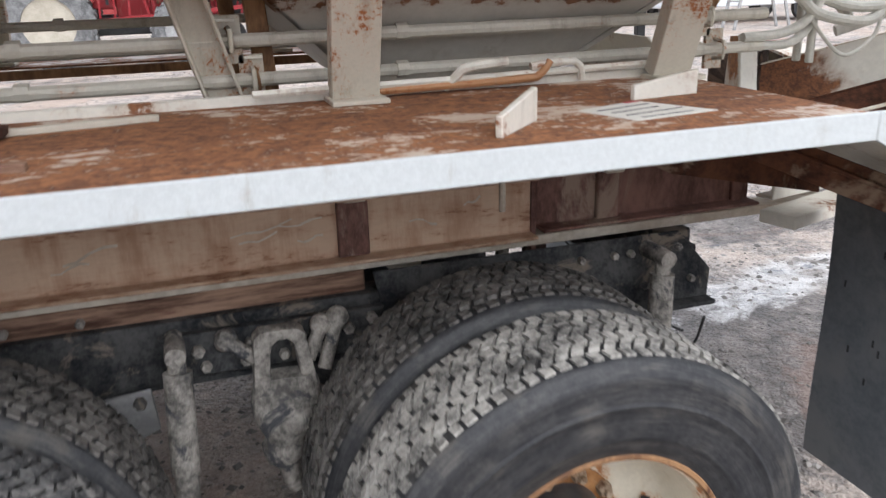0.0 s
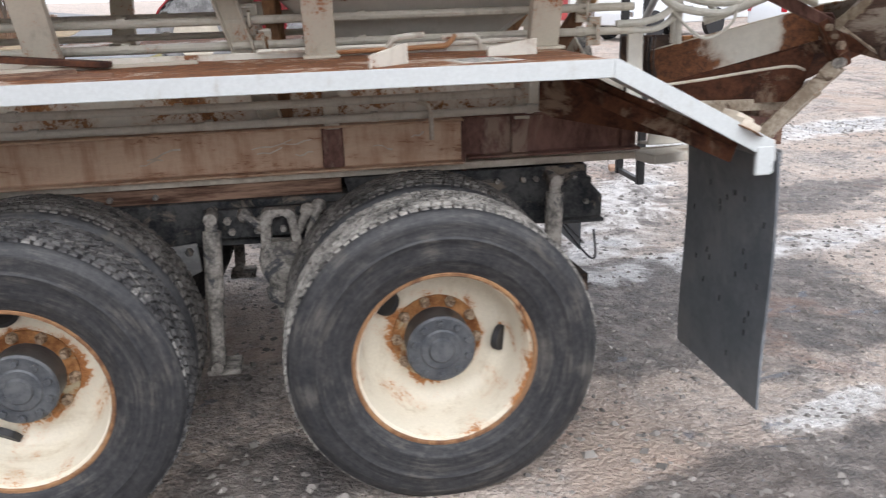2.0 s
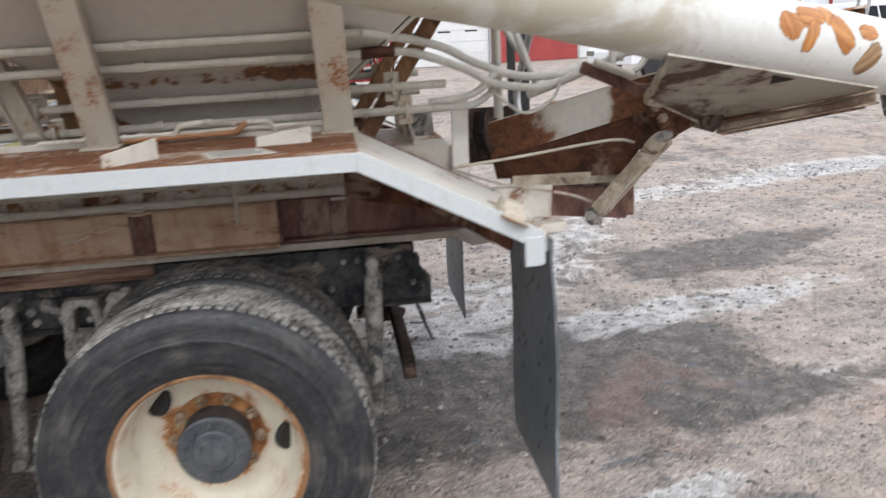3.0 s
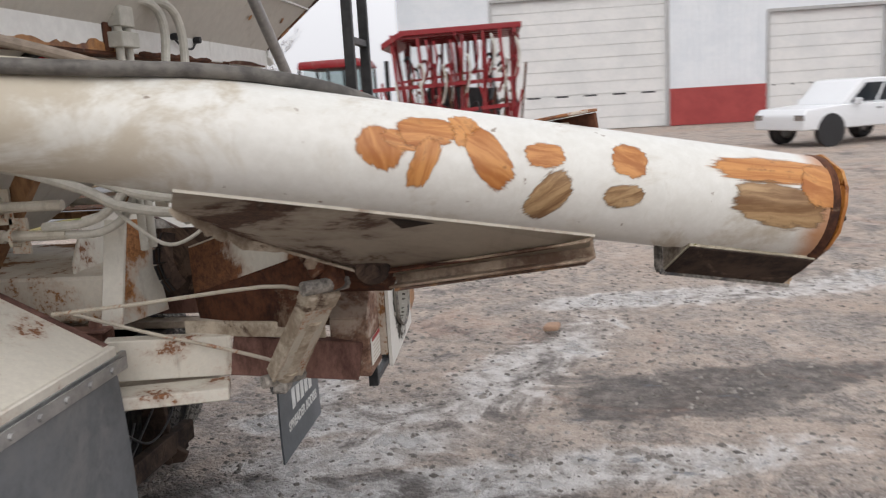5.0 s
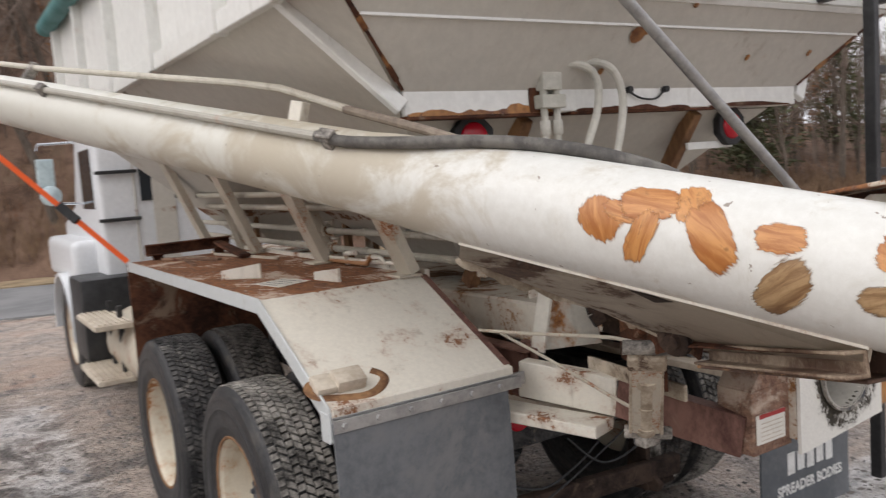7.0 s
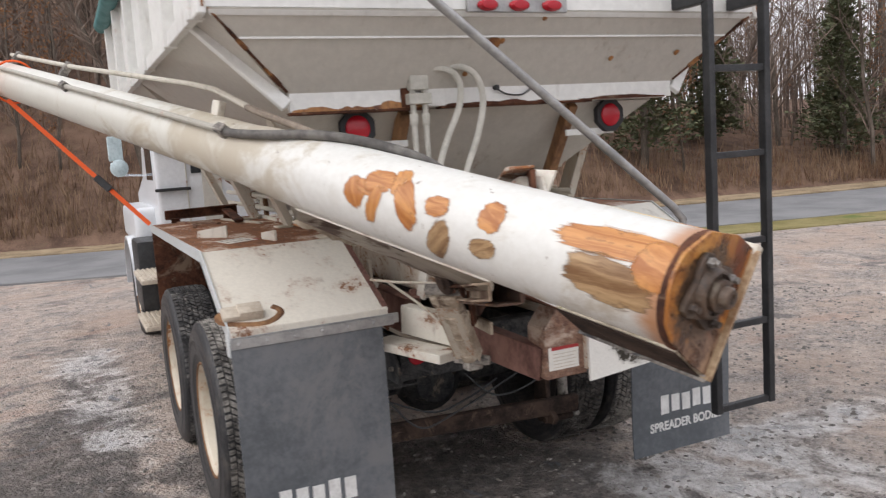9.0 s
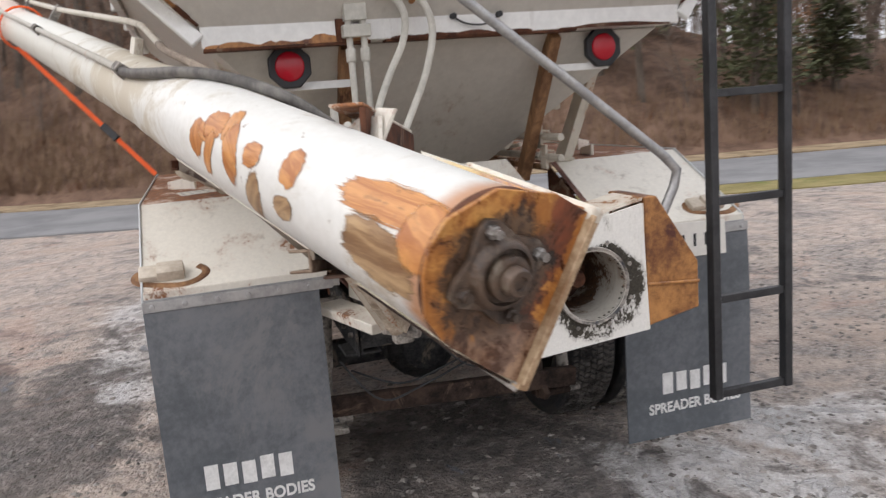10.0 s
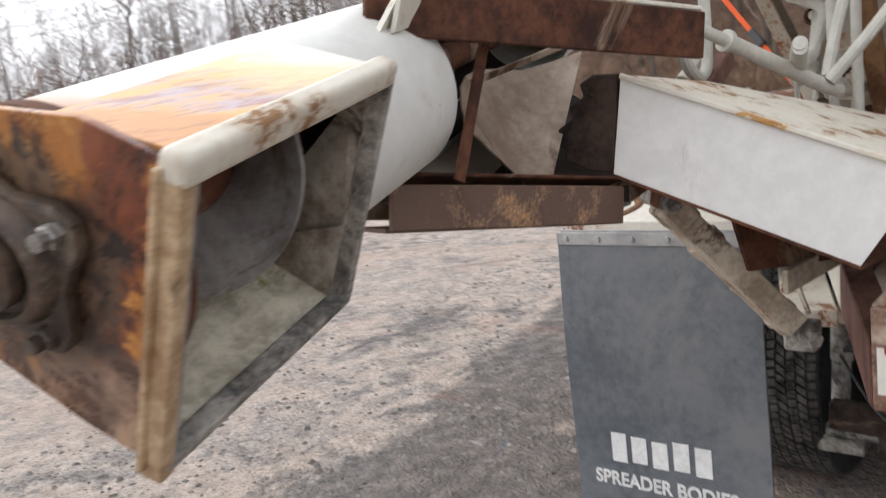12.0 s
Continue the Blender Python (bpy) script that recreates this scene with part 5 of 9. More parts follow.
prism(bm, [(-1.31, -1.30, 2.39), (-1.31, 1.30, 2.39), (-2.0, 0.28, 1.42), (-2.0, -0.28, 1.42)], (0.012, 0, 0.0))
prism(bm, [(-1.29, -1.30, 2.39), (-1.29, 1.30, 2.39), (-0.22, 0.28, 1.42), (-0.22, -0.28, 1.42)], (0.012, 0, 0.0))
bpart("front_panel", bm, HOPPER)
bm = B()
quadbox(bm, (HX0, -0.36, 1.17), (0.95, 0.36, 1.325))
bpart("conveyor_housing", bm, SCABBED, "dusty pale conveyor housing with rust scabs", bevel=0.01)
bm = B()
for k in range(14):
    a0, a1 = math.pi * k / 14, math.pi * (k + 1) / 14
    prism(bm, [(HX0, 1.30 * math.cos(a0), 3.14 + 0.22 * math.sin(a0)), (HX0, 1.30 * math.cos(a1), 3.14 + 0.22 * math.sin(a1)), (HX0, 1.29 * math.cos(a1), 3.13 + 0.22 * math.sin(a1)), (HX0, 1.29 * math.cos(a0), 3.13 + 0.22 * math.sin(a0))], (HX1 - HX0, 0, 0))
bpart("tarp", bm, TARP, "teal roll tarp over the hopper")
bm = B()
pipe(bm, [(HX0 - 0.1, -1.36, 3.06), (-1.5, -1.37, 3.05), (0.9, -1.36, 3.06)], 0.062, 14)
bpart("tarp_roll", bm, TARP, "rolled teal tarp edge")

# marker lamp bar
bm = B()
bar(bm, (1.352, -0.27, 2.405), (1.352, 0.21, 2.405), 0.02, 0.055)
bpart("marker_bar", bm, ALU, "aluminium bar with three red marker lamps", bevel=0.003)
for y in (-0.18, -0.03, 0.13):
    bm = B()
    lathe(bm, [(0, 0.03), (0.022, 0.026), (0.03, 0.01), (0.03, 0)], Matrix.Translation((1.362, y, 2.405)) @ Matrix.Rotation(radians(90), 4, "Y") @ Matrix.Diagonal((0.8, 1.6, 1, 1)), 16)
    bpart("marker_lamp", bm, LENSRED, "red marker lamp")

# tail lights on struts
for sgn in (-1, 1):
    bm = B()
    lathe(bm, [(0, -0.05), (0.065, -0.05), (0.085, -0.03), (0.088, 0.0), (0.078, 0.006), (0.07, 0.0), (0, 0.0)], Matrix.Translation((1.03, sgn * 0.662, 1.945)) @ Matrix.Rotation(radians(90), 4, "Y") @ Matrix.Rotation(radians(22.5), 4, "Z"), 8)
    tl = bpart("tail_light", bm, LENSBLACK, "black rubber housing with a round red lens", bevel=0.006)
    bm = B()
    lathe(bm, [(0, 0.016), (0.03, 0.014), (0.052, 0.006), (0.056, 0.0)], Matrix.Translation((1.031, sgn * 0.662, 1.945)) @ Matrix.Rotation(radians(90), 4, "Y"), 28)
    part("lens", bm, LENSRED, tl, "red round lens")
    bm = B()
    quadbox(bm, (0.985, min(sgn * 0.42, sgn * 0.70), 1.855), (1.0, max(sgn * 0.42, sgn * 0.70), 1.885))
    bpart("light_strut", bm, HOPWHITE, "white flat-bar strut", bevel=0.002)
    bm = B()
    bar(bm, (1.02, sgn * 0.44, 2.01), (0.60, sgn * 0.435, 1.385), 0.06, 0.05, up=(0, 1, 0))
    bpart("rear_post", bm, POSTRUST, "brown rusted post below the band", bevel=0.004)

# valve block and hoses on the band
bm = B()
quadbox(bm, (1.118, -0.47, 2.03), (1.165, -0.365, 2.075))
quadbox(bm, (1.118, -0.46, 2.09), (1.16, -0.375, 2.15))
for y in (-0.445, -0.39):
    pipe(bm, [(1.14, y, 1.42), (1.14, y, 2.16)], 0.013, 10)
    pipe(bm, [(1.14, y, 1.94), (1.14, y, 1.99)], 0.020, 6)
    pipe(bm, [(1.14, y, 2.12), (1.14, y, 2.155)], 0.020, 6)
    pipe(bm, [(1.14, y, 2.14), (1.145, y + 0.01, 2.168), (1.15, y + 0.05, 2.172)], 0.015, 8, curve=3)
bpart("valve_block", bm, HOSEWHITE, "painted hydraulic valve block with rust streaks", bevel=0.003)
bm = B()
quadbox(bm, (1.112, -0.49, 2.02), (1.12, -0.44, 2.14))
bpart("valve_plate", bm, DARKRUST)
for pts in ([(1.14, -0.39, 2.165), (1.17, -0.33, 2.175), (1.185, -0.265, 2.15), (1.19, -0.240, 2.09), (1.19, -0.255, 2.00), (1.20, -0.315, 1.89), (1.22, -0.370, 1.78), (1.25, -0.40, 1.68), (1.30, -0.42, 1.54)],
            [(1.14, -0.34, 2.17), (1.18, -0.25, 2.18), (1.20, -0.185, 2.155), (1.205, -0.148, 2.09), (1.205, -0.145, 2.00), (1.21, -0.185, 1.87), (1.22, -0.24, 1.76), (1.28, -0.32, 1.64), (1.32, -0.41, 1.53)]):
    bm = B()
    pipe(bm, pts, 0.014, 10, curve=6)
    bpart("hydraulic_hose", bm, HOSEWHITE, "looping pale hydraulic hose")
bm = B()
pipe(bm, [(1.265, -0.405, 1.505), (1.32, -0.43, 1.525), (1.60, -0.535, 1.640)], 0.017, 12)
pipe(bm, [(1.60, -0.535, 1.640), (1.61, -0.539, 1.644)], 0.024, 12)
pipe(bm, [(1.60, -0.535, 1.640), (1.74, -0.585, 1.695), (1.80, -0.607, 1.72)], 0.013, 12)
bpart("swivel_pipe", bm, HOSEWHITE, "pale painted swivel pipe beside the spout", smooth=40)
bm = B()
pipe(bm, [(1.70, -0.60, 1.66), (1.66, -0.60, 1.60), (1.60, -0.60, 1.575), (1.555, -0.60, 1.60), (1.55, -0.60, 1.68), (1.55, -0.60, 1.78)], 0.013, 10, curve=5)
bpart("return_hose", bm, HOSEWHITE, "pale hose bent back on itself")
bm = B()
pipe(bm, [(1.12, -0.03, 2.09), (1.13, 0.02, 2.06), (1.13, 0.10, 2.055), (1.12, 0.16, 2.085)], 0.004, 6, curve=5)
for y in (-0.03, 0.16):
    pipe(bm, [(1.11, y, 2.09), (1.14, y, 2.09)], 0.012, 8)
bpart("loose_wire", bm, LENSBLACK, "short black loop of wire")

# tarp crank rod
bm = B()
pipe(bm, [(1.47, -1.15, 2.955), (1.47, -0.586, 2.492), (1.47, -0.165, 2.16), (1.47, 0.30, 1.79), (1.47, 0.66, 1.50), (1.47, 0.715, 1.44), (1.47, 0.70, 1.38), (1.47, 0.64, 1.265)], 0.019, 12)
bpart("crank_rod", bm, ALU, "long dull steel tarp crank rod", smooth=60)

# ladder
LX0, LX1 = 1.54, 1.545
lx = lambda z: LX0 + (LX1 - LX0) * (z - 0.52) / 2.6
bm = B()
bar(bm, (lx(0.515), 0.822, 0.515), (lx(3.1), 0.822, 3.1), 0.035, 0.045, up=(1, 0, 0))
bpart("ladder_rail", bm, BLACK, "black ladder rail", bevel=0.003)
bm = B()
bar(bm, (lx(0.515), 1.155, 0.515), (lx(3.1), 1.155, 3.1), 0.035, 0.045, up=(1, 0, 0))
bpart("ladder_rail", bm, BLACK, "black ladder rail", bevel=0.003)
for k in range(7):
    z = 0.534 + 0.3885 * k + (0.02 if k > 2 else 0)
    bm = B()
    bar(bm, (lx(z), 0.84, z), (lx(z), 1.137, z), 0.03, 0.03)
    bpart("ladder_rung", bm, BLACK, "black square ladder rung", bevel=0.002)
for y in (0.822, 1.155):
    bm = B()
    bar(bm, (1.34, y, 2.42), (lx(2.42), y, 2.42), 0.05, 0.05)
    bpart("ladder_bracket", bm, BLACK, "black ladder standoff", bevel=0.003)

# number plate with plain bars
bm = B()
prism(bm, [(1.196, 0.820, 1.030), (1.196, 1.128, 1.020), (1.196, 1.122, 1.172), (1.196, 0.815, 1.182)], (0.004, 0, 0))
plate = bpart("number_plate", bm, LABEL, "white registration plate with unreadable marks", bevel=0.002)
for k in range(5):
    bm = B()
    quadbox(bm, (1.200, 0.850 + 0.056 * k, 1.070), (1.2015, 0.862 + 0.056 * k, 1.125))
    part("plate_mark", bm, LENSBLACK, plate)

# ---------------------------------------------------------------- rear conveyor discharge
bm = B()
channel(bm, (1.0, -0.52, 1.085), (1.36, -0.395, 1.06), 0.06, 0.13, 0.01, side_sign=-1)
bpart("outrigger", bm, FENDER, "white channel outrigger", bevel=0.003)
bm = B()
channel(bm, (1.36, -0.395, 1.06), (1.745, -0.255, 0.985), 0.06, 0.13, 0.01, side_sign=-1)
bpart("outrigger_end", bm, SILLDARK, "bare maroon end of the outrigger", bevel=0.003)
bm = B()
bar(bm, (0.95, -0.60, 0.985), (1.37, -0.46, 0.975), 0.12, 0.04)
bpart("spacer_beam", bm, FENDER, "short white beam under the outrigger", bevel=0.004)
bm = B()
quadbox(bm, (1.645, -0.245, 0.93), (1.775, -0.06, 1.13))
prism(bm, [(1.775, -0.245, 1.13), (1.775, -0.05, 1.36), (1.775, -0.05, 1.13)], (-0.13, 0, 0))
bpart("discharge_box", bm, BOXBROWN, "rust-streaked discharge box", bevel=0.004)
bm = B()
quadbox(bm, (1.777, -0.235, 0.965), (1.780, -0.10, 1.055))
lab = bpart("warning_label", bm, LABEL, "torn white warning label with red band")
bm = B()
quadbox(bm, (1.780, -0.222, 1.043), (1.7815, -0.10, 1.056))
part("label_band", bm, LABELRED, lab)
for k in range(5):
    bm = B()
    quadbox(bm, (1.780, -0.215, 0.974 + 0.013 * k), (1.7812, -0.112 - 0.006 * (k % 2), 0.9762 + 0.013 * k))
    part("label_line", bm, DUSTSTEEL, lab)
# white plate with a round opening
bm = B()
n = 40
cy, cz, rr = 0.158, 1.128, 0.118
corner = [(-0.074, 1.297), (0.356, 1.382), (0.370, 0.944), (-0.072, 0.906)]


def on_square(a):
    d = Vector((math.cos(a), math.sin(a)))
    best = 9
    for i in range(4):
        p, q = Vector(corner[i]) - Vector((cy, cz)), Vector(corner[(i + 1) % 4]) - Vector((cy, cz))
        e = q - p
        det = d.x * -e.y + d.y * e.x
        if abs(det) > 1e-9:
            t = (p.x * -e.y + p.y * e.x) / det
            u = (d.x * p.y - d.y * p.x) / det
            if t > 0 and -1e-6 <= u <= 1 + 1e-6:
                best = min(best, t)
    return d * best


angs = sorted([2 * math.pi * k / n for k in range(n)] + [math.atan2(c[1] - cz, c[0] - cy) % (2 * math.pi) for c in corner])
rings = []
for x in (1.815, 1.803):
    rings.append([[bm.verts.new((x, cy + rr * math.cos(a), cz + rr * math.sin(a))), bm.verts.new((x, cy + on_square(a).x, cz + on_square(a).y))] for a in angs])
m_ = len(angs)
for k in range(m_):
    j = (k + 1) % m_
    bm.faces.new((rings[0][k][0], rings[0][k][1], rings[0][j][1], rings[0][j][0]))
    bm.faces.new((rings[1][k][0], rings[1][j][0], rings[1][j][1], rings[1][k][1]))
    bm.faces.new((rings[0][k][1], rings[1][k][1], rings[1][j][1], rings[0][j][1]))
    bm.faces.new((rings[0][k][0], rings[0][j][0], rings[1][j][0], rings[1][k][0]))
bpart("flange_plate", bm, painted("greasy_white_plate", (0.76, 0.75, 0.70), 0.42, 0.34, 0.4, 7.0, rustcol=((0.016, 0.014, 0.011), (0.07, 0.06, 0.042)), dirtcol=(0.34, 0.32, 0.24),
      extra=lambda nt: calc(nt, "MULTIPLY", calc(nt, "SUBTRACT", step(nt, reach(nt, along(nt, (0, 0, 0), (0, 1, 0)), along(nt, (0, 0, 0), (0, 0, 1)), cy + 0.025, cz - 0.03), 0.14, 0.20, 1, 0), 0.22), 0.18)), "white square flange plate with grease round its opening")
for k in range(8):
    q = radians(22 + 45 * k)
    bm = B()
    bolt(bm, (1.815, cy + 0.152 * math.cos(q), cz + 0.150 * math.sin(q)), (1, 0, 0), 0.008, 0.006)
    bpart("flange_bolt", bm, MUDSTEEL)
bm = B()
ax_y = Matrix.Translation((1.52, cy, cz)) @ Matrix.Rotation(radians(90), 4, "Y")
lathe(bm, [(rr, 0), (rr, 0.308), (rr + 0.008, 0.308), (rr + 0.008, 0)], ax_y, 36, close=True)
bpart("outlet_tube", bm, painted("stained_outlet_tube", (0.46, 0.44, 0.39), 0.45, 0.6, 0.5, 6.0, rustcol=((0.03, 0.018, 0.012), (0.16, 0.08, 0.04)), extra=lambda nt: calc(nt, "MULTIPLY", step(nt, along(nt, (1.6, 0, 0), (1, 0, 0)), 0.0, 0.15, 1, 0), 0.16)), "grey outlet tube")
bm = B()
lathe(bm, [(0, 0), (rr - 0.001, 0), (rr - 0.001, 0.01), (0.035, 0.012), (0.035, 0.17), (0.028, 0.19), (0, 0.19)], ax_y, 20)
bpart("auger_shaft", bm, DARKRUST, "rusty shaft end inside the outlet")
bm = B()
lathe(bm, [(rr - 0.002, 0.306), (rr + 0.012, 0.312), (rr + 0.014, 0.304)], ax_y, 36)
bpart("outlet_rim", bm, MUDSTEEL)
for nm, pts, v in (("housing_floor", [(1.60, -0.05, 0.95), (1.803, -0.05, 0.95), (1.803, 0.35, 0.95), (1.60, 0.35, 0.95)], (0, 0, 0.05)),
                   ("housing_side", [(1.60, 0.36, 1.38), (1.80, 0.36, 1.38), (1.80, 0.36, 0.95), (1.60, 0.36, 0.95)], (0, 0.01, 0)),
                   ("housing_side", [(1.60, -0.065, 1.30), (1.80, -0.065, 1.30), (1.80, -0.065, 0.95), (1.60, -0.065, 0.95)], (0, -0.008, 0)),
                   ("housing_top", [(1.60, -0.07, 1.305), (1.80, -0.07, 1.305), (1.80, 0.365, 1.39), (1.60, 0.365, 1.39)], (0, 0, 0.01))):
    bm = B()
    prism(bm, pts, v)
    bpart(nm, bm, SCABBED, "white discharge housing sheet, chipped and rusty")
bm = B()
prism(bm, [(1.80, 0.372, 1.40), (1.80, 0.42, 1.40), (1.80, 0.577, 1.155), (1.80, 0.577, 0.99), (1.80, 0.372, 0.95)], (-0.25, 0, 0))
bar(bm, (1.806, 0.372, 1.10), (1.806, 0.577, 1.085), 0.01, 0.012)
bpart("side_hood", bm, HEATRUST, "brown rusted side hood", bevel=0.004)
# tapered spout from the truck's outlet to the auger inlet: four sheets, open at both ends
SPOUT_F = [Vector(v) for v in ((1.145, -0.155, 1.372), (1.72, -0.54, 1.560), (1.715, -0.537, 1.420), (1.15, -0.16, 1.212))]
SPOUT_R = [Vector(v) for v in ((1.825, -0.14, 1.375), (1.982, -0.595, 1.592), (1.988, -0.622, 1.420), (1.862, -0.238, 1.226))]
spout = thing("discharge_spout", (1.5, -0.35, 1.2), "tapered white sheet-steel spout, rusty on its front side", "chute")
SPI = Matrix.Translation((1.5, -0.35, 1.2)).inverted()


def spart(name, bm, mat, label="", **kw):
    ob = part(name, bm, mat, spout, label, **kw)
    ob.matrix_parent_inverse = SPI
    return ob


bm = B()
prism(bm, SPOUT_F, (0.004, 0.006, 0))
spart("front_sheet", bm, painted("rusty_chute_paint", (0.68, 0.655, 0.58), 0.58, 0.4, 0.5, 3.0, rustcol=((0.085, 0.034, 0.020), (0.27, 0.115, 0.048)), speckle=0.06,
      extra=lambda nt: calc(nt, "SUBTRACT", calc(nt, "ADD", calc(nt, "MULTIPLY", step(nt, along(nt, (1.145, -0.155, 1.3), (0.83, -0.557, 0)), 0.20, 0.34, 1, 0), 0.22), calc(nt, "MULTIPLY", step(nt, along(nt, (1.145, -0.155, 1.3), (0.83, -0.557, 0)), 0.48, 0.60), 0.24)), 0.05)), "white front sheet eaten by orange rust", bevel=0.001)
bm = B()
prism(bm, SPOUT_R, (-0.006, -0.002, 0))
spart("rear_sheet", bm, HOPWHITE, "clean white rear sheet with a few stains", bevel=0.001)
bm = B()
prism(bm, [SPOUT_F[0], SPOUT_F[1], SPOUT_R[1], SPOUT_R[0]], (0, 0, 0.006))
spart("top_sheet", bm, BARWHITE, "white top sheet, rust along its folded edge", bevel=0.001)
bm = B()
prism(bm, [SPOUT_F[3], SPOUT_F[2], SPOUT_R[2], SPOUT_R[3]], (0, 0, -0.006))
prism(bm, [(1.155, -0.168, 1.208), (1.71, -0.545, 1.412), (1.67, -0.50, 1.165), (1.17, -0.18, 1.13)], (0.006, 0.010, 0))
spart("bottom_sheet", bm, DARKRUST, "dark rusted underside of the spout")
bm = B()
bar(bm, SPOUT_R[1] + Vector((0.003, 0, 0.004)), SPOUT_R[0] + Vector((0.003, 0, 0.004)), 0.012, 0.010)
spart("edge_fold", bm, painted("rust_lined_edge", (0.70, 0.665, 0.58), 0.62, 0.3, 0.5, 9.0, rustcol=((0.30, 0.13, 0.04), (0.62, 0.36, 0.12)), stretch=(0.5, 0.5, 1)), "folded edge lined with yellow rust", bevel=0.002)
bm = B()
rnd = random.Random(12)
rim_ = [(1.986, -0.600, 1.600), (2.000, -0.640, 1.604), (2.004, -0.668, 1.590), (2.002, -0.662, 1.566), (2.010, -0.690, 1.550), (2.008, -0.684, 1.528), (2.018, -0.712, 1.512), (2.022, -0.720, 1.486), (2.014, -0.700, 1.470), (2.016, -0.706, 1.452), (2.002, -0.660, 1.428), (1.990, -0.620, 1.424)]
prism(bm, rim_, (-0.05, -0.012, 0.0))
spart("torn_end", bm, DARKMUD, "black greasy torn end at the auger inlet", bevel=0.003)
bm = B()
bar(bm, (1.20, -0.36, 1.145), (1.68, -0.42, 1.145), 0.012, 0.05)
spart("support_rail", bm, DIRTYTAN, "dusty rail below the spout", bevel=0.002)
# upright plate by the outlet, white front edge and rusty face
bm = B()
prism(bm, [(0.965, -0.40, 1.16), (0.985, -0.33, 1.50), (1.02, -0.22, 1.49), (1.045, -0.165, 1.16)], (0.011, 0.004, 0))
bpart("chute_post", bm, painted("rust_faced_upright", (0.68, 0.655, 0.58), 0.58, 0.35, 0.5, 5.0, rustcol=((0.16, 0.06, 0.025), (0.48, 0.22, 0.075)), speckle=0.14), "white upright plate with orange rust", bevel=0.002)
bm = B()
bar(bm, (0.975, -0.405, 1.16), (0.995, -0.335, 1.505), 0.07, 0.014, up=(0.1, -1, 0.2))
bpart("post_flange", bm, CLEANFENDER, "white flange of the upright", bevel=0.003)
bm = B()
prism(bm, [(1.02, -0.125, 1.19), (1.26, -0.125, 1.19), (1.26, -0.125, 1.44), (1.02, -0.125, 1.44)], (0.0, 0.008, 0))
bpart("boot_back", bm, DARKMUD, "dark rubber sheet behind the boot", bevel=0.002)
for k in range(4):      # folded edges of the boot between post and spout
    bm = B()
    o = Vector((0.014 * k, -0.010 * k, 0.004 * k))
    pts = [Vector((1.085, -0.215, 1.430)), Vector((1.075, -0.225, 1.385)), Vector((1.072, -0.228, 1.335)), Vector((1.082, -0.220, 1.285)), Vector((1.10, -0.205, 1.245))]
    for p, q in zip(pts, pts[1:]):
        bar(bm, p + o, q + o, 0.045, 0.006, up=(0.8, -0.5, 0))
    bpart("boot_fold", bm, DARKMUD if k % 2 else LENSBLACK, "dark rubber fold at the spout's inlet")
bm = B()
pipe(bm, [(0.916, -0.617, 1.268), (1.20, -0.60, 1.29), (1.55, -0.575, 1.322), (1.66, -0.54, 1.30)], 0.006, 8, curve=3)
pipe(bm, [(0.935, -0.54, 1.246), (1.13, -0.475, 1.165), (1.41, -0.47, 1.096), (1.53, -0.42, 1.04)], 0.006, 8, curve=5)
bpart("linkage_rod", bm, TAN, "thin cream linkage rods")
for pts, r in (([(0.85, -0.495, 1.512), (0.98, -0.50, 1.519), (1.06, -0.50, 1.55), (1.12, -0.49, 1.61)], 0.014), ([(0.92, -0.49, 1.486), (1.02, -0.485, 1.487), (1.10, -0.47, 1.53), (1.14, -0.44, 1.62)], 0.013),
               ([(0.66, -0.62, 1.712), (0.80, -0.565, 1.700), (1.0, -0.52, 1.625), (1.11, -0.50, 1.566), (1.30, -0.485, 1.538), (1.40, -0.45, 1.575), (1.50, -0.42, 1.61)], 0.016),
               ([(0.60, -0.695, 1.782), (0.76, -0.61, 1.755), (0.917, -0.52, 1.712), (1.03, -0.50, 1.652), (1.20, -0.48, 1.590), (1.38, -0.46, 1.580), (1.50, -0.42, 1.62)], 0.016),
               ([(1.05, -0.50, 1.60), (1.12, -0.49, 1.52), (1.24, -0.48, 1.44), (1.36, -0.47, 1.50), (1.38, -0.46, 1.60)], 0.006)):
    bm = B()
    pipe(bm, pts, r, 10, curve=6)
    bpart("hydraulic_hose", bm, HOSEWHITE, "pale painted hydraulic hose")
# white guard plate with round collar behind the swing arm
bm = B()
prism(bm, [(0.80, -0.30, 1.15), (0.80, 0.42, 1.15), (0.80, 0.42, 1.31), (0.76, 0.29, 1.495), (0.76, -0.14, 1.495), (0.80, -0.30, 1.36)], (0.012, 0, 0))
bpart("guard_plate", bm, FENDER, "white guard plate", bevel=0.003)
bm = B()
lathe(bm, [(0.10, 0.0), (0.135, 0.0), (0.135, 0.10), (0.10, 0.10)], Matrix.Translation((0.82, 0.10, 1.31)) @ Matrix.Rotation(radians(90), 4, "Y"), 30, close=True)
bpart("guard_collar", bm, MUDSTEEL, "dirty round collar")
bm = B()
pipe(bm, [(0.60, -0.635, 1.708), (0.66, -0.62, 1.712), (0.72, -0.60, 1.711)], 0.021, 10)
bpart("hose_sleeve", bm, DARKRUST, "dark rusty sleeve on the hose end")
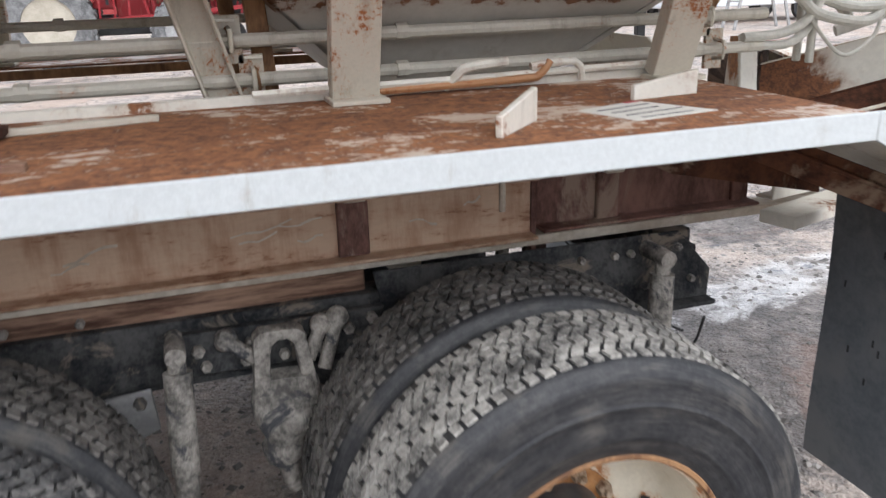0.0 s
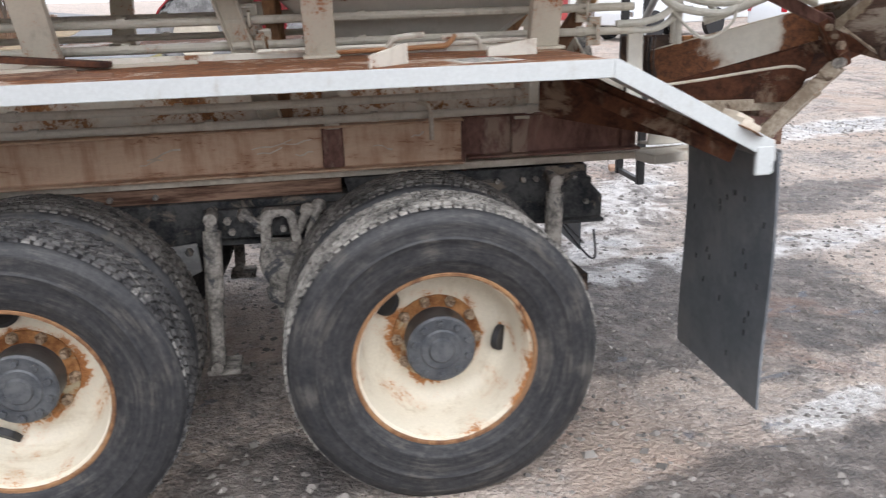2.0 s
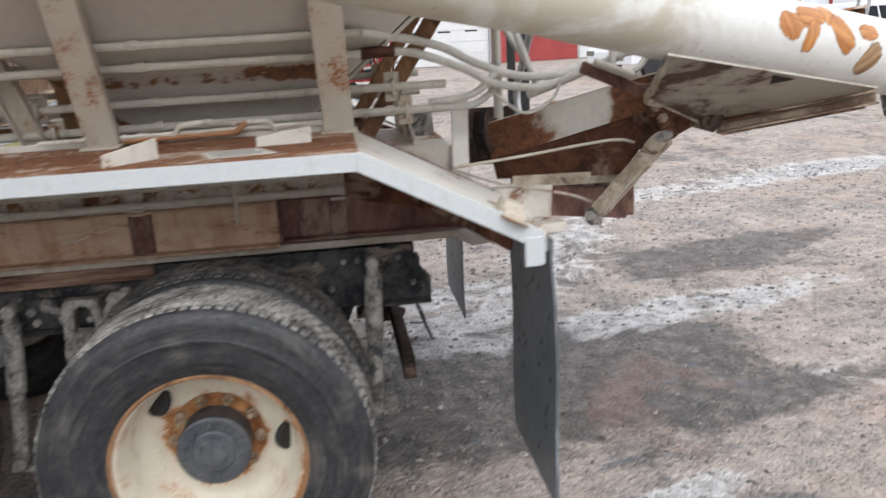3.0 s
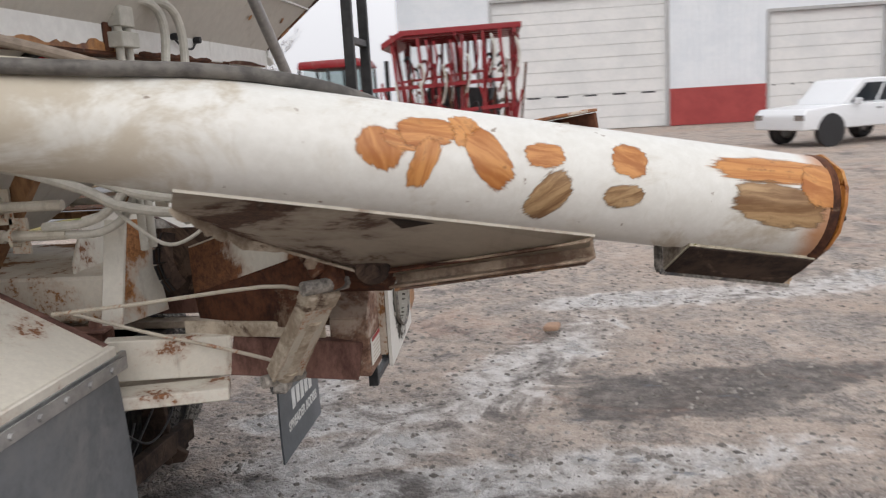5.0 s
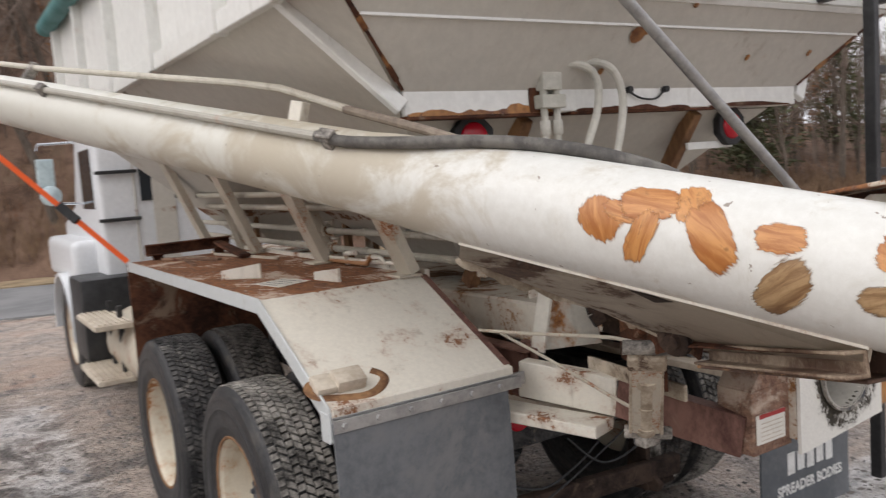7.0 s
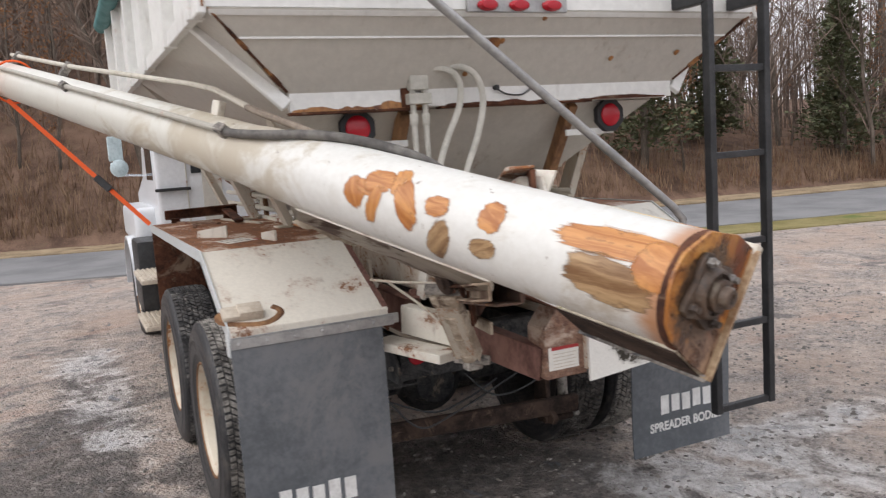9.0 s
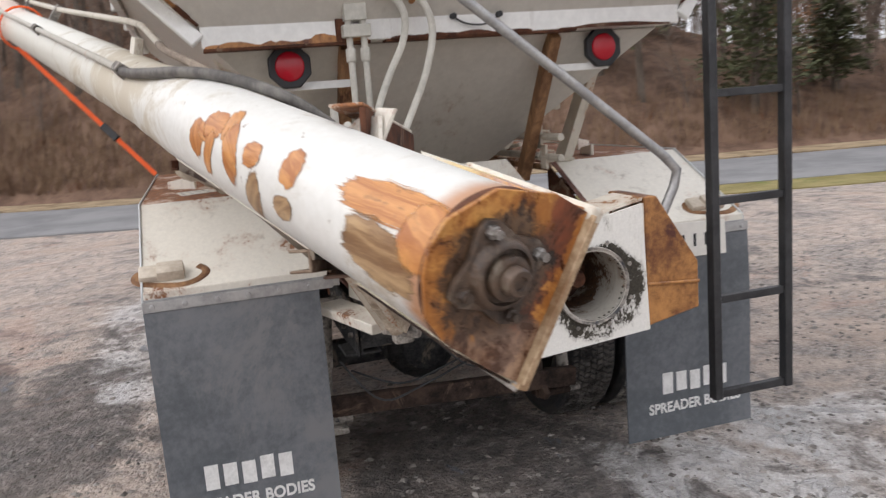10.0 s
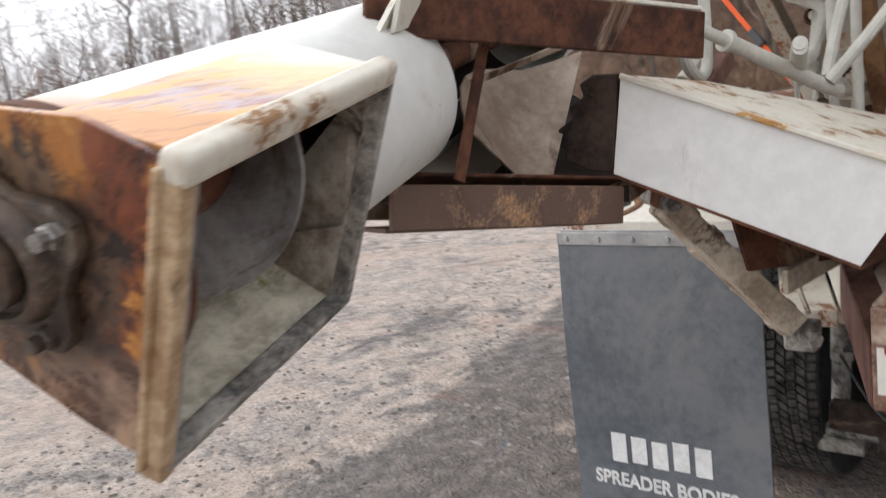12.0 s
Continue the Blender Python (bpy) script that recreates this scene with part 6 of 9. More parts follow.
# swing cylinder in its cream guard, pinned between outrigger and inlet
cyl = thing("swing_cylinder", (1.535, -0.445, 0.97), "muddy cream hydraulic swing cylinder in a flat guard", "hydraulic cylinder")
CYI = Matrix.Translation((1.535, -0.445, 0.97)).inverted()
C0, C1 = Vector((1.535, -0.445, 1.0)), Vector((1.75, -0.645, 1.335))
CD = (C1 - C0).normalized()
CS = CD.cross(Vector((0.70, -0.70, 0.1))).normalized()
CN = CS.cross(CD)
if CN.dot(Vector((0.5, -0.8, 0.2))) < 0:
    CN = -CN


def cpart(name, bm, mat, label="", **kw):
    ob = part(name, bm, mat, cyl, label, **kw)
    ob.matrix_parent_inverse = CYI
    return ob


for d in (-1, 1):
    bm = B()
    bar(bm, C0 + CS * 0.046 * d + CD * 0.03, C1 + CS * 0.040 * d - CD * 0.02, 0.010, 0.052, up=CN)
    cpart("guard_strip", bm, DIRTYTAN, "muddy cream guard strip", bevel=0.002)
bm = B()
pipe(bm, [C0 + CD * 0.02, C0 + CD * 0.30], 0.034, 16)
pipe(bm, [C0 + CD * 0.285, C0 + CD * 0.315], 0.039, 16)
pipe(bm, [C0 + CD * 0.05, C0 + CD * 0.065], 0.038, 16)
pipe(bm, [C0 + CD * 0.17, C0 + CD * 0.18], 0.037, 16)
cpart("barrel", bm, DIRTYTAN, "dusty cream cylinder barrel", smooth=50)
bm = B()
pipe(bm, [C0 + CD * 0.31, C1], 0.016, 12)
cpart("piston_rod", bm, MUDSTEEL, "dull piston rod")
bm = B()
bar(bm, C1 - CD * 0.075, C1 - CD * 0.015, 0.105, 0.06, up=CN)
cpart("head_plate", bm, DIRTYTAN, "caked upper head plate", bevel=0.006)
bm = B()
bar(bm, C0 + CN * 0.026 + CD * 0.04, C1 + CN * 0.026 - CD * 0.07, 0.080, 0.006, up=CN)
cpart("cover_plate", bm, TAN, "dusty cream cover plate", bevel=0.002)
for p in (C0, C1):
    bm = B()
    pipe(bm, [p - CS * 0.065, p + CS * 0.065], 0.021, 12)
    bolt(bm, p + CS * 0.065, CS, 0.020, 0.014)
    cpart("pivot_pin", bm, MUDSTEEL, "muddy pivot pin")
bm = B()
quadbox(bm, (1.50, -0.47, 0.955), (1.555, -0.40, 1.02))
bpart("pin_lug", bm, MUDSTEEL, "muddy pivot lug on the outrigger", bevel=0.006)
# dark brackets where spout, cylinder and inlet meet
bm = B()
bar(bm, (1.43, -0.60, 1.612), (1.71, -0.605, 1.485), 0.035, 0.045)
bpart("inlet_brace", bm, SILLDARK, "dark red-brown brace under the tube", bevel=0.004)
bm = B()
pipe(bm, [(1.47, -0.635, 1.628), (1.62, -0.635, 1.568)], 0.016, 10)
bpart("brace_pipe", bm, PIPE, "short pale pipe on the brace")
bm = B()
prism(bm, [(1.645, -0.615, 1.535), (1.715, -0.615, 1.53), (1.775, -0.64, 1.41), (1.80, -0.65, 1.33), (1.735, -0.635, 1.30), (1.70, -0.625, 1.38)], (0.012, 0.05, 0))
bar(bm, (1.665, -0.625, 1.50), (1.745, -0.66, 1.37), 0.030, 0.045)
bar(bm, (1.70, -0.60, 1.44), (1.95, -0.66, 1.36), 0.014, 0.06)
bpart("cylinder_bracket", bm, DARKRUST, "dark greasy cylinder bracket", bevel=0.006)
for q, r in (((1.675, -0.645, 1.475), 0.016), ((1.725, -0.66, 1.405), 0.019), ((1.70, -0.65, 1.44), 0.012)):
    bm = B()
    bolt(bm, q, (0.2, -1, 0), r, 0.02)
    bpart("bracket_bolt", bm, GUSSETEDGE)

# rust runs on the hopper's corner seams
rnd = random.Random(31)
for sgn in (-1, 1):
    for k in range(9):
        t = k / 9
        a = Vector((1.338, sgn * 1.298, 2.385)).lerp(Vector((1.118, sgn * 0.98, 2.10)), t)
        b = Vector((1.338, sgn * 1.298, 2.385)).lerp(Vector((1.118, sgn * 0.98, 2.10)), min(1, t + 0.13))
        bm = B()
        bar(bm, a + Vector((0.004, 0, 0)), b + Vector((0.004, 0, 0)), rnd.uniform(0.008, 0.022), 0.006, up=(1, 0, -0.8))
        bpart("rust_run", bm, DARKRUST if k % 3 else HEATRUST, "streak of rust on the corner seam")

rnd = random.Random(44)
for y0, y1, tall in ((-0.965, -0.37, 0.034), (-0.28, 0.30, 0.016), (0.42, 0.93, 0.012)):     # rust creeping up from the band's lower edge
    bm = B()
    n = int((y1 - y0) / 0.018)
    rows = []
    for k in range(n + 1):
        y = y0 + (y1 - y0) * k / n
        h = 0.006 + tall * max(0.0, 0.45 + 0.9 * noise.noise((y * 9, tall * 50, 0)) + 0.3 * noise.noise((y * 40, 3, 0))) * math.sin(math.pi * k / n) ** 0.4
        rows.append([bm.verts.new(v) for v in ((1.1155, y, 2.019), (1.1185, y, 2.019), (1.1180, y, 2.019 + h), (1.1155, y, 2.019 + h))])
    for p, q in zip(rows, rows[1:]):
        for i in range(4):
            bm.faces.new((p[i], q[i], q[(i + 1) % 4], p[(i + 1) % 4]))
    bm.faces.new(rows[0])
    bm.faces.new(rows[-1][::-1])
    bpart("band_rust", bm, HEATRUST if tall > 0.02 else DARKRUST, "rust creeping along the band's lower edge")
for y, z, w in ((-0.10, 2.265, 0.05), (-0.06, 2.275, 0.02), (0.12, 2.36, 0.018), (0.55, 2.20, 0.02), (0.93, 2.22, 0.022), (-0.20, 2.15, 0.02)):
    bm = B()
    x = 1.115 + (z - 2.095) / 0.295 * 0.225
    q = Vector((0.795, 0, -0.606))
    m_ = Matrix.Translation((x + 0.006, y, z)) @ q.to_track_quat("Z", "Y").to_matrix().to_4x4()
    lathe(bm, [(0, 0.003), (w * 0.5, 0.002), (w * 0.7, 0.0)], m_, 9)
    bpart("rust_spot", bm, HEATRUST, "rust spot with a stain on the hopper rear")

# ---------------------------------------------------------------- unloading auger
END = Vector((3.0, -0.6285, 1.4972))
AD = Vector((-0.9466, -0.2640, 0.18506)).normalized()       # towards the raised tip
A1 = Vector((-0.26865, 0.96324, 0.0)).normalized()           # across, to the truck's right
A2 = A1.cross(AD)                                             # up
if A2.z < 0:
    A2 = -A2


def au(s, a, b):
    """A point of the auger: s along the axis from its low end, a across, b up."""
    return END + AD * s + A1 * a + A2 * b


def on_tube(s, deg, r):
    return au(s, r * math.cos(radians(deg)), r * math.sin(radians(deg)))


TUBE = Matrix.Translation(END) @ Matrix((A1, A2, AD)).transposed().to_4x4()
auger = thing("unloading_auger", au(1.0, 0, -0.2), "long white unloading auger tube with orange primer patches", "auger")
AINV = Matrix.Translation(au(1.0, 0, -0.2)).inverted()


def apart(name, bm, mat, label="", parent=None, **kw):
    ob = part(name, bm, mat, parent or auger, label, **kw)
    if parent is None:
        ob.matrix_parent_inverse = AINV
    return ob


RB, RS, TIP = 0.135, 0.120, 6.25
bm = B()
prof = [(RB - 0.006, 0.33), (RB, 0.33), (RB, 0.62), (RB, 0.8), (RB, 1.2), (RB, 1.40), (RB, 1.52), (RB - 0.004, 1.62), (RS + 0.006, 1.85), (RS, 1.95), (RS, 3.0), (RS, 4.2), (RS, TIP), (RS - 0.006, TIP), (RS - 0.006, 2.0), (RB - 0.006, 1.5), (RB - 0.006, 1.40), (RB - 0.006, 0.62)]
lathe(bm, prof, TUBE, 56, close=True)
back = TUBE.inverted()
cut = []
for f in bm.faces:                     # the inlet is open on the truck's side
    c = back @ f.calc_center_median()
    if 0.62 < c.z < 1.40 and -64 < math.degrees(math.atan2(c.y, c.x)) < 58:
        cut.append(f)
bmesh.ops.delete(bm, geom=cut, context="FACES")
def tube_stain(nt):
    """Tan grime where the hose clamp drips on the tube."""
    s_ = along(nt, END, AD)
    near = calc(nt, "MULTIPLY", step(nt, s_, 1.15, 1.75), step(nt, s_, 2.3, 3.6, 1, 0))
    return near


def tube_paint():
    m, nt, b = material("tube_white_paint_stained")
    v = coords(nt)
    s_ = along(nt, END, AD)
    cloud_ = grain(nt, v, 3.2, 8, 0.68, 0.6)
    fine = grain(nt, v, 30, 5, 0.7)
    runs = grain(nt, coords(nt, (6, 6, 1.2)), 3.0, 6, 0.7)
    col = blend(nt, step(nt, fine, 0.3, 0.75), (0.63, 0.625, 0.585), (0.70, 0.70, 0.665))
    aged = step(nt, s_, 1.3, 2.2)                                     # the long inner tube is older, greyer paint
    col = blend(nt, calc(nt, "MULTIPLY", aged, 0.55), col, (0.60, 0.585, 0.50))
    grime = step(nt, calc(nt, "ADD", cloud_, calc(nt, "MULTIPLY", tube_stain(nt), 0.17)), 0.53, 0.70)
    col = blend(nt, calc(nt, "MULTIPLY", grime, 0.7), col, (0.40, 0.335, 0.235))
    col = blend(nt, calc(nt, "MULTIPLY", step(nt, runs, 0.56, 0.72), 0.3), col, (0.44, 0.40, 0.32))
    burnt = step(nt, calc(nt, "SUBTRACT", s_, calc(nt, "MULTIPLY", cloud_, 0.10)), -0.055, 0.015, 1, 0)
    col = blend(nt, calc(nt, "MULTIPLY", burnt, 0.85), col, (0.40, 0.165, 0.05))
    col = blend(nt, calc(nt, "MULTIPLY", step(nt, calc(nt, "ADD", s_, calc(nt, "MULTIPLY", cloud_, 0.8)), 4.9, 6.5), 0.9), col, (0.56, 0.40, 0.31))
    chip = step(nt, grain(nt, v, 26, 4, 0.6), 0.70, 0.73)
    col = blend(nt, calc(nt, "MULTIPLY", chip, 0.8), col, (0.20, 0.15, 0.11))
    nt.links.new(col, b.inputs["Base Color"])
    nt.links.new(step(nt, grime, 0, 1, 0.36, 0.7), b.inputs["Roughness"])
    relief(nt, b, calc(nt, "ADD", fine, cloud_), 0.2, 0.002)
    return m


def plate_rust():
    """End plate: golden and brown burnt steel, a maroon band beside the outlet, grease round the bearing, dust low down."""
    m, nt, b = material("burnt_end_plate")
    a, c = along(nt, END, A1), along(nt, END, A2)
    v = coords(nt)
    cloud_ = grain(nt, v, 9, 8, 0.72, 1.4)
    fine = grain(nt, v, 38, 7, 0.75, 0.8)
    hair = grain(nt, coords(nt, (1, 1, 0.25)), 70, 5, 0.7)
    tone = calc(nt, "ADD", calc(nt, "MULTIPLY", cloud_, 0.62), calc(nt, "ADD", calc(nt, "MULTIPLY", fine, 0.24), calc(nt, "MULTIPLY", hair, 0.14)))
    wob = calc(nt, "MULTIPLY", calc(nt, "SUBTRACT", tone, 0.5), 0.22)
    col = blend(nt, step(nt, tone, 0.40, 0.50), (0.115, 0.034, 0.011), (0.36, 0.135, 0.028))
    col = blend(nt, step(nt, tone, 0.51, 0.61), col, (0.56, 0.26, 0.065))
    top = step(nt, calc(nt, "ADD", c, wob), 0.055, 0.085)                      # paler gold along the upper edges
    col = blend(nt, calc(nt, "MULTIPLY", top, calc(nt, "MULTIPLY", step(nt, fine, 0.46, 0.62), 0.55)), col, (0.62, 0.33, 0.09))
    edge_ = calc(nt, "ADD", calc(nt, "SUBTRACT", calc(nt, "MULTIPLY", a, 0.888), calc(nt, "MULTIPLY", c, 0.459)), wob)
    band = calc(nt, "MULTIPLY", step(nt, edge_, 0.035, 0.055), step(nt, edge_, 0.100, 0.112, 1, 0))
    col = blend(nt, calc(nt, "MULTIPLY", band, 0.9), col, blend(nt, step(nt, tone, 0.42, 0.58), (0.035, 0.010, 0.008), (0.20, 0.045, 0.020)))
    r = calc(nt, "ADD", reach(nt, a, c, -0.014, 0.000), calc(nt, "MULTIPLY", wob, 0.9))
    col = blend(nt, calc(nt, "MULTIPLY", step(nt, r, 0.098, 0.125, 1, 0), 0.92), col, blend(nt, step(nt, fine, 0.45, 0.6), (0.022, 0.016, 0.013), (0.11, 0.07, 0.045)))
    low = step(nt, calc(nt, "ADD", c, wob), -0.105, -0.075, 1, 0)
    col = blend(nt, calc(nt, "MULTIPLY", low, 0.8), col, blend(nt, step(nt, tone, 0.44, 0.58), (0.085, 0.045, 0.03), (0.36, 0.26, 0.19)))
    nt.links.new(col, b.inputs["Base Color"])
    nt.links.new(step(nt, tone, 0.40, 0.62, 0.22, 0.5), b.inputs["Roughness"])
    relief(nt, b, calc(nt, "ADD", cloud_, calc(nt, "ADD", fine, hair)), 0.5, 0.003)
    return m


def heat_tint():
    """Paint burnt by welding: white, straw, orange and a violet bloom."""
    m, nt, b = material("heat_tinted_paint")
    v = coords(nt)
    s_ = along(nt, END, AD)
    a = along(nt, END, A1)
    wav = grain(nt, coords(nt, (1.2, 3, 1)), 5.5, 6, 0.65, 0.6)
    hair = grain(nt, coords(nt, (2, 12, 2)), 7, 5, 0.7)
    t = calc(nt, "ADD", calc(nt, "SUBTRACT", s_, calc(nt, "MULTIPLY", a, 0.55)), calc(nt, "ADD", calc(nt, "MULTIPLY", calc(nt, "SUBTRACT", wav, 0.5), 0.32), calc(nt, "MULTIPLY", calc(nt, "SUBTRACT", hair, 0.5), 0.10)))
    col = blend(nt, step(nt, t, -0.09, 0.0), (0.56, 0.26, 0.09), (0.70, 0.40, 0.14))
    col = blend(nt, step(nt, t, 0.04, 0.12), col, (0.70, 0.55, 0.30))
    col = blend(nt, step(nt, t, 0.13, 0.24), col, (0.68, 0.65, 0.57))
    bloom = calc(nt, "MULTIPLY", step(nt, calc(nt, "ADD", calc(nt, "MULTIPLY", grain(nt, coords(nt, (1, 2.5, 1)), 9, 5, 0.6), 0.6), calc(nt, "MULTIPLY", hair, 0.4)), 0.42, 0.54), calc(nt, "MULTIPLY", step(nt, t, -0.06, 0.0), step(nt, t, 0.04, 0.12, 1, 0)))
    col = blend(nt, calc(nt, "MULTIPLY", bloom, 0.85), col, (0.42, 0.36, 0.46))
    scorch = step(nt, calc(nt, "ADD", calc(nt, "MULTIPLY", hair, 0.6), calc(nt, "MULTIPLY", wav, 0.4)), 0.50, 0.58)
    col = blend(nt, calc(nt, "MULTIPLY", scorch, calc(nt, "MULTIPLY", step(nt, t, 0.06, 0.16, 1, 0), 0.6)), col, (0.34, 0.12, 0.035))
    nt.links.new(col, b.inputs["Base Color"])
    b.inputs["Roughness"].default_value = 0.4
    relief(nt, b, hair, 0.15, 0.002)
    return m


TUBEPAINT, PLATERUST, HEATTINT = tube_paint(), plate_rust(), heat_tint()
BACKMUD = mottled("caked_outlet_back", (0.16, 0.125, 0.095), (0.46, 0.42, 0.355), 9, 0.85, 7, third=(0.055, 0.04, 0.03), bump=0.9)
FLIGHT = mottled("scoured_flight_steel", (0.16, 0.15, 0.145), (0.40, 0.385, 0.37), 7, 0.4, 10, metal=0.5, third=(0.14, 0.09, 0.06), bump=0.3)
FRAMEBAR = mottled("yellowed_frame_bar", (0.27, 0.155, 0.075), (0.62, 0.48, 0.31), 10, 0.55, 6, third=(0.13, 0.07, 0.04), bump=0.5)
tube = apart("auger_tube", bm, TUBEPAINT, "white-painted steel tube, grimy below and chipped", smooth=40)

# black sheet inside the tube: the inlet's deep shade put in as colour
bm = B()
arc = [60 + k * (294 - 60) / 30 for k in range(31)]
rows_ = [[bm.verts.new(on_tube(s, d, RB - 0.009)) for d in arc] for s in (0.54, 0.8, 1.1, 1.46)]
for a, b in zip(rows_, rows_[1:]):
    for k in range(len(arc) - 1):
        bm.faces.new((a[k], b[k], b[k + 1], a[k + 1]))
INLETSHADE = mottled("black_inlet_shade", (0.010, 0.008, 0.007), (0.045, 0.032, 0.025), 9, 0.7, 6)
apart("tube_lining", bm, INLETSHADE, "black sheet standing in for the shade inside the tube at its inlet")
# the discharge end: the closed half of the tube goes on to the end plate
bm = B()
arc = [24 + k * (252 - 24) / 30 for k in range(31)]
outer_a = [[bm.verts.new(on_tube(s, d, RB)) for d in arc] for s in (-0.035, 0.1, 0.33)]
inner_a = [[bm.verts.new(on_tube(s, d, RB - 0.006)) for d in arc] for s in (-0.035, 0.1, 0.33)]
for grid, flip in ((outer_a, False), (inner_a, True)):
    for a, b in zip(grid, grid[1:]):
        for k in range(len(arc) - 1):
            f = (a[k], b[k], b[k + 1], a[k + 1])
            bm.faces.new(f[::-1] if flip else f)
apart("discharge_shell", bm, TUBEPAINT, "tube end open on its lower side", smooth=40)
TRc, Bc = (0.171, 0.079), (0.040, -0.196)
bm = B()
c30 = (RB * math.cos(radians(62)), RB * math.sin(radians(62)))
prism(bm, [au(-0.035, *c30), au(0.305, *c30), au(0.305, *TRc), au(-0.035, *TRc)], A2 * 0.006)
apart("top_sheet", bm, HEATTINT, "heat-tinted rusting sheet above the outlet")
bm = B()
c252 = (RB * math.cos(radians(236)), RB * math.sin(radians(236)))
prism(bm, [au(-0.035, *c252), au(0.305, *c252), au(0.305, *Bc), au(-0.035, *Bc)], -A2 * 0.006)
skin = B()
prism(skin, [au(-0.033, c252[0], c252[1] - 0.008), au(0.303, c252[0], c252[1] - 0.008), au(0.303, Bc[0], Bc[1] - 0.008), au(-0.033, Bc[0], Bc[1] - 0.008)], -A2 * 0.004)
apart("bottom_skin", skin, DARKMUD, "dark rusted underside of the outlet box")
apart("bottom_sheet", bm, mottled("grain_dusted_sheet", (0.34, 0.30, 0.23), (0.68, 0.63, 0.50), 14, 0.85, 6, third=(0.26, 0.25, 0.10), bump=0.8), "grain-stained sheet below the outlet")
bm = B()
prism(bm, [au(0.300, *c30), au(0.300, *TRc), au(0.300, *Bc), au(0.300, *c252), au(0.300, 0.09, -0.10), au(0.300, 0.125, 0.02)], AD * 0.006)
apart("back_sheet", bm, BACKMUD, "mud-caked grey back of the outlet box")
# end plate
bm = B()
plate_pts = [(-0.108, 0.108), (-0.015, 0.143), (0.10, 0.120), (0.170, 0.080), (0.041, -0.197), (-0.018, -0.160), (-0.110, -0.086), (-0.141, -0.04), (-0.147, 0.028), (-0.138, 0.070)]
prism(bm, [au(-0.036, a, b) for a, b in plate_pts], AD * -0.009)
apart("end_plate", bm, PLATERUST, "brown rusted end plate", bevel=0.001)
# angle-iron frame round the outlet
off = Vector((0.888, -0.459))
for p, q in (((-0.05, *TRc), (0.318, *TRc)), ((-0.05, *Bc), (0.318, *Bc)), ((-0.045, *TRc), (-0.045, *Bc)), ((0.313, *TRc), (0.313, *Bc))):
    bm = B()
    a, b = au(*p), au(*q)
    n_ = A1 * off.x + A2 * off.y
    mid = (au(0.155, (TRc[0] + Bc[0]) / 2, (TRc[1] + Bc[1]) / 2) - (a + b) / 2)
    outw = -(mid - n_ * mid.dot(n_)).normalized()
    upper, front = p[1:] == TRc and q[1:] == TRc, p[0] == q[0] < 0
    if upper:                                            # the top bar is a rounded, thickly painted one
        bar(bm, a + n_ * 0.012 - AD * 0.006, b + n_ * 0.012, 0.030, 0.028, up=n_)
    else:
        bar(bm, a + n_ * 0.011, b + n_ * 0.011 + (n_ * 0.0 if not front else (b - a).normalized() * 0.010), 0.020 if front else 0.014, 0.024, up=n_)
        bar(bm, a + n_ * 0.003 + outw * 0.008, b + n_ * 0.003 + outw * 0.008, 0.018, 0.007, up=n_)
    one = apart("outlet_frame_bar", bm, BARWHITE if upper else (FRAMEBAR if front else MUDSTEEL), "chipped steel bar round the outlet", bevel=0.010 if upper else 0.006, segs=4)
    if front:
        bm = B()
        bar(bm, a + n_ * 0.012 - outw * 0.0115, b + n_ * 0.012 - outw * 0.0115, 0.003, 0.020, up=n_)
        apart("inner_face", bm, mottled("greyed_bar_face", (0.13, 0.125, 0.12), (0.36, 0.345, 0.32), 14, 0.6, 6, third=(0.09, 0.06, 0.04)), "grey worn inner face of the bar")
# screw flight inside
bm = B()
N = 120
prev = None
for k in range(N + 1):
    s = -0.02 + 0.68 * k / N
    a = 360 * 2.745 * k / N + 40
    ring = [bm.verts.new(on_tube(s, a, r)) for r in (0.028, 0.118)]
    ring2 = [bm.verts.new(on_tube(s + 0.006, a, r)) for r in (0.028, 0.118)]
    if prev:
        bm.faces.new((prev[0][0], prev[0][1], ring[1], ring[0]))
        bm.faces.new((prev[1][0], ring2[0], ring2[1], prev[1][1]))
        bm.faces.new((prev[0][1], prev[1][1], ring2[1], ring[1]))
    prev = (ring, ring2)
apart("screw_flight", bm, FLIGHT, "worn bright steel screw flight", smooth=60)
bm = B()
pipe(bm, [au(-0.03, 0, 0), au(1.5, 0, 0)], 0.028, 14)
apart("screw_shaft", bm, DARKRUST, "dark auger shaft")
# flange bearing on the end plate
bm = B()
bc = (-0.018, 0.013)
ring = []
for k in range(4):
    ang = radians(16 + 90 * k)
    for da in (-14, 0, 14):
        r = 0.094 if da == 0 else 0.086
        ring.append(au(-0.046, bc[0] + r * math.cos(ang + radians(da)), bc[1] + r * math.sin(ang + radians(da))))
    ang2 = ang + radians(45)
    ring.append(au(-0.046, bc[0] + 0.064 * math.cos(ang2), bc[1] + 0.064 * math.sin(ang2)))
prism(bm, ring, AD * -0.016)
NUTSTEEL = mottled("dull_zinc_nut", (0.16, 0.145, 0.13), (0.46, 0.45, 0.43), 40, 0.4, 5, metal=0.7)
GREASE = mottled("greasy_cast_iron", (0.028, 0.02, 0.016), (0.115, 0.075, 0.05), 14, 0.45, 5, third=(0.15, 0.12, 0.09), bump=0.8)
bear = apart("flange_bearing", bm, GREASE, "greasy cast-iron flange bearing", bevel=0.004, segs=2)
bm = B()
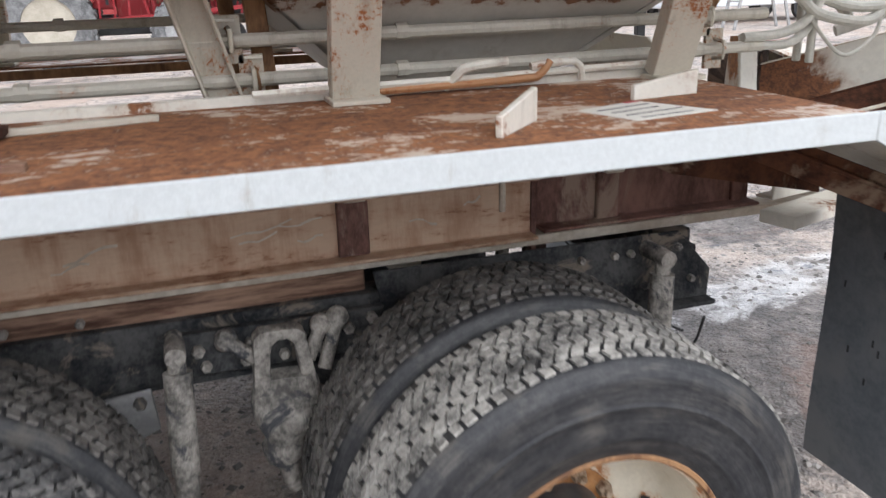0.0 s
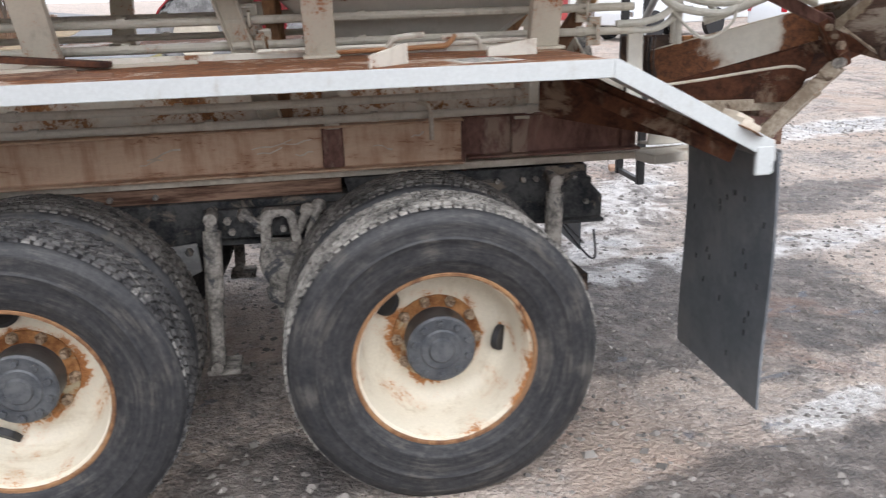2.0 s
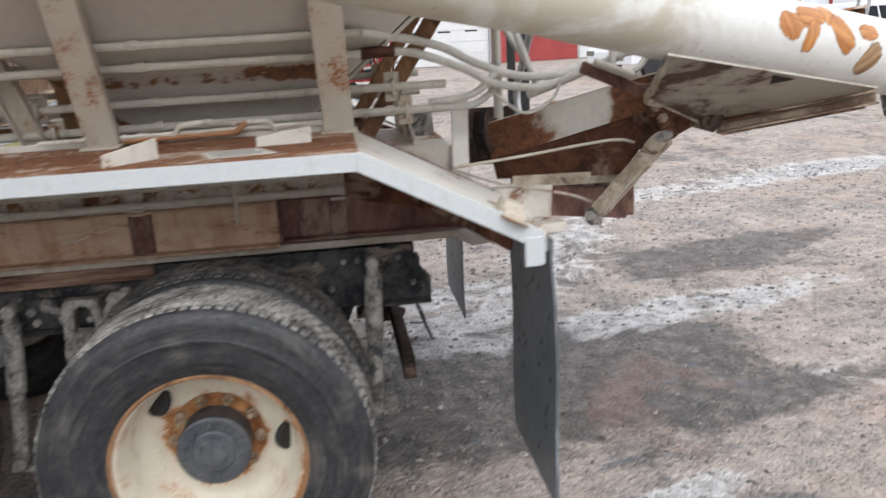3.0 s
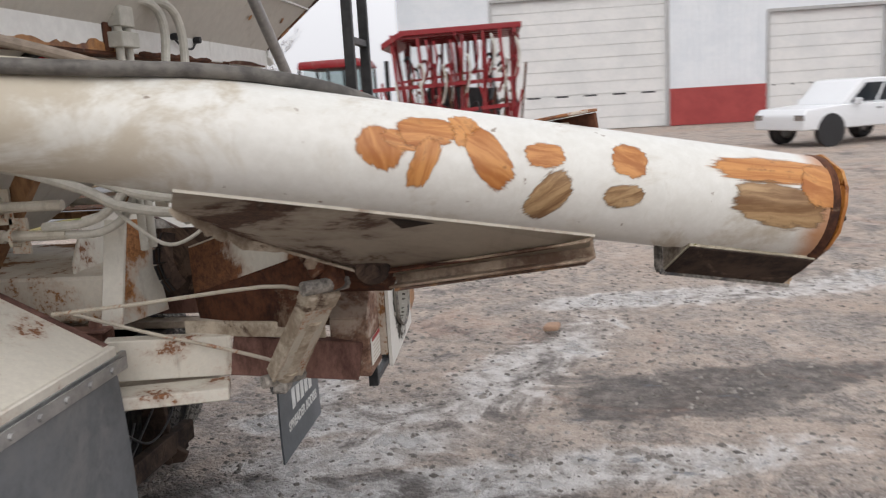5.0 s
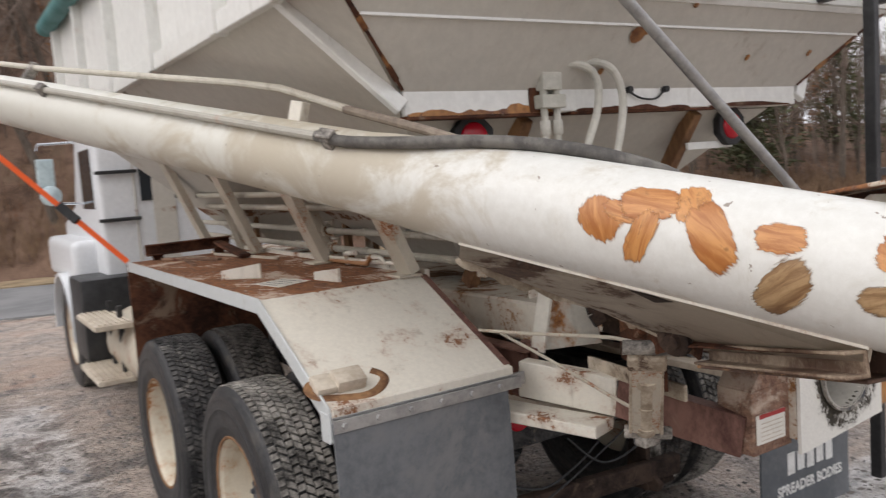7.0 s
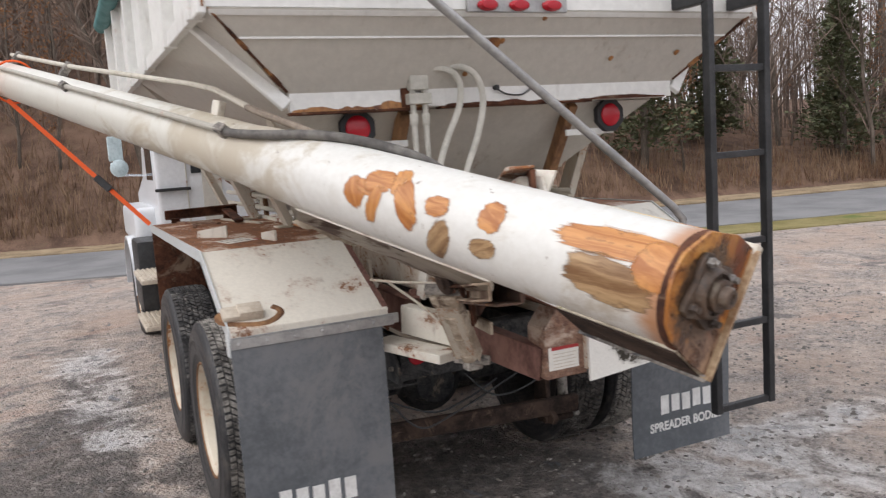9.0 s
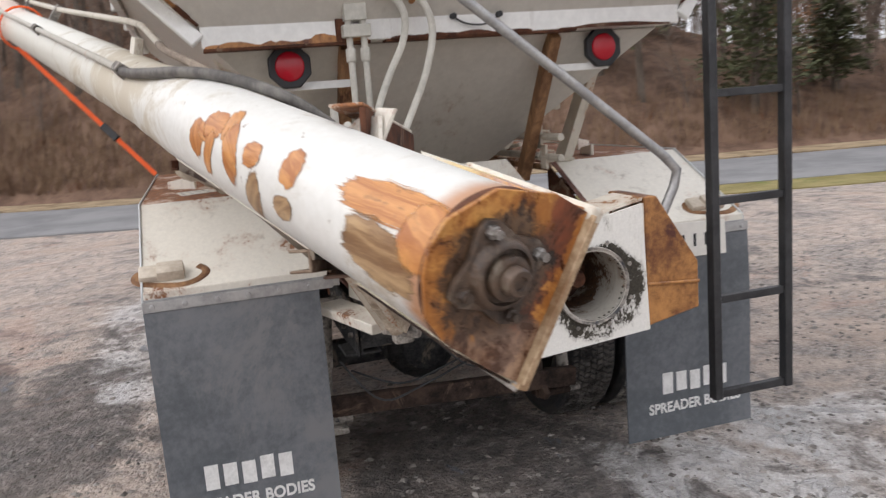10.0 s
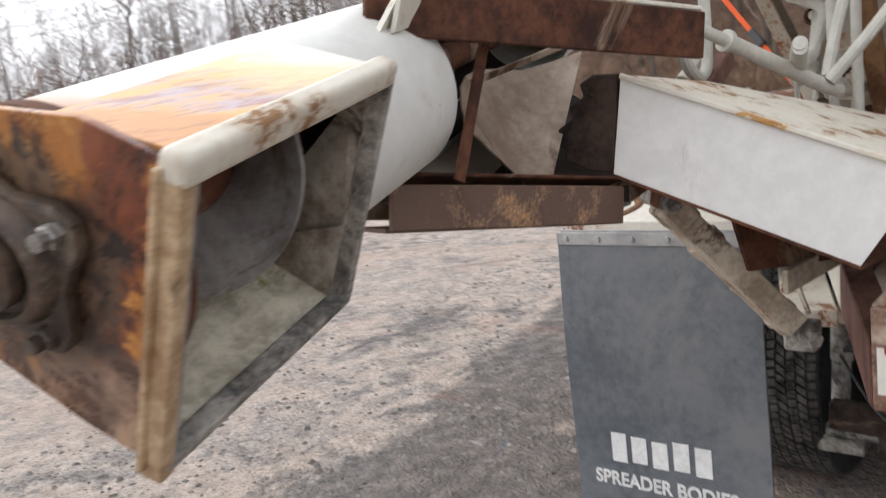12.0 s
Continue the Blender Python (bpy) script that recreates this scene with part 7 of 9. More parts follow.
BM = Matrix.Translation(au(-0.06, *bc)) @ Matrix((A1, -A2, -AD)).transposed().to_4x4()
lathe(bm, [(0.060, 0), (0.056, 0.014), (0.051, 0.020), (0.046, 0.021), (0.044, 0.012), (0.036, 0.012), (0.036, 0.030), (0.029, 0.033), (0.024, 0.032), (0.024, 0.048), (0.020, 0.053), (0.012, 0.053), (0.010, 0.049), (0, 0.049)], BM, 32)
part("bearing_hub", bm, GREASE, bear, "greasy shaft end in the bearing", smooth=50)
for k in range(4):
    ang = radians(16 + 90 * k)
    bm = B()
    p = au(-0.062, bc[0] + 0.074 * math.cos(ang), bc[1] + 0.074 * math.sin(ang))
    bolt(bm, p, -AD, 0.0115, 0.012)
    lathe(bm, [(0, 0.01), (0.008, 0.01), (0.008, 0.022), (0, 0.023)], Matrix.Translation(p) @ (-AD).to_track_quat("Z", "Y").to_matrix().to_4x4(), 8)
    part("bearing_nut", bm, NUTSTEEL if k < 2 else GREASE, bear)


def patch(name, s, deg, half_s, half_a, mat, label, seed, turn=0.0, rough=0.22, r=RB, lift=0.0012, brush=0.0):
    """A brushed paint patch that hugs the tube."""
    rnd = random.Random(seed)
    bm = B()
    stroke = bm.loops.layers.uv.new("stroke")
    flat_ = {}
    n, rings = 36, 6
    wob = [sum(rnd.uniform(-1, 1) * 0.5 / k * math.cos(k * 2 * math.pi * i / n + rnd.uniform(0, 0.3)) for k in (2, 3, 5, 7)) for i in range(n)]
    ct, st = math.cos(radians(turn)), math.sin(radians(turn))
    grid = []
    for j in range(1, rings + 1):
        row = []
        for i in range(n):
            a = 2 * math.pi * i / n
            k = j / rings * (1 + rough * wob[i])
            ca, sa = math.copysign(abs(math.cos(a)) ** 0.75, math.cos(a)), math.copysign(abs(math.sin(a)) ** 0.75, math.sin(a))
            u, w = half_s * 1.18 * ca * k, half_a * 1.18 * sa * k
            u, w = u * ct - w * st, u * st + w * ct
            row.append(bm.verts.new(on_tube(s + u, deg + math.degrees(w / r), r + lift)))
            flat_[row[-1]] = (j / rings * math.cos(a), j / rings * math.sin(a))
        grid.append(row)
    c = bm.verts.new(on_tube(s, deg, r + lift))
    for i in range(n):
        bm.faces.new((c, grid[0][i], grid[0][(i + 1) % n]))
    for a, b in zip(grid, grid[1:]):
        for i in range(n):
            bm.faces.new((a[i], b[i], b[(i + 1) % n], a[(i + 1) % n]))
    flat_[c] = (0.0, 0.0)
    for f in bm.faces:
        for lp in f.loops:
            lp[stroke].uv = Matrix.Rotation(radians(brush), 2) @ Vector(flat_[lp.vert])
    return apart(name, bm, mat, label, smooth=80)


for i, (s, deg, hs, ha, mat, turn) in enumerate((
        (1.085, 167, 0.052, 0.042, PRIMER, -30), (0.985, 145, 0.062, 0.038, PRIMER, 6), (0.985, 176, 0.027, 0.060, PRIMER, -18), (0.897, 138, 0.036, 0.045, PRIMER, 12),
        (0.838, 164, 0.040, 0.074, PRIMER, 36), (0.712, 155, 0.046, 0.029, PRIMER, 5), (0.692, 195, 0.038, 0.066, PRIMERDARK, -32), (0.507, 149, 0.043, 0.040, PRIMER, -6),
        (0.516, 186, 0.048, 0.025, PRIMERDARK, 12), (0.130, 139, 0.165, 0.036, PRIMER, 4), (0.125, 177, 0.120, 0.050, PRIMERDARK, -6), (0.010, 150, 0.055, 0.055, PRIMER, 0), (1.030, 157, 0.050, 0.022, PRIMER, -6))):
    patch("primer_patch", s, deg, hs, ha, mat, "brushed orange primer patch" if mat is PRIMER else "brushed olive-brown primer patch", 11 + i, turn, lift=0.0012 + 0.0004 * (i % 3), brush=(40, 5, 70, 60, 50, 10, -60, 10, -20, 5, -25, 10, 10)[i])
bm = B()
lathe(bm, [(RB - 0.001, -0.034), (RB + 0.003, -0.034), (RB + 0.003, -0.016), (RB - 0.001, -0.008)], TUBE, 56)
apart("end_weld", bm, DARKRUST, "dark rusty weld round the tube end")

# inlet gusset box below the tube
gF, gC, gV = au(1.518, -0.065, -0.118), au(0.545, -0.064, -0.118), Vector((1.925, -0.630, 1.352))
gW = Vector((1.60, -0.80, 1.50))
bm = B()
prism(bm, [gF, au(1.0, -0.066, -0.118), gC, gC - A2 * 0.03, gV + Vector((0.05, 0, 0)), gV, gW, gF - A2 * 0.04], (0.002, 0.008, 0))
apart("inlet_gusset", bm, GUSSET, "scuffed dusty cream gusset plate under the tube")
bm = B()
bar(bm, gF + A2 * 0.002, gC + A2 * 0.002, 0.012, 0.012)
apart("gusset_weld", bm, FENDER)
bm = B()
channel(bm, gC + Vector((0, 0, -0.03)), gV + Vector((0.03, -0.005, 0.002)), 0.05, 0.052, 0.007, side_sign=-1)
apart("gusset_channel", bm, GUSSETEDGE, "dusty rusty channel along the gusset edge", bevel=0.002)
# added black sheet behind the gusset, so the inlet's hollow looks shaded
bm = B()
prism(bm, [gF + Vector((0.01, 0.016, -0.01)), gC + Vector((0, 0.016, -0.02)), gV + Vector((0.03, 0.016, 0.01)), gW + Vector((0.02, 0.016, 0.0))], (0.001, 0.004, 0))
apart("inlet_lining", bm, INLETSHADE, "black sheet added as the shade within the inlet")
bm = B()
bar(bm, Vector((2.505, -0.705, 1.730)), Vector((1.945, -0.455, 1.645)), 0.014, 0.078)
apart("top_angle", bm, DARKRUST, "dark rusted angle bar beside the tube", bevel=0.002)
bm = B()
bar(bm, Vector((2.490, -0.735, 1.775)), Vector((1.930, -0.485, 1.690)), 0.075, 0.008)
apart("angle_flange", bm, painted("chipped_angle_flange", (0.66, 0.62, 0.54), 0.66, 0.3, 0.5, 6.0, rustcol=((0.10, 0.035, 0.02), (0.38, 0.16, 0.06))), "white-painted top of the angle, breaking into rust", bevel=0.002)
FLAKED = painted("flaking_angle_paint", (0.12, 0.07, 0.05), 0.42, 0.5, 0.6, 12.0, rustcol=((0.24, 0.09, 0.035), (0.55, 0.33, 0.17)), dirtcol=(0.055, 0.032, 0.024), speckle=0.25)
bm = B()
bar(bm, Vector((2.47, -0.74, 1.442)), Vector((1.975, -0.617, 1.360)), 0.012, 0.07)
apart("lower_angle", bm, FLAKED, "flaking rusted angle bar under the inlet", bevel=0.002)
bm = B()
bar(bm, Vector((2.47, -0.782, 1.408)), Vector((1.965, -0.657, 1.327)), 0.07, 0.008)
apart("angle_foot", bm, FLAKED, "flaking flange of the angle", bevel=0.002)
bm = B()
bar(bm, Vector((2.45, -0.80, 1.478)), Vector((1.95, -0.66, 1.393)), 0.10, 0.006, up=(0, -0.35, 1))
apart("inlet_shelf", bm, DARKRUST, "dark rusted shelf inside the inlet", bevel=0.002)
bm = B()      # curved baffle: a bent tongue of sheet that narrows to the bottom
rows_ = []
for i in range(9):
    v = i / 8
    row = []
    lo_, hi_ = Vector((2.300, -0.712, 1.545)).lerp(Vector((2.170, -0.690, 1.425)), v), Vector((1.860, -0.735, 1.655)).lerp(Vector((2.090, -0.690, 1.430)), v ** 0.75)
    for j in range(9):
        u = j / 8
        p = lo_.lerp(hi_, u)
        p.y -= 0.11 * math.sin(math.pi * u) * (1 - 0.5 * v)
        p.z += 0.045 * math.sin(math.pi * min(1, u * 1.3)) * (1 - v)
        row.append((bm.verts.new(p), bm.verts.new(p + Vector((-0.003, -0.006, 0)))))
    rows_.append(row)
for i in range(8):
    for j in range(8):
        q = (rows_[i][j], rows_[i + 1][j], rows_[i + 1][j + 1], rows_[i][j + 1])
        bm.faces.new([c[0] for c in q])
        bm.faces.new([c[1] for c in q][::-1])
for i in range(8):
    for j in (0, 8):
        bm.faces.new((rows_[i][j][0], rows_[i + 1][j][0], rows_[i + 1][j][1], rows_[i][j][1]))
        bm.faces.new((rows_[j][i][0], rows_[j][i + 1][0], rows_[j][i + 1][1], rows_[j][i][1]))
apart("inlet_baffle", bm, mottled("stained_baffle", (0.24, 0.175, 0.13), (0.48, 0.39, 0.31), 4, 0.6, 7, third=(0.10, 0.06, 0.042)), "stained tan curved baffle sheet in the inlet", smooth=70)
bm = B()
bar(bm, (2.293, -0.655, 1.690), (2.405, -0.655, 1.470), 0.006, 0.020, up=(1, 0, 0))
apart("inlet_edge", bm, DARKRUST, "dark rusty edge strip of the inlet")
bm = B()
bar(bm, (2.285, -0.700, 1.612), (1.930, -0.715, 1.672), 0.010, 0.010)
apart("baffle_edge", bm, GUSSETEDGE, "thin rusty edge strip of the baffle")
bm = B()      # round boss low on the gusset
lathe(bm, [(0, 0.024), (0.020, 0.024), (0.024, 0.014), (0.044, 0.012), (0.048, 0.0), (0, 0.0)], Matrix.Translation((1.905, -0.705, 1.392)) @ Vector((0.15, -1, -0.25)).to_track_quat("Z", "Y").to_matrix().to_4x4(), 22)
apart("gusset_boss", bm, DARKMUD, "dark greasy boss under the gusset", smooth=40)
bm = B()      # torn, flaking lower edge of the gusset
rnd = random.Random(6)
e0, e1 = gF - A2 * 0.045, gV + Vector((-0.02, -0.03, 0.01))
prev = None
for k in range(31):
    u = k / 30
    p = e0.lerp(gW, u / 0.45) if u < 0.45 else gW.lerp(e1, (u - 0.45) / 0.55)
    w = 0.005 + (0.032 * max(0.1, 0.5 + noise.noise((k * 0.55, 3.3, 0))) * math.sin(math.pi * min(1, u / 0.6)) ** 0.5 if u < 0.6 else 0.0)
    ring = [bm.verts.new(p + Vector(d)) for d in ((0, -0.012, 0.004), (0.002, -0.010 - w * 0.3, -w), (0.002, 0.010, -w * 0.8), (0, 0.012, 0.006))]
    if prev:
        for i in range(4):
            bm.faces.new((prev[i], ring[i], ring[(i + 1) % 4], prev[(i + 1) % 4]))
    prev = ring
apart("torn_edge", bm, DIRTYTAN, "flaking tan lower edge of the gusset", smooth=60)
bm = B()
prism(bm, [au(0.52, RB * 0.7, RB * 0.7), au(0.58, RB * 0.7, RB * 0.7), au(0.60, RB * 0.95, RB * 0.8 + 0.05), au(0.52, RB * 0.95, RB * 0.8 + 0.06)], A1 * 0.008)
apart("lifting_lug", bm, FENDER, "small white lug")
# tab standing on the far side of the tube
bm = B()
prism(bm, [au(0.50, 0.08, 0.10), au(0.66, 0.08, 0.10), au(0.63, 0.10, 0.135), au(0.55, 0.105, 0.15)], A1 * 0.01)
apart("tube_tab", bm, FENDER, "small white tab on the tube")

GREYLINE = painted("greyed_line_paint", (0.40, 0.38, 0.33), 0.25, 0.5, 0.6, 6.0)
# two hose pipes along the top, with clamps
bm = B()
pipe(bm, [on_tube(6.62, 122, RS + 0.11), on_tube(6.35, 128, RS + 0.04), on_tube(6.1, 134, RS + 0.022), on_tube(4.0, 136, RS + 0.022), on_tube(2.03, 137, RS + 0.024)], 0.014, 10)
apart("hydraulic_line", bm, GREYLINE, "grey-cream steel hydraulic line on the tube")
bm = B()
pipe(bm, [on_tube(5.75, 58, RS + 0.07), on_tube(4.4, 58, RS + 0.08), on_tube(2.75, 62, RS + 0.115), on_tube(2.5, 64, RS + 0.11), on_tube(2.1, 70, RS + 0.06)], 0.014, 10)
apart("hydraulic_line", bm, PIPE, "cream steel hydraulic line on the tube")
bm = B()
pipe(bm, [on_tube(2.12, 70, RS + 0.06), on_tube(1.95, 74, RS + 0.045), on_tube(1.75, 62, RB + 0.018), on_tube(1.58, 40, RB + 0.02), on_tube(1.48, 10, RB + 0.06)], 0.014, 10, curve=6)
apart("hydraulic_hose", bm, BROWNHOSE, "brown dusty rubber hose leaving the tube")
bm = B()
pipe(bm, [on_tube(2.05, 137, RS + 0.025), on_tube(1.92, 137, RS + 0.022), on_tube(1.7, 128, RB + 0.016), on_tube(1.5, 108, RB + 0.016), on_tube(1.34, 90, RB + 0.017), on_tube(1.18, 68, RB + 0.018), on_tube(1.05, 42, RB + 0.03), on_tube(1.0, 12, RB + 0.08)], 0.017, 12, curve=6)
apart("hydraulic_hose", bm, HOSE, "dark grey rubber hose curving over the tube")
for s, deg in ((2.0, 137), (3.9, 136), (5.75, 135), (4.5, 58), (5.6, 58)):
    bm = B()
    r0 = RS + (0.023 if deg > 100 else 0.076)
    p = on_tube(s, deg, r0)
    d = (p - au(s, 0, 0)).normalized()
    pipe(bm, [p - AD * 0.02, p + AD * 0.02], 0.022, 10)
    bar(bm, on_tube(s, deg, RS - 0.004), p, 0.045, 0.035, up=AD)
    bar(bm, p + d * 0.02 - AD * 0.03, p + d * 0.02 + AD * 0.03, 0.035, 0.012, up=d)
    apart("pipe_clamp", bm, MUDSTEEL, "greasy clamp with a bolt", bevel=0.003)
bm = B()
bar(bm, on_tube(2.30, 80, RS - 0.005), on_tube(2.30, 80, RS + 0.06), 0.035, 0.06, up=AD)
apart("white_block", bm, FENDER, bevel=0.003)
bm = B()
rows_ = []
for u, r in ((TIP - 0.30, RS + 0.001), (TIP - 0.15, RS + 0.010), (TIP, RS + 0.024), (TIP + 0.10, RS + 0.034)):     # ragged sleeve, torn at its lower lip
    rows_.append([bm.verts.new(on_tube(u + (0.10 * noise.noise((d * 0.035, 1.7, 0)) - 0.05 * math.cos(radians(d - 250)) if u > TIP else 0), d, r + (0.012 * noise.noise((d * 0.02, 5, u)) if u >= TIP else 0))) for d in range(0, 360, 9)])
for a, b in zip(rows_, rows_[1:]):
    for k in range(40):
        bm.faces.new((a[k], b[k], b[(k + 1) % 40], a[(k + 1) % 40]))
apart("tip_boot", bm, TUBEPAINT, "faded pinkish torn boot at the raised tip", smooth=60)
bm = B()
pipe(bm, [on_tube(6.5, 116, RS + 0.08), on_tube(6.52, 104, RS + 0.20), on_tube(6.35, 95, RS + 0.25), on_tube(6.1, 92, RS + 0.22)], 0.011, 8, curve=6)
apart("hose_loop", bm, LENSBLACK, "black hose loop at the tip")

# orange strap from tip to deck
strap_t = thing("ratchet_strap", (-1.6, -1.31, 1.45), "orange ratchet strap tying the auger tip to the deck", "strap")
a, b = au(5.35, -0.05, -RS), Vector((-1.58, -1.305, 1.45))
bm = B()
bar(bm, a, b, 0.03, 0.004, up=(1, 0, 0))
pipe(bm, [au(5.35, (RS + 0.024) * math.cos(q), (RS + 0.024) * math.sin(q)) for q in (2 * math.pi * k / 20 for k in range(21))], 0.008, 5)
sp = part("webbing", bm, STRAP, strap_t)
sp.matrix_parent_inverse = Matrix.Translation((-1.6, -1.31, 1.45)).inverted()
bm = B()
m1 = a.lerp(b, 0.62)
bar(bm, m1, m1 + (b - a).normalized() * 0.14, 0.05, 0.035, up=(1, 0, 0))
sp = part("ratchet", bm, BLACK, strap_t, "black steel ratchet buckle", bevel=0.005)
sp.matrix_parent_inverse = Matrix.Translation((-1.6, -1.31, 1.45)).inverted()

# ---------------------------------------------------------------- workshop building
def at_base(ob, loc):
    ob.matrix_parent_inverse = Matrix.Translation(loc).inverted()
    return ob


WY = 38.0
shop = thing("workshop", (8, WY, 0), "long white metal workshop with red base cladding and overhead doors", "building")
SH = (8, WY, 0)
DOORS = [(0.25, 8.5, 6.3), (13.2, 18.3, 5.0)]
edges = [-4.4] + [v for d in DOORS for v in d[:2]] + [46.0]
for x0, x1 in zip(edges[::2], edges[1::2]):
    bm = B()
    quadbox(bm, (x0, WY, 0.0), (x1, WY + 0.25, 9.0))
    at_base(part("wall", bm, WALLWHITE, shop, "white ribbed metal cladding"), SH)
    bm = B()
    quadbox(bm, (x0, WY - 0.06, 0.0), (x1, WY - 0.004, 1.75))
    at_base(part("base_cladding", bm, WALLRED, shop, "red base cladding"), SH)
    bm = B()
    n = int((x1 - x0) / 0.3)
    for k in range(n):
        quadbox(bm, (x0 + 0.3 * k + 0.02, WY - 0.03, 1.76), (x0 + 0.3 * k + 0.06, WY - 0.002, 9.0))
    at_base(part("cladding_ribs", bm, WALLWHITE, shop), SH)
for x0, x1, h in DOORS:
    bm = B()
    quadbox(bm, (x0, WY, h), (x1, WY + 0.25, 9.0))
    at_base(part("door_header", bm, WALLWHITE, shop), SH)
    bm = B()
    n = int(h / 0.55)
    quadbox(bm, (x0, WY + 0.15, 0), (x1, WY + 0.19, h))
    dr = at_base(part("overhead_door", bm, DOORWHITE, shop, "white sectional overhead door", bevel=0.01), SH)
    for k in range(n):
        bm = B()
        quadbox(bm, (x0, WY + 0.12, h * k / n + 0.012), (x1, WY + 0.148, h * (k + 1) / n - 0.012))
        at_base(part("door_panel", bm, DOORWHITE, dr, bevel=0.008), (0, 0, 0))
    for k in range(6):
        bm = B()
        w = (x1 - x0) / 6
        quadbox(bm, (x0 + w * k + 0.2, WY + 0.112, 1.62), (x0 + w * k + w - 0.55, WY + 0.12, 1.70))
        at_base(part("door_handle", bm, BLACK, dr), (0, 0, 0))
    bm = B()
    for xa in (x0 - 0.12, x1):
        quadbox(bm, (xa, WY - 0.08, 0), (xa + 0.12, WY - 0.003, h))
    quadbox(bm, (x0 - 0.12, WY - 0.08, h), (x1 + 0.12, WY - 0.003, h + 0.14))
    at_base(part("door_trim", bm, ALU, shop, "grey door trim"), SH)
bm = B()
quadbox(bm, (-4.4, WY + 0.25, 0), (-4.15, WY + 24, 9.0))
at_base(part("end_wall", bm, WALLWHITE, shop), SH)
bm = B()
prism(bm, [(-5, WY - 0.6, 8.9), (-5, WY + 12, 12), (-5, WY + 24.6, 8.9), (-5, WY + 24.6, 8.75), (-5, WY + 12, 11.85), (-5, WY - 0.6, 8.75)], (51.5, 0, 0))
at_base(part("roof", bm, WALLRED, shop, "red metal roof"), SH)

annex = thing("office_annex", (25, 36, 0), "low white annex with a red metal roof", "building")
AN = (25, 36, 0)
bm = B()
quadbox(bm, (19.8, 34.2, 0), (34.0, WY - 0.1, 3.0))
prism(bm, [(24.6, 34.2, 3.0), (34.0, 34.2, 3.0), (34.0, 34.2, 5.2), (30, 34.2, 5.4)], (0, 3.5, 0))
at_base(part("wall", bm, WALLWHITE, annex, "white clad wall"), AN)
bm = B()
prism(bm, [(19.3, 33.6, 2.95), (24.9, 33.6, 4.3), (24.9, 33.6, 4.45), (19.3, 33.6, 3.1)], (0, 4.3, 0))
prism(bm, [(24.4, 33.3, 2.75), (25.0, 33.3, 3.0), (31, 33.3, 5.6), (31, 33.3, 5.8), (24.4, 33.3, 3.0)], (0, 4.3, 0))
at_base(part("roof", bm, WALLRED, annex, "red metal roof"), AN)
for x in (19.8, 24.4):
    bm = B()
    quadbox(bm, (x, 34.12, 0), (x + 0.15, 34.19, 2.9))
    at_base(part("corner_trim", bm, WALLRED, annex, "red corner trim"), AN)
bm = B()
quadbox(bm, (22.2, 34.1, 0.9), (22.9, 34.19, 2.3))
at_base(part("window", bm, mottled("amber_window", (0.28, 0.17, 0.07), (0.42, 0.3, 0.15), 2, 0.2), annex, "amber-lit window"), AN)
bm = B()
quadbox(bm, (20.3, 34.1, 0), (21.2, 34.19, 2.1))
at_base(part("door", bm, DOORWHITE, annex, "white side door", bevel=0.01), AN)


# ---------------------------------------------------------------- vehicles
def wheel_simple(name, r, w, parent, p, inv, mat=RUBBER, rimmat=ALU, lug=0):
    bm = B()
    m = Matrix.Translation(p) @ TO_Y
    lathe(bm, [(r * 0.58, w / 2), (r * 0.9, w / 2), (r, w * 0.36), (r, -w * 0.36), (r * 0.9, -w / 2), (r * 0.58, -w / 2)], m, 28, close=True)
    for k in range(lug):
        a = 2 * math.pi * k / lug
        for sg in (-1, 1):
            q = [m @ Vector(((r + e) * math.cos(a + da), (r + e) * math.sin(a + da), z)) for da, z, e in ((0.0, sg * w * 0.48, -0.02), (0.09, sg * w * 0.48, -0.02), (0.2, 0.0, -0.01), (0.11, 0.0, -0.01))]
            prism(bm, q, (q[0] - Vector(p)).normalized() * 0.05)
    t = part(name, bm, mat, parent)
    t.matrix_parent_inverse = inv
    bm = B()
    lathe(bm, [(0, w * 0.28), (r * 0.2, w * 0.3), (r * 0.5, w * 0.2), (r * 0.58, w * 0.48), (r * 0.6, 0), (r * 0.58, -w * 0.45), (0, -w * 0.3)], m, 20)
    part("rim", bm, rimmat, t)
    return t


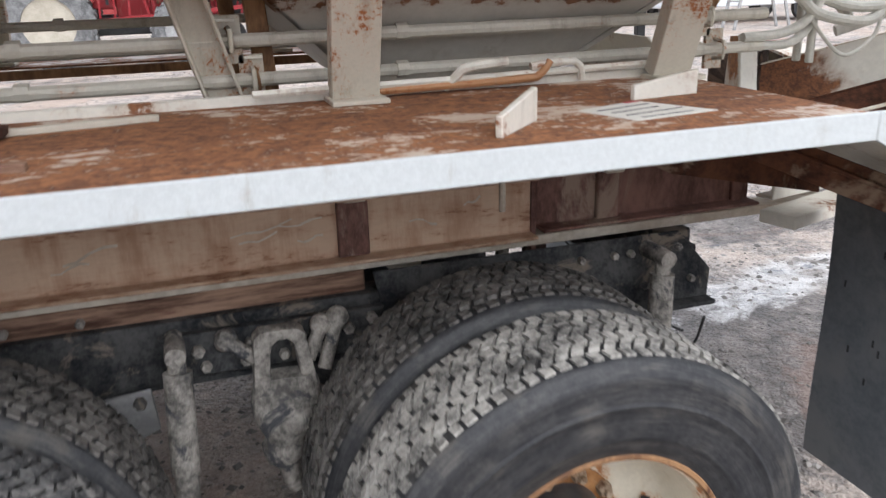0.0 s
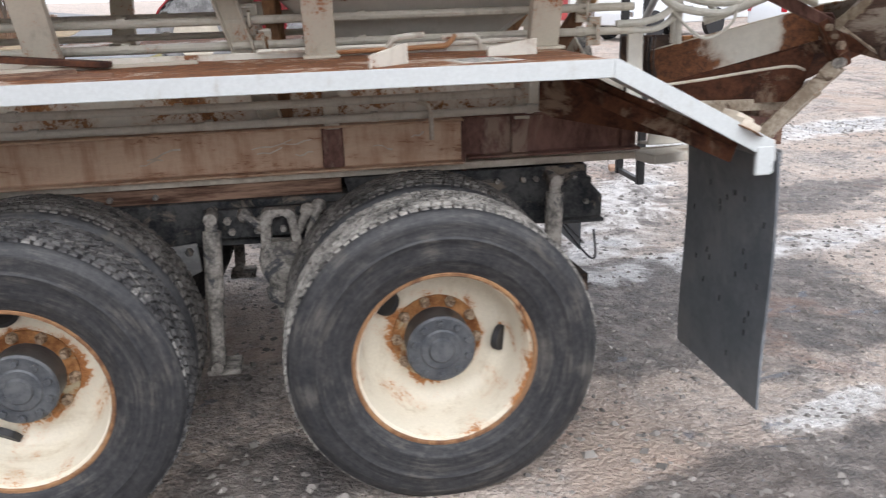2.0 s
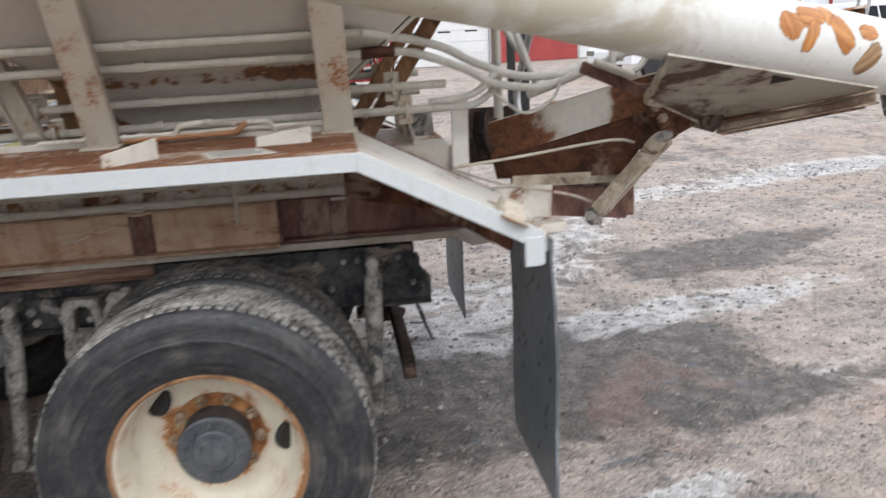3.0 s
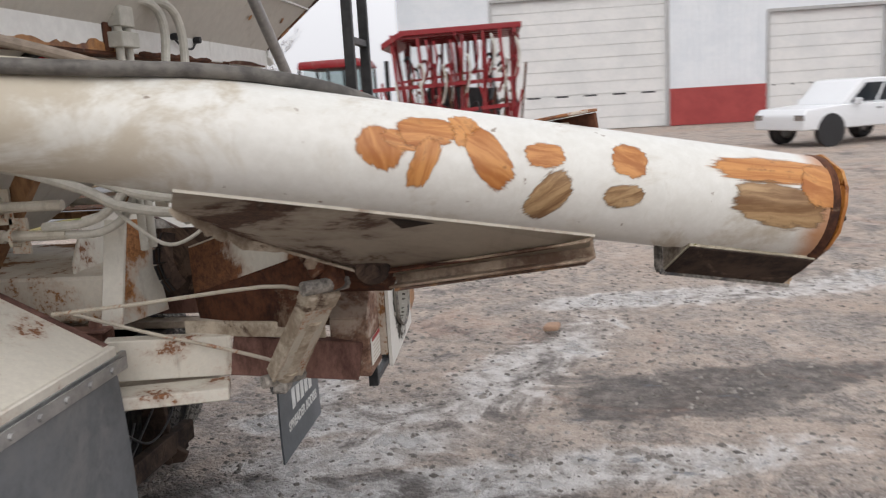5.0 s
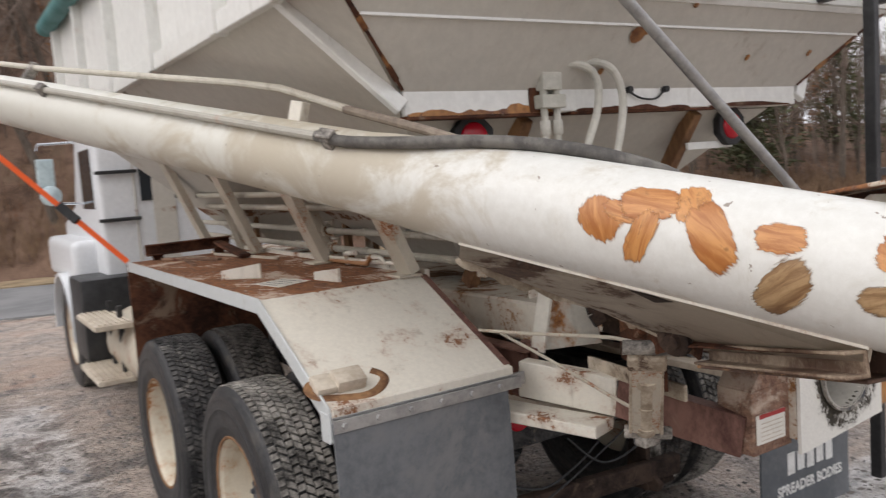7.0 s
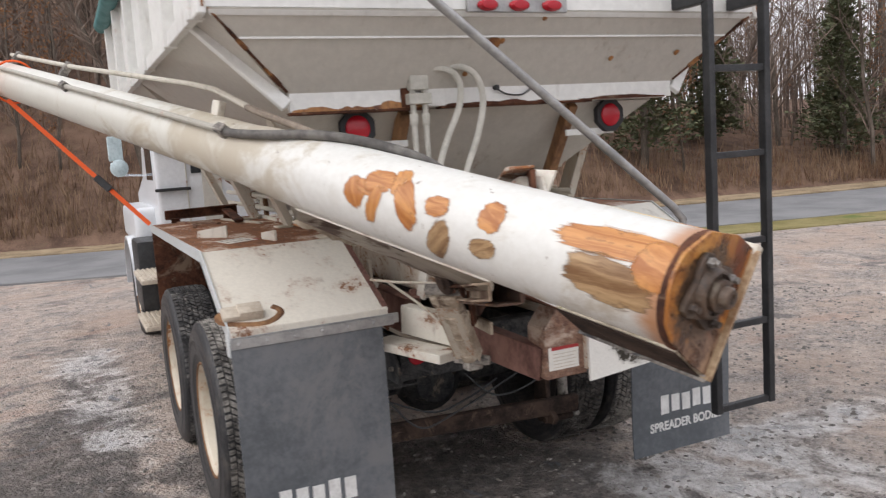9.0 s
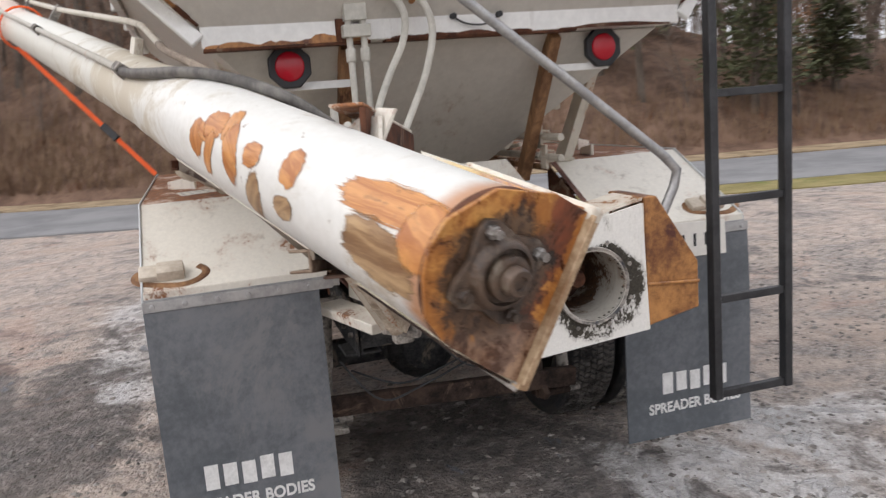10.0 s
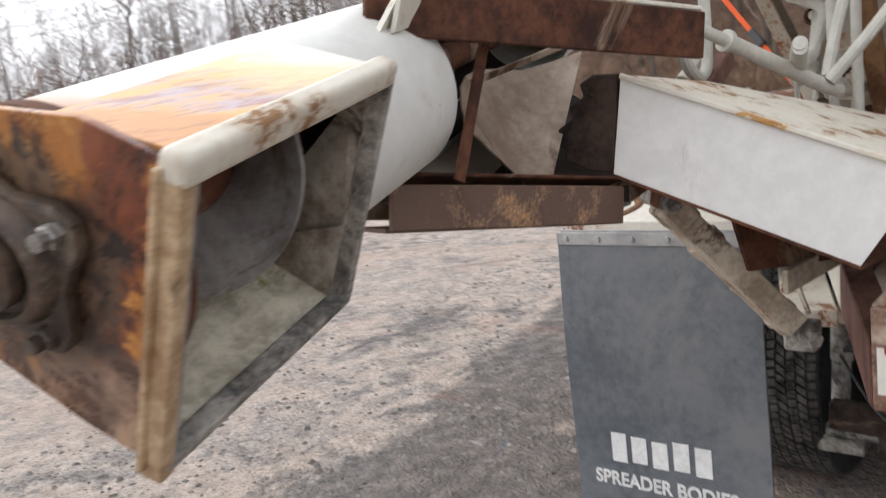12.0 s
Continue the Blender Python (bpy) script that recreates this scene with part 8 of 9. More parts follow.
def build_car(name, label, pos, heading, paint, kind):
    L, W, H = {"suv": (4.9, 1.95, 1.78), "pickup": (5.7, 2.0, 1.9)}[kind]
    car = thing(name, (0, 0, 0), label, "car" if kind == "suv" else "pickup truck", "vehicles parked in the yard")
    I4 = Matrix()
    bm = B()
    low = [(-L / 2, 0.45), (-L / 2, 0.85), (-L / 2 + 0.15, 1.02), (-L / 2 + 1.45, 1.10), (L / 2 - 0.1, 1.08), (L / 2, 0.85), (L / 2, 0.45)]
    prism(bm, [(x, -W / 2, z) for x, z in low], (0, W, 0))
    part("car_body", bm, paint, car, bevel=0.06, segs=3)
    if kind == "suv":
        top = [(-L / 2 + 1.35, 1.08), (-L / 2 + 2.05, H - 0.03), (-L / 2 + 2.5, H), (L / 2 - 0.55, H - 0.04), (L / 2 - 0.15, 1.08)]
        glass = [(-L / 2 + 1.62, 1.12), (-L / 2 + 2.15, H - 0.12), (L / 2 - 0.65, H - 0.12), (L / 2 - 0.38, 1.12)]
    else:
        top = [(-L / 2 + 1.5, 1.08), (-L / 2 + 2.15, H - 0.03), (-L / 2 + 2.4, H), (-L / 2 + 3.75, H - 0.03), (-L / 2 + 3.95, 1.08)]
        glass = [(-L / 2 + 1.75, 1.12), (-L / 2 + 2.25, H - 0.12), (-L / 2 + 3.68, H - 0.12), (-L / 2 + 3.8, 1.12)]
    bm = B()
    prism(bm, [(x, -W / 2 + 0.10, z) for x, z in top], (0, W - 0.2, 0))
    part("cabin", bm, paint, car, bevel=0.07, segs=3)
    for sgn in (-1, 1):
        g0, g1 = glass[0][0], glass[-1][0]
        n = 3 if kind == "suv" else 2
        for k in range(n):
            f0, f1 = k / n + 0.02, (k + 1) / n - 0.02
            bm = B()
            up0 = glass[1][0] + (glass[2][0] - glass[1][0]) * f0
            up1 = glass[1][0] + (glass[2][0] - glass[1][0]) * f1
            yy = sgn * (W / 2 - 0.095)
            prism(bm, [(g0 + (g1 - g0) * f0, yy, 1.14), (g0 + (g1 - g0) * f1, yy, 1.14), (up1, yy, H - 0.14), (up0, yy, H - 0.14)], (0, sgn * 0.006, 0))
            part("side_window", bm, GLASS, car)
        for x in (-L / 2 + 0.95, L / 2 - 1.05):
            wheel_simple("wheel", 0.38, 0.26, car, (x, sgn * (W / 2 - 0.12), 0.38), I4)
            bm = B()
            lathe(bm, [(0.0, 0.0), (0.46, 0.0), (0.46, 0.012), (0, 0.012)], Matrix.Translation((x, sgn * (W / 2 + (0.004 if sgn < 0 else -0.004)), 0.42)) @ TO_Y, 24)
            part("wheel_arch", bm, LENSBLACK, car)
        bm = B()
        quadbox(bm, (L / 2 - 0.06, min(sgn * W / 2, sgn * (W / 2 - 0.2)), 0.8), (L / 2 + 0.012, max(sgn * W / 2, sgn * (W / 2 - 0.2)), 1.05))
        part("tail_lamp", bm, LENSRED, car, bevel=0.01)
        bm = B()
        quadbox(bm, (-L / 2 - 0.012, min(sgn * W / 2, sgn * (W / 2 - 0.35)), 0.72), (-L / 2 + 0.05, max(sgn * W / 2, sgn * (W / 2 - 0.35)), 0.88))
        part("headlamp", bm, CHROME, car, bevel=0.01)
        bm = B()
        quadbox(bm, (-L / 2 + 1.7, min(sgn * W / 2, sgn * (W / 2 + 0.2)), 1.08), (-L / 2 + 1.8, max(sgn * W / 2, sgn * (W / 2 + 0.2)), 1.25))
        part("door_mirror", bm, paint, car, bevel=0.02)
        for k in range(2):
            bm = B()
            x = -L / 2 + 2.5 + 0.95 * k
            quadbox(bm, (x, min(sgn * W / 2, sgn * (W / 2 + 0.02)), 0.93), (x + 0.18, max(sgn * W / 2, sgn * (W / 2 + 0.02)), 0.96))
            part("door_handle", bm, LENSBLACK, car)
    car.matrix_basis = Matrix.Translation(pos) @ Matrix.Rotation(radians(heading), 4, "Z")
    return car


build_car("parked_suv", "white parked sport utility car", (11.2, 22.2, 0), 25, CARWHITE, "suv")
build_car("pickup_truck", "white parked crew-cab pickup truck", (15.6, 18.7, 0), 180, CARWHITE, "pickup")


def thin_glass():
    m, nt, b = material("tinted_cab_glass")
    b.inputs["Base Color"].default_value = (0.6, 0.66, 0.66, 1)
    b.inputs["Roughness"].default_value = 0.05
    b.inputs["Transmission Weight"].default_value = 1.0
    b.inputs["IOR"].default_value = 1.02
    return m


CABGLASS = thin_glass()
FARMTYRE = mottled("dusty_farm_tyre", (0.10, 0.10, 0.10), (0.25, 0.25, 0.25), 5, 0.85, 6)


def build_tractor(pos, heading):
    t = thing("red_tractor", (0, 0, 0), "red farm tractor with large dusty tyres", "tractor")
    I4 = Matrix()
    bm = B()
    prism(bm, [(-2.6, -0.45, 1.0), (-2.65, -0.45, 1.75), (-2.3, -0.45, 1.95), (-0.6, -0.45, 2.1), (-0.6, -0.45, 1.0)], (0, 0.9, 0))
    part("bonnet", bm, REDPAINT, t, "red bonnet", bevel=0.08, segs=3)
    for sgn in (-1, 1):
        bm = B()
        prism(bm, [(-0.5, sgn * 0.85, 1.9), (-0.35, sgn * 0.85, 3.0), (1.1, sgn * 0.85, 3.0), (1.2, sgn * 0.85, 1.9)], (0, sgn * 0.012, 0))
        part("cab_glass", bm, CABGLASS, t, "lightly tinted cab pane")
    bm = B()
    prism(bm, [(-0.6, -0.85, 1.2), (-0.5, -0.85, 1.9), (1.2, -0.85, 1.9), (1.25, -0.85, 1.6), (0.9, -0.85, 1.2)], (0, 1.7, 0))
    part("cab_base", bm, REDPAINT, t, "red lower cab", bevel=0.04)
    bm = B()
    prism(bm, [(0.2, -0.3, 1.9), (0.25, -0.3, 2.5), (0.4, -0.3, 2.55), (0.75, -0.3, 1.95)], (0, 0.6, 0))
    part("cab_seat", bm, LENSBLACK, t, bevel=0.05)
    bm = B()
    prism(bm, [(-0.5, -0.95, 3.0), (1.25, -0.95, 3.0), (1.2, -0.95, 3.2), (-0.35, -0.95, 3.22)], (0, 1.9, 0))
    part("cab_roof", bm, REDPAINT, t, "red cab roof", bevel=0.06, segs=2)
    bm = B()
    quadbox(bm, (-2.4, -0.3, 0.6), (1.1, 0.3, 1.05))
    part("transmission", bm, BLACK, t, bevel=0.03)
    for sgn in (-1, 1):
        wheel_simple("rear_tyre", 0.95, 0.6, t, (0.75, sgn * 1.15, 0.95), I4, FARMTYRE, mottled("pale_tractor_rim", (0.40, 0.36, 0.29), (0.52, 0.48, 0.40), 4), lug=22)
        wheel_simple("front_tyre", 0.70, 0.45, t, (-2.0, sgn * 1.05, 0.70), I4, FARMTYRE, ALU, lug=20)
        bm = B()
        for k in range(8):
            a0, a1 = radians(20 + 17 * k), radians(37 + 17 * k)
            prism(bm, [(0.75 + r * math.cos(a), sgn * 0.85, 0.95 + r * math.sin(a)) for r, a in ((1.05, a0), (1.05, a1), (1.01, a1), (1.01, a0))], (0, sgn * 0.55, 0))
        part("rear_wing", bm, REDPAINT, t)
        for x in (-0.45, 0.4, 1.15):
            bm = B()
            bar(bm, (x, sgn * 0.87, 1.3), (x + 0.05, sgn * 0.87, 3.0), 0.08, 0.06, up=(1, 0, 0))
            part("cab_pillar", bm, BLACK, t)
    bm = B()
    pipe(bm, [(-1.0, 0.5, 1.9), (-1.0, 0.5, 3.1)], 0.06, 10)
    part("exhaust", bm, BLACK, t)
    t.matrix_basis = Matrix.Translation(pos) @ Matrix.Rotation(radians(heading), 4, "Z") @ Matrix.Scale(0.9, 4)


build_tractor((-1.98, 16.6, 0), 180)


def build_implement(pos, heading):
    t = thing("folded_implement", (0, 0, 0), "tall red folded tillage implement behind the tractor", "farm implement")
    rnd = random.Random(4)
    for k in range(5):
        y = -1.8 + 0.9 * k
        bm = B()
        bar(bm, (-2.4, y, 1.0), (2.4, y, 1.0), 0.12, 0.12)
        part("frame_tube", bm, REDPAINT, t, bevel=0.01)
        bm = B()
        bar(bm, (-2.6 + 0.1 * k, y, 4.3), (2.6, y, 4.45), 0.12, 0.12)
        part("frame_tube", bm, REDPAINT, t, bevel=0.01)
        for x in (-2.2, -1.1, 0.0, 1.1, 2.2):
            bm = B()
            bar(bm, (x + rnd.uniform(-0.1, 0.1), y, 0.95), (x + rnd.uniform(-0.5, 0.5), y + rnd.uniform(-0.2, 0.2), 4.4), 0.14, 0.12, up=(1, 0, 0))
            part("upright", bm, REDPAINT, t)
        for x in (-2.1, -1.6, -1.1, -0.5, 0.1, 0.6, 1.2, 1.7, 2.2):
            bm = B()
            z = rnd.uniform(1.5, 3.8)
            pipe(bm, [(x, y, z), (x + 0.2, y - 0.25, z + 0.1), (x + 0.3, y - 0.4, z - 0.25), (x + 0.15, y - 0.45, z - 0.55)], 0.05, 6, curve=3)
            part("tine", bm, (BLACK, REDPAINT, HOSEWHITE)[(k + int(x * 10)) % 3], t)
    for x in (-2.4, 0.0, 2.4):
        bm = B()
        bar(bm, (x, -2.0, 4.35), (x, 2.0, 4.35), 0.1, 0.1)
        bar(bm, (x, -2.0, 1.0), (x, 2.0, 1.0), 0.1, 0.1)
        bar(bm, (x, -1.9, 1.0), (x, 0.0, 2.6), 0.08, 0.08)
        bar(bm, (x, 1.9, 1.0), (x, 0.0, 2.6), 0.08, 0.08)
        bar(bm, (x, -2.0, 4.3), (x, 0, 2.6), 0.08, 0.08)
        part("cross_tube", bm, REDPAINT, t)
    bm = B()
    prism(bm, [(-1.9, -0.7, 0.9), (1.9, -0.7, 0.9), (1.6, -0.7, 2.7), (-1.3, -0.7, 2.9)], (0, 1.4, 0))
    part("hopper_tank", bm, BLACK, t, "dark tank inside the red frame", bevel=0.05)
    for z in (1.9, 3.0):
        bm = B()
        bar(bm, (-2.5, -1.95, z), (1.6, -1.95, z + 0.25), 0.07, 0.07)
        part("rail", bm, REDPAINT, t)
    bm = B()
    prism(bm, [(-3.0, -2.0, 4.16), (-2.2, -2.0, 4.50), (2.7, -2.0, 4.56), (2.7, -2.0, 4.40), (-2.1, -2.0, 4.34), (-3.0, -2.0, 3.98)], (0, 4.0, 0))
    part("top_panel", bm, REDPAINT, t, "red sloping wing folded over the top", bevel=0.02)
    for k in range(16):                                  # folded gangs: curved red shanks and dark points
        x = -2.5 + 0.33 * k
        bm = B()
        z = rnd.uniform(2.2, 3.9)
        pipe(bm, [(x, -2.05, z + 0.4), (x + 0.05, -2.3, z + 0.3), (x + 0.12, -2.35, z - 0.1), (x, -2.15, z - 0.5), (x - 0.1, -2.05, z - 0.7)], 0.045, 6, curve=3)
        part("shank", bm, REDPAINT if k % 3 else HOSEWHITE, t)
        bm = B()
        bar(bm, (x, -2.0, rnd.uniform(1.0, 1.6)), (x + rnd.uniform(-0.6, 0.6), -2.05, rnd.uniform(2.6, 3.6)), 0.09, 0.07, up=(0, 1, 0))
        part("link_arm", bm, (REDPAINT, DARKRUST)[k % 2], t)
    for z0, z1 in ((1.15, 1.45), (1.9, 2.2), (2.8, 2.95)):
        bm = B()
        bar(bm, (-4.3, -2.1, z0), (2.4, -2.1, z1), 0.11, 0.11)
        part("boom", bm, REDPAINT, t, "long red boom")
    for x in (-4.2, -3.7, -3.2):
        bm = B()
        bar(bm, (x, -2.1, 1.0), (x + 0.1, -2.1, 2.9), 0.07, 0.07, up=(1, 0, 0))
        part("boom_post", bm, REDPAINT, t)
    bm = B()
    bar(bm, (1.2, -2.3, 1.35), (3.6, -2.3, 1.55), 0.09, 0.08)
    part("drawbar", bm, ALU, t, "pale steel drawbar")
    for sgn in (-1, 1):
        for x in (-0.6, 0.6):
            wheel_simple("transport_wheel", 0.5, 0.3, t, (x, sgn * 1.2, 0.5), Matrix(), RUBBER, ALU)
        bm = B()
        bar(bm, (-0.6, sgn * 1.2, 0.5), (0.0, sgn * 1.2, 1.0), 0.1, 0.1)
        bar(bm, (0.6, sgn * 1.2, 0.5), (0.0, sgn * 1.2, 1.0), 0.1, 0.1)
        part("wheel_leg", bm, REDPAINT, t)
    t.matrix_basis = Matrix.Translation(pos) @ Matrix.Rotation(radians(heading), 4, "Z") @ Matrix.Diagonal((0.55, 0.66, 0.755, 1))


build_implement((0.50, 17.0, 0), 3)

SL = (13.6, 15.9, -0.02)
steps = thing("step_ladder", SL, "tall grey step ladder standing beside the pickup", "ladder")
for sgn, foot in ((1, 13.45), (-1, 15.2)):
    for y in (15.7, 16.2):
        bm = B()
        bar(bm, (foot, y, -0.02), (14.15 + 0.1 * sgn * -1, y + (0.06 if y < 16 else -0.06), 3.1), 0.07, 0.05, up=(0, 1, 0))
        at_base(part("ladder_leg", bm, ALU, steps, "dull grey ladder leg"), SL)
for k in range(8):
    z = 0.35 + 0.34 * k
    x = 13.45 + (14.05 - 13.45) * (z / 3.1)
    bm = B()
    bar(bm, (x, 15.72, z), (x, 16.18, z), 0.09, 0.03)
    at_base(part("ladder_step", bm, ALU, steps), SL)


# ---------------------------------------------------------------- woods
def grow(bm, rnd, p, d, length, r, level, twigs, tips):
    n = 5 if level == 0 else 3
    pts, q, dd = [p], p.copy(), d.copy()
    for k in range(n):
        dd = (dd + Vector((rnd.uniform(-1, 1), rnd.uniform(-1, 1), rnd.uniform(-0.3, 0.7))) * (0.13 if level == 0 else 0.25)).normalized()
        q = q + dd * length / n
        pts.append(q.copy())
    pipe(twigs if level > 0 else bm, pts, r, 5 if level == 0 else 3, taper=r * 0.3)
    if level >= 2:
        tips += pts[1:]
    if level >= 3:
        return
    for k in range((15, 6, 4)[level]):
        t = rnd.uniform(0.16 if level == 0 else 0.2, 1.0)
        i = min(int(t * n), n - 1)
        base = pts[i].lerp(pts[i + 1], t * n - i)
        a = rnd.uniform(0, 2 * math.pi)
        side = Vector((math.cos(a), math.sin(a), rnd.uniform(0.2, 1.1))).normalized()
        nd = (dd * 0.4 + side).normalized()
        grow(bm, rnd, base, nd, length * rnd.uniform(0.22, 0.42) * (1.2 - 0.45 * t if level == 0 else 1), max(0.004, r * (0.36 if level == 0 else 0.5) * (1.15 - 0.5 * t)), level + 1, twigs, tips)


def tree_kind(seed, h, r, leaves=0):
    rnd = random.Random(seed)
    trunk, twigs, tips = B(), B(), []
    grow(trunk, rnd, Vector((0, 0, -0.4)), Vector((0, 0, 1)), h, r, 0, twigs, tips)
    t = thing("bare_tree", (0, 0, 0), "bare grey-brown winter tree at the wood's edge" if not leaves else "small oak that keeps its dead brown leaves", "tree", "trees of the wood")
    part("trunk", trunk, BARK, t, smooth=60)
    part("crown", twigs, TWIG, t, smooth=0)
    if leaves:
        bm = B()
        for k in range(leaves):
            p = rnd.choice(tips) + Vector((rnd.uniform(-0.12, 0.12), rnd.uniform(-0.12, 0.12), rnd.uniform(-0.12, 0.08)))
            o = Vector((rnd.uniform(-1, 1), rnd.uniform(-1, 1), rnd.uniform(-1, 0.3))).normalized() * rnd.uniform(0.05, 0.10)
            w = o.cross(Vector((rnd.uniform(-1, 1), rnd.uniform(-1, 1), rnd.uniform(-1, 1)))).normalized() * 0.03
            bm.faces.new([bm.verts.new(v) for v in (p, p + o * 0.5 + w, p + o, p + o * 0.5 - w)])
        part("dead_leaves", bm, LEAF, t, "dry brown leaves", smooth=0)
    return t


kinds = [tree_kind(20 + i, h, r, lv) for i, (h, r, lv) in enumerate(((8.0, 0.09, 0), (6.5, 0.065, 0), (9.0, 0.12, 0), (5.0, 0.05, 900), (7.5, 0.075, 0), (4.2, 0.04, 700), (3.2, 0.03, 0), (6.0, 0.055, 0)))]
rnd = random.Random(77)
spots = []
tries = 0
while len(spots) < 296 and tries < 9000:
    tries += 1
    x, y = edge_place(rnd.uniform(0.06, 0.86), 2.2 + abs(rnd.gauss(0, 1)) * 9)
    if -115 < y < 85 and all((x - a) ** 2 + (y - b) ** 2 > 0.8 for a, b in spots):
        spots.append((x, y))
for i, (x, y) in enumerate(spots):
    m = Matrix.Translation((x, y, height(x, y))) @ Matrix.Rotation(rnd.uniform(0, 6.28), 4, "Z") @ Matrix.Rotation(rnd.uniform(-0.06, 0.06), 4, "X")
    k = kinds[i % len(kinds)]
    if i < len(kinds):
        k.matrix_basis = m
    else:
        copy_thing(k, m)


def cedar(seed, h):
    rnd = random.Random(seed)
    t = thing("cedar_tree", (0, 0, 0), "dark green cedar among bare trees", "tree", "evergreens of the wood")
    bm = B()
    pipe(bm, [(0, 0, -0.3), (0.03, 0, h * 0.5), (0, 0.02, h * 0.95)], 0.13, 6, taper=0.02)
    part("trunk", bm, BARK, t)
    bm = B()
    for k in range(230):                                             # boughs in loose tiers, drooping, shorter to the tip
        u = (k + rnd.random()) / 230
        z = h * (0.10 + 0.88 * u)
        a = k * 2.4 + rnd.uniform(-0.5, 0.5)
        reach_ = (h * 0.24 * (1 - u) ** 0.85 + 0.08) * rnd.uniform(0.45, 1.12)
        rise = rnd.uniform(-0.35, 0.25) + 0.7 * u
        for j in range(max(8, int(26 * (1 - 0.6 * u)))):
            f = rnd.random() ** 0.6
            p = Vector((reach_ * f * math.cos(a), reach_ * f * math.sin(a), z + reach_ * f * rise))
            p += Vector((rnd.gauss(0, 1), rnd.gauss(0, 1), rnd.gauss(0, 0.7))) * (0.05 + 0.09 * reach_ * (1 - 0.5 * f))
            s = rnd.uniform(0.08, 0.19)
            o = Vector((math.cos(a) + rnd.uniform(-0.7, 0.7), math.sin(a) + rnd.uniform(-0.7, 0.7), rnd.uniform(-0.3, 0.7))).normalized()
            w = o.cross(Vector((rnd.uniform(-1, 1), rnd.uniform(-1, 1), 1))).normalized()
            bm.faces.new([bm.verts.new(v) for v in (p - w * s * 0.42, p + o * s * 1.3, p + w * s * 0.42)])
    part("crown", bm, CEDAR, t, smooth=0)
    return t


cedars = [cedar(3, 6.5), cedar(8, 5.0), cedar(12, 7.5)]
for i, (x, y) in enumerate(((-14.5, 13.5), (-16, 17.5), (-17.5, 10.5), (-15, 22), (-21, 15), (-15.5, 28), (-17, 36), (-21.3, -31.6), (-23, 7), (-36, -14), (-20, 46), (-27, -26), (-13.6, 20.6))):
    grown = 0.92 if i == 12 else (0.8 if i == 3 else 1.0)
    m = Matrix.Translation((x, y, height(x, y) - 0.05)) @ Matrix.Rotation(i * 1.3, 4, "Z") @ Matrix.Scale(grown, 4)
    if i < 3:
        cedars[i].matrix_basis = m
    else:
        copy_thing(cedars[i % 3], m)

# deeper wood: thin stems with twigs, too many to count
rnd = random.Random(15)
vs, fs = [], []


def blade(p, q, w0, w1):
    side = (q - p).cross(Vector((rnd.uniform(-1, 1), rnd.uniform(-1, 1), 0.1)))
    side.normalize()
    i = len(vs)
    vs.extend([p - side * w0, p + side * w0, q + side * w1, q - side * w1])
    fs.append((i, i + 1, i + 2, i + 3))


for k in range(2600):
    x, y = edge_place(rnd.uniform(0.05, 0.88), 5 + 38 * rnd.random() ** 1.3)
    z = height(x, y)
    h = rnd.uniform(3.5, 8.5) * (1.65 if y < -4 else 1.0)
    p = Vector((x, y, z - 0.1))
    top = p + Vector((rnd.uniform(-0.5, 0.5), rnd.uniform(-0.5, 0.5), h))
    blade(p, top, rnd.uniform(0.025, 0.07), 0.008)
    for b in range(14):
        t = rnd.uniform(0.2, 1)
        base = p.lerp(top, t)
        a = rnd.uniform(0, 6.283)
        L = h * 0.26 * (1.15 - 0.7 * t) * rnd.uniform(0.5, 1.2)
        tip = base + Vector((math.cos(a), math.sin(a), rnd.uniform(0.3, 1.2))) * L
        blade(base, tip, 0.014, 0.004)
        for c in range(2):
            mid = base.lerp(tip, rnd.uniform(0.3, 0.9))
            blade(mid, mid + Vector((rnd.uniform(-1, 1), rnd.uniform(-1, 1), rnd.uniform(0.1, 1))) * L * 0.45, 0.008, 0.003)
me = bpy.data.meshes.new("far_wood")
me.from_pydata([tuple(v) for v in vs], [], fs)
me.materials.append(TWIG)
tagged(new("far_wood", me), "dense brown winter wood on the hillside", "trees", kind="stuff")

# brush at the foot of the wood
rnd = random.Random(5)
vs, fs = [], []
for k in range(30000):
    d = 1.5 + abs(rnd.gauss(0, 1)) * (1.4 if k % 5 else 12)
    x, y = edge_place(rnd.uniform(0.08, 0.8), d)
    z = height(x, y)
    h = rnd.uniform(0.2, 0.6) * (1.0 if k % 5 else 1.2)
    a = rnd.uniform(0, 6.283)
    lean = Vector((rnd.uniform(-0.35, 0.35), rnd.uniform(-0.35, 0.35), 1)) * h
    w = Vector((math.cos(a), math.sin(a), 0)) * (0.010 if k % 3 == 0 else 0.016)
    p = Vector((x, y, z - 0.03))
    i = len(vs)
    vs += [p - w, p + w, p + lean * 0.6 + w * 0.8, p + lean, p + lean * 0.6 - w * 0.8]
    fs.append((i, i + 1, i + 2, i + 3, i + 4))
me = bpy.data.meshes.new("dry_brush")
me.from_pydata([tuple(v) for v in vs], [], fs)
me.materials.append(BRUSH)
tagged(new("dry_brush", me), "dry brown brush and weeds below the trees", "brush", kind="stuff")

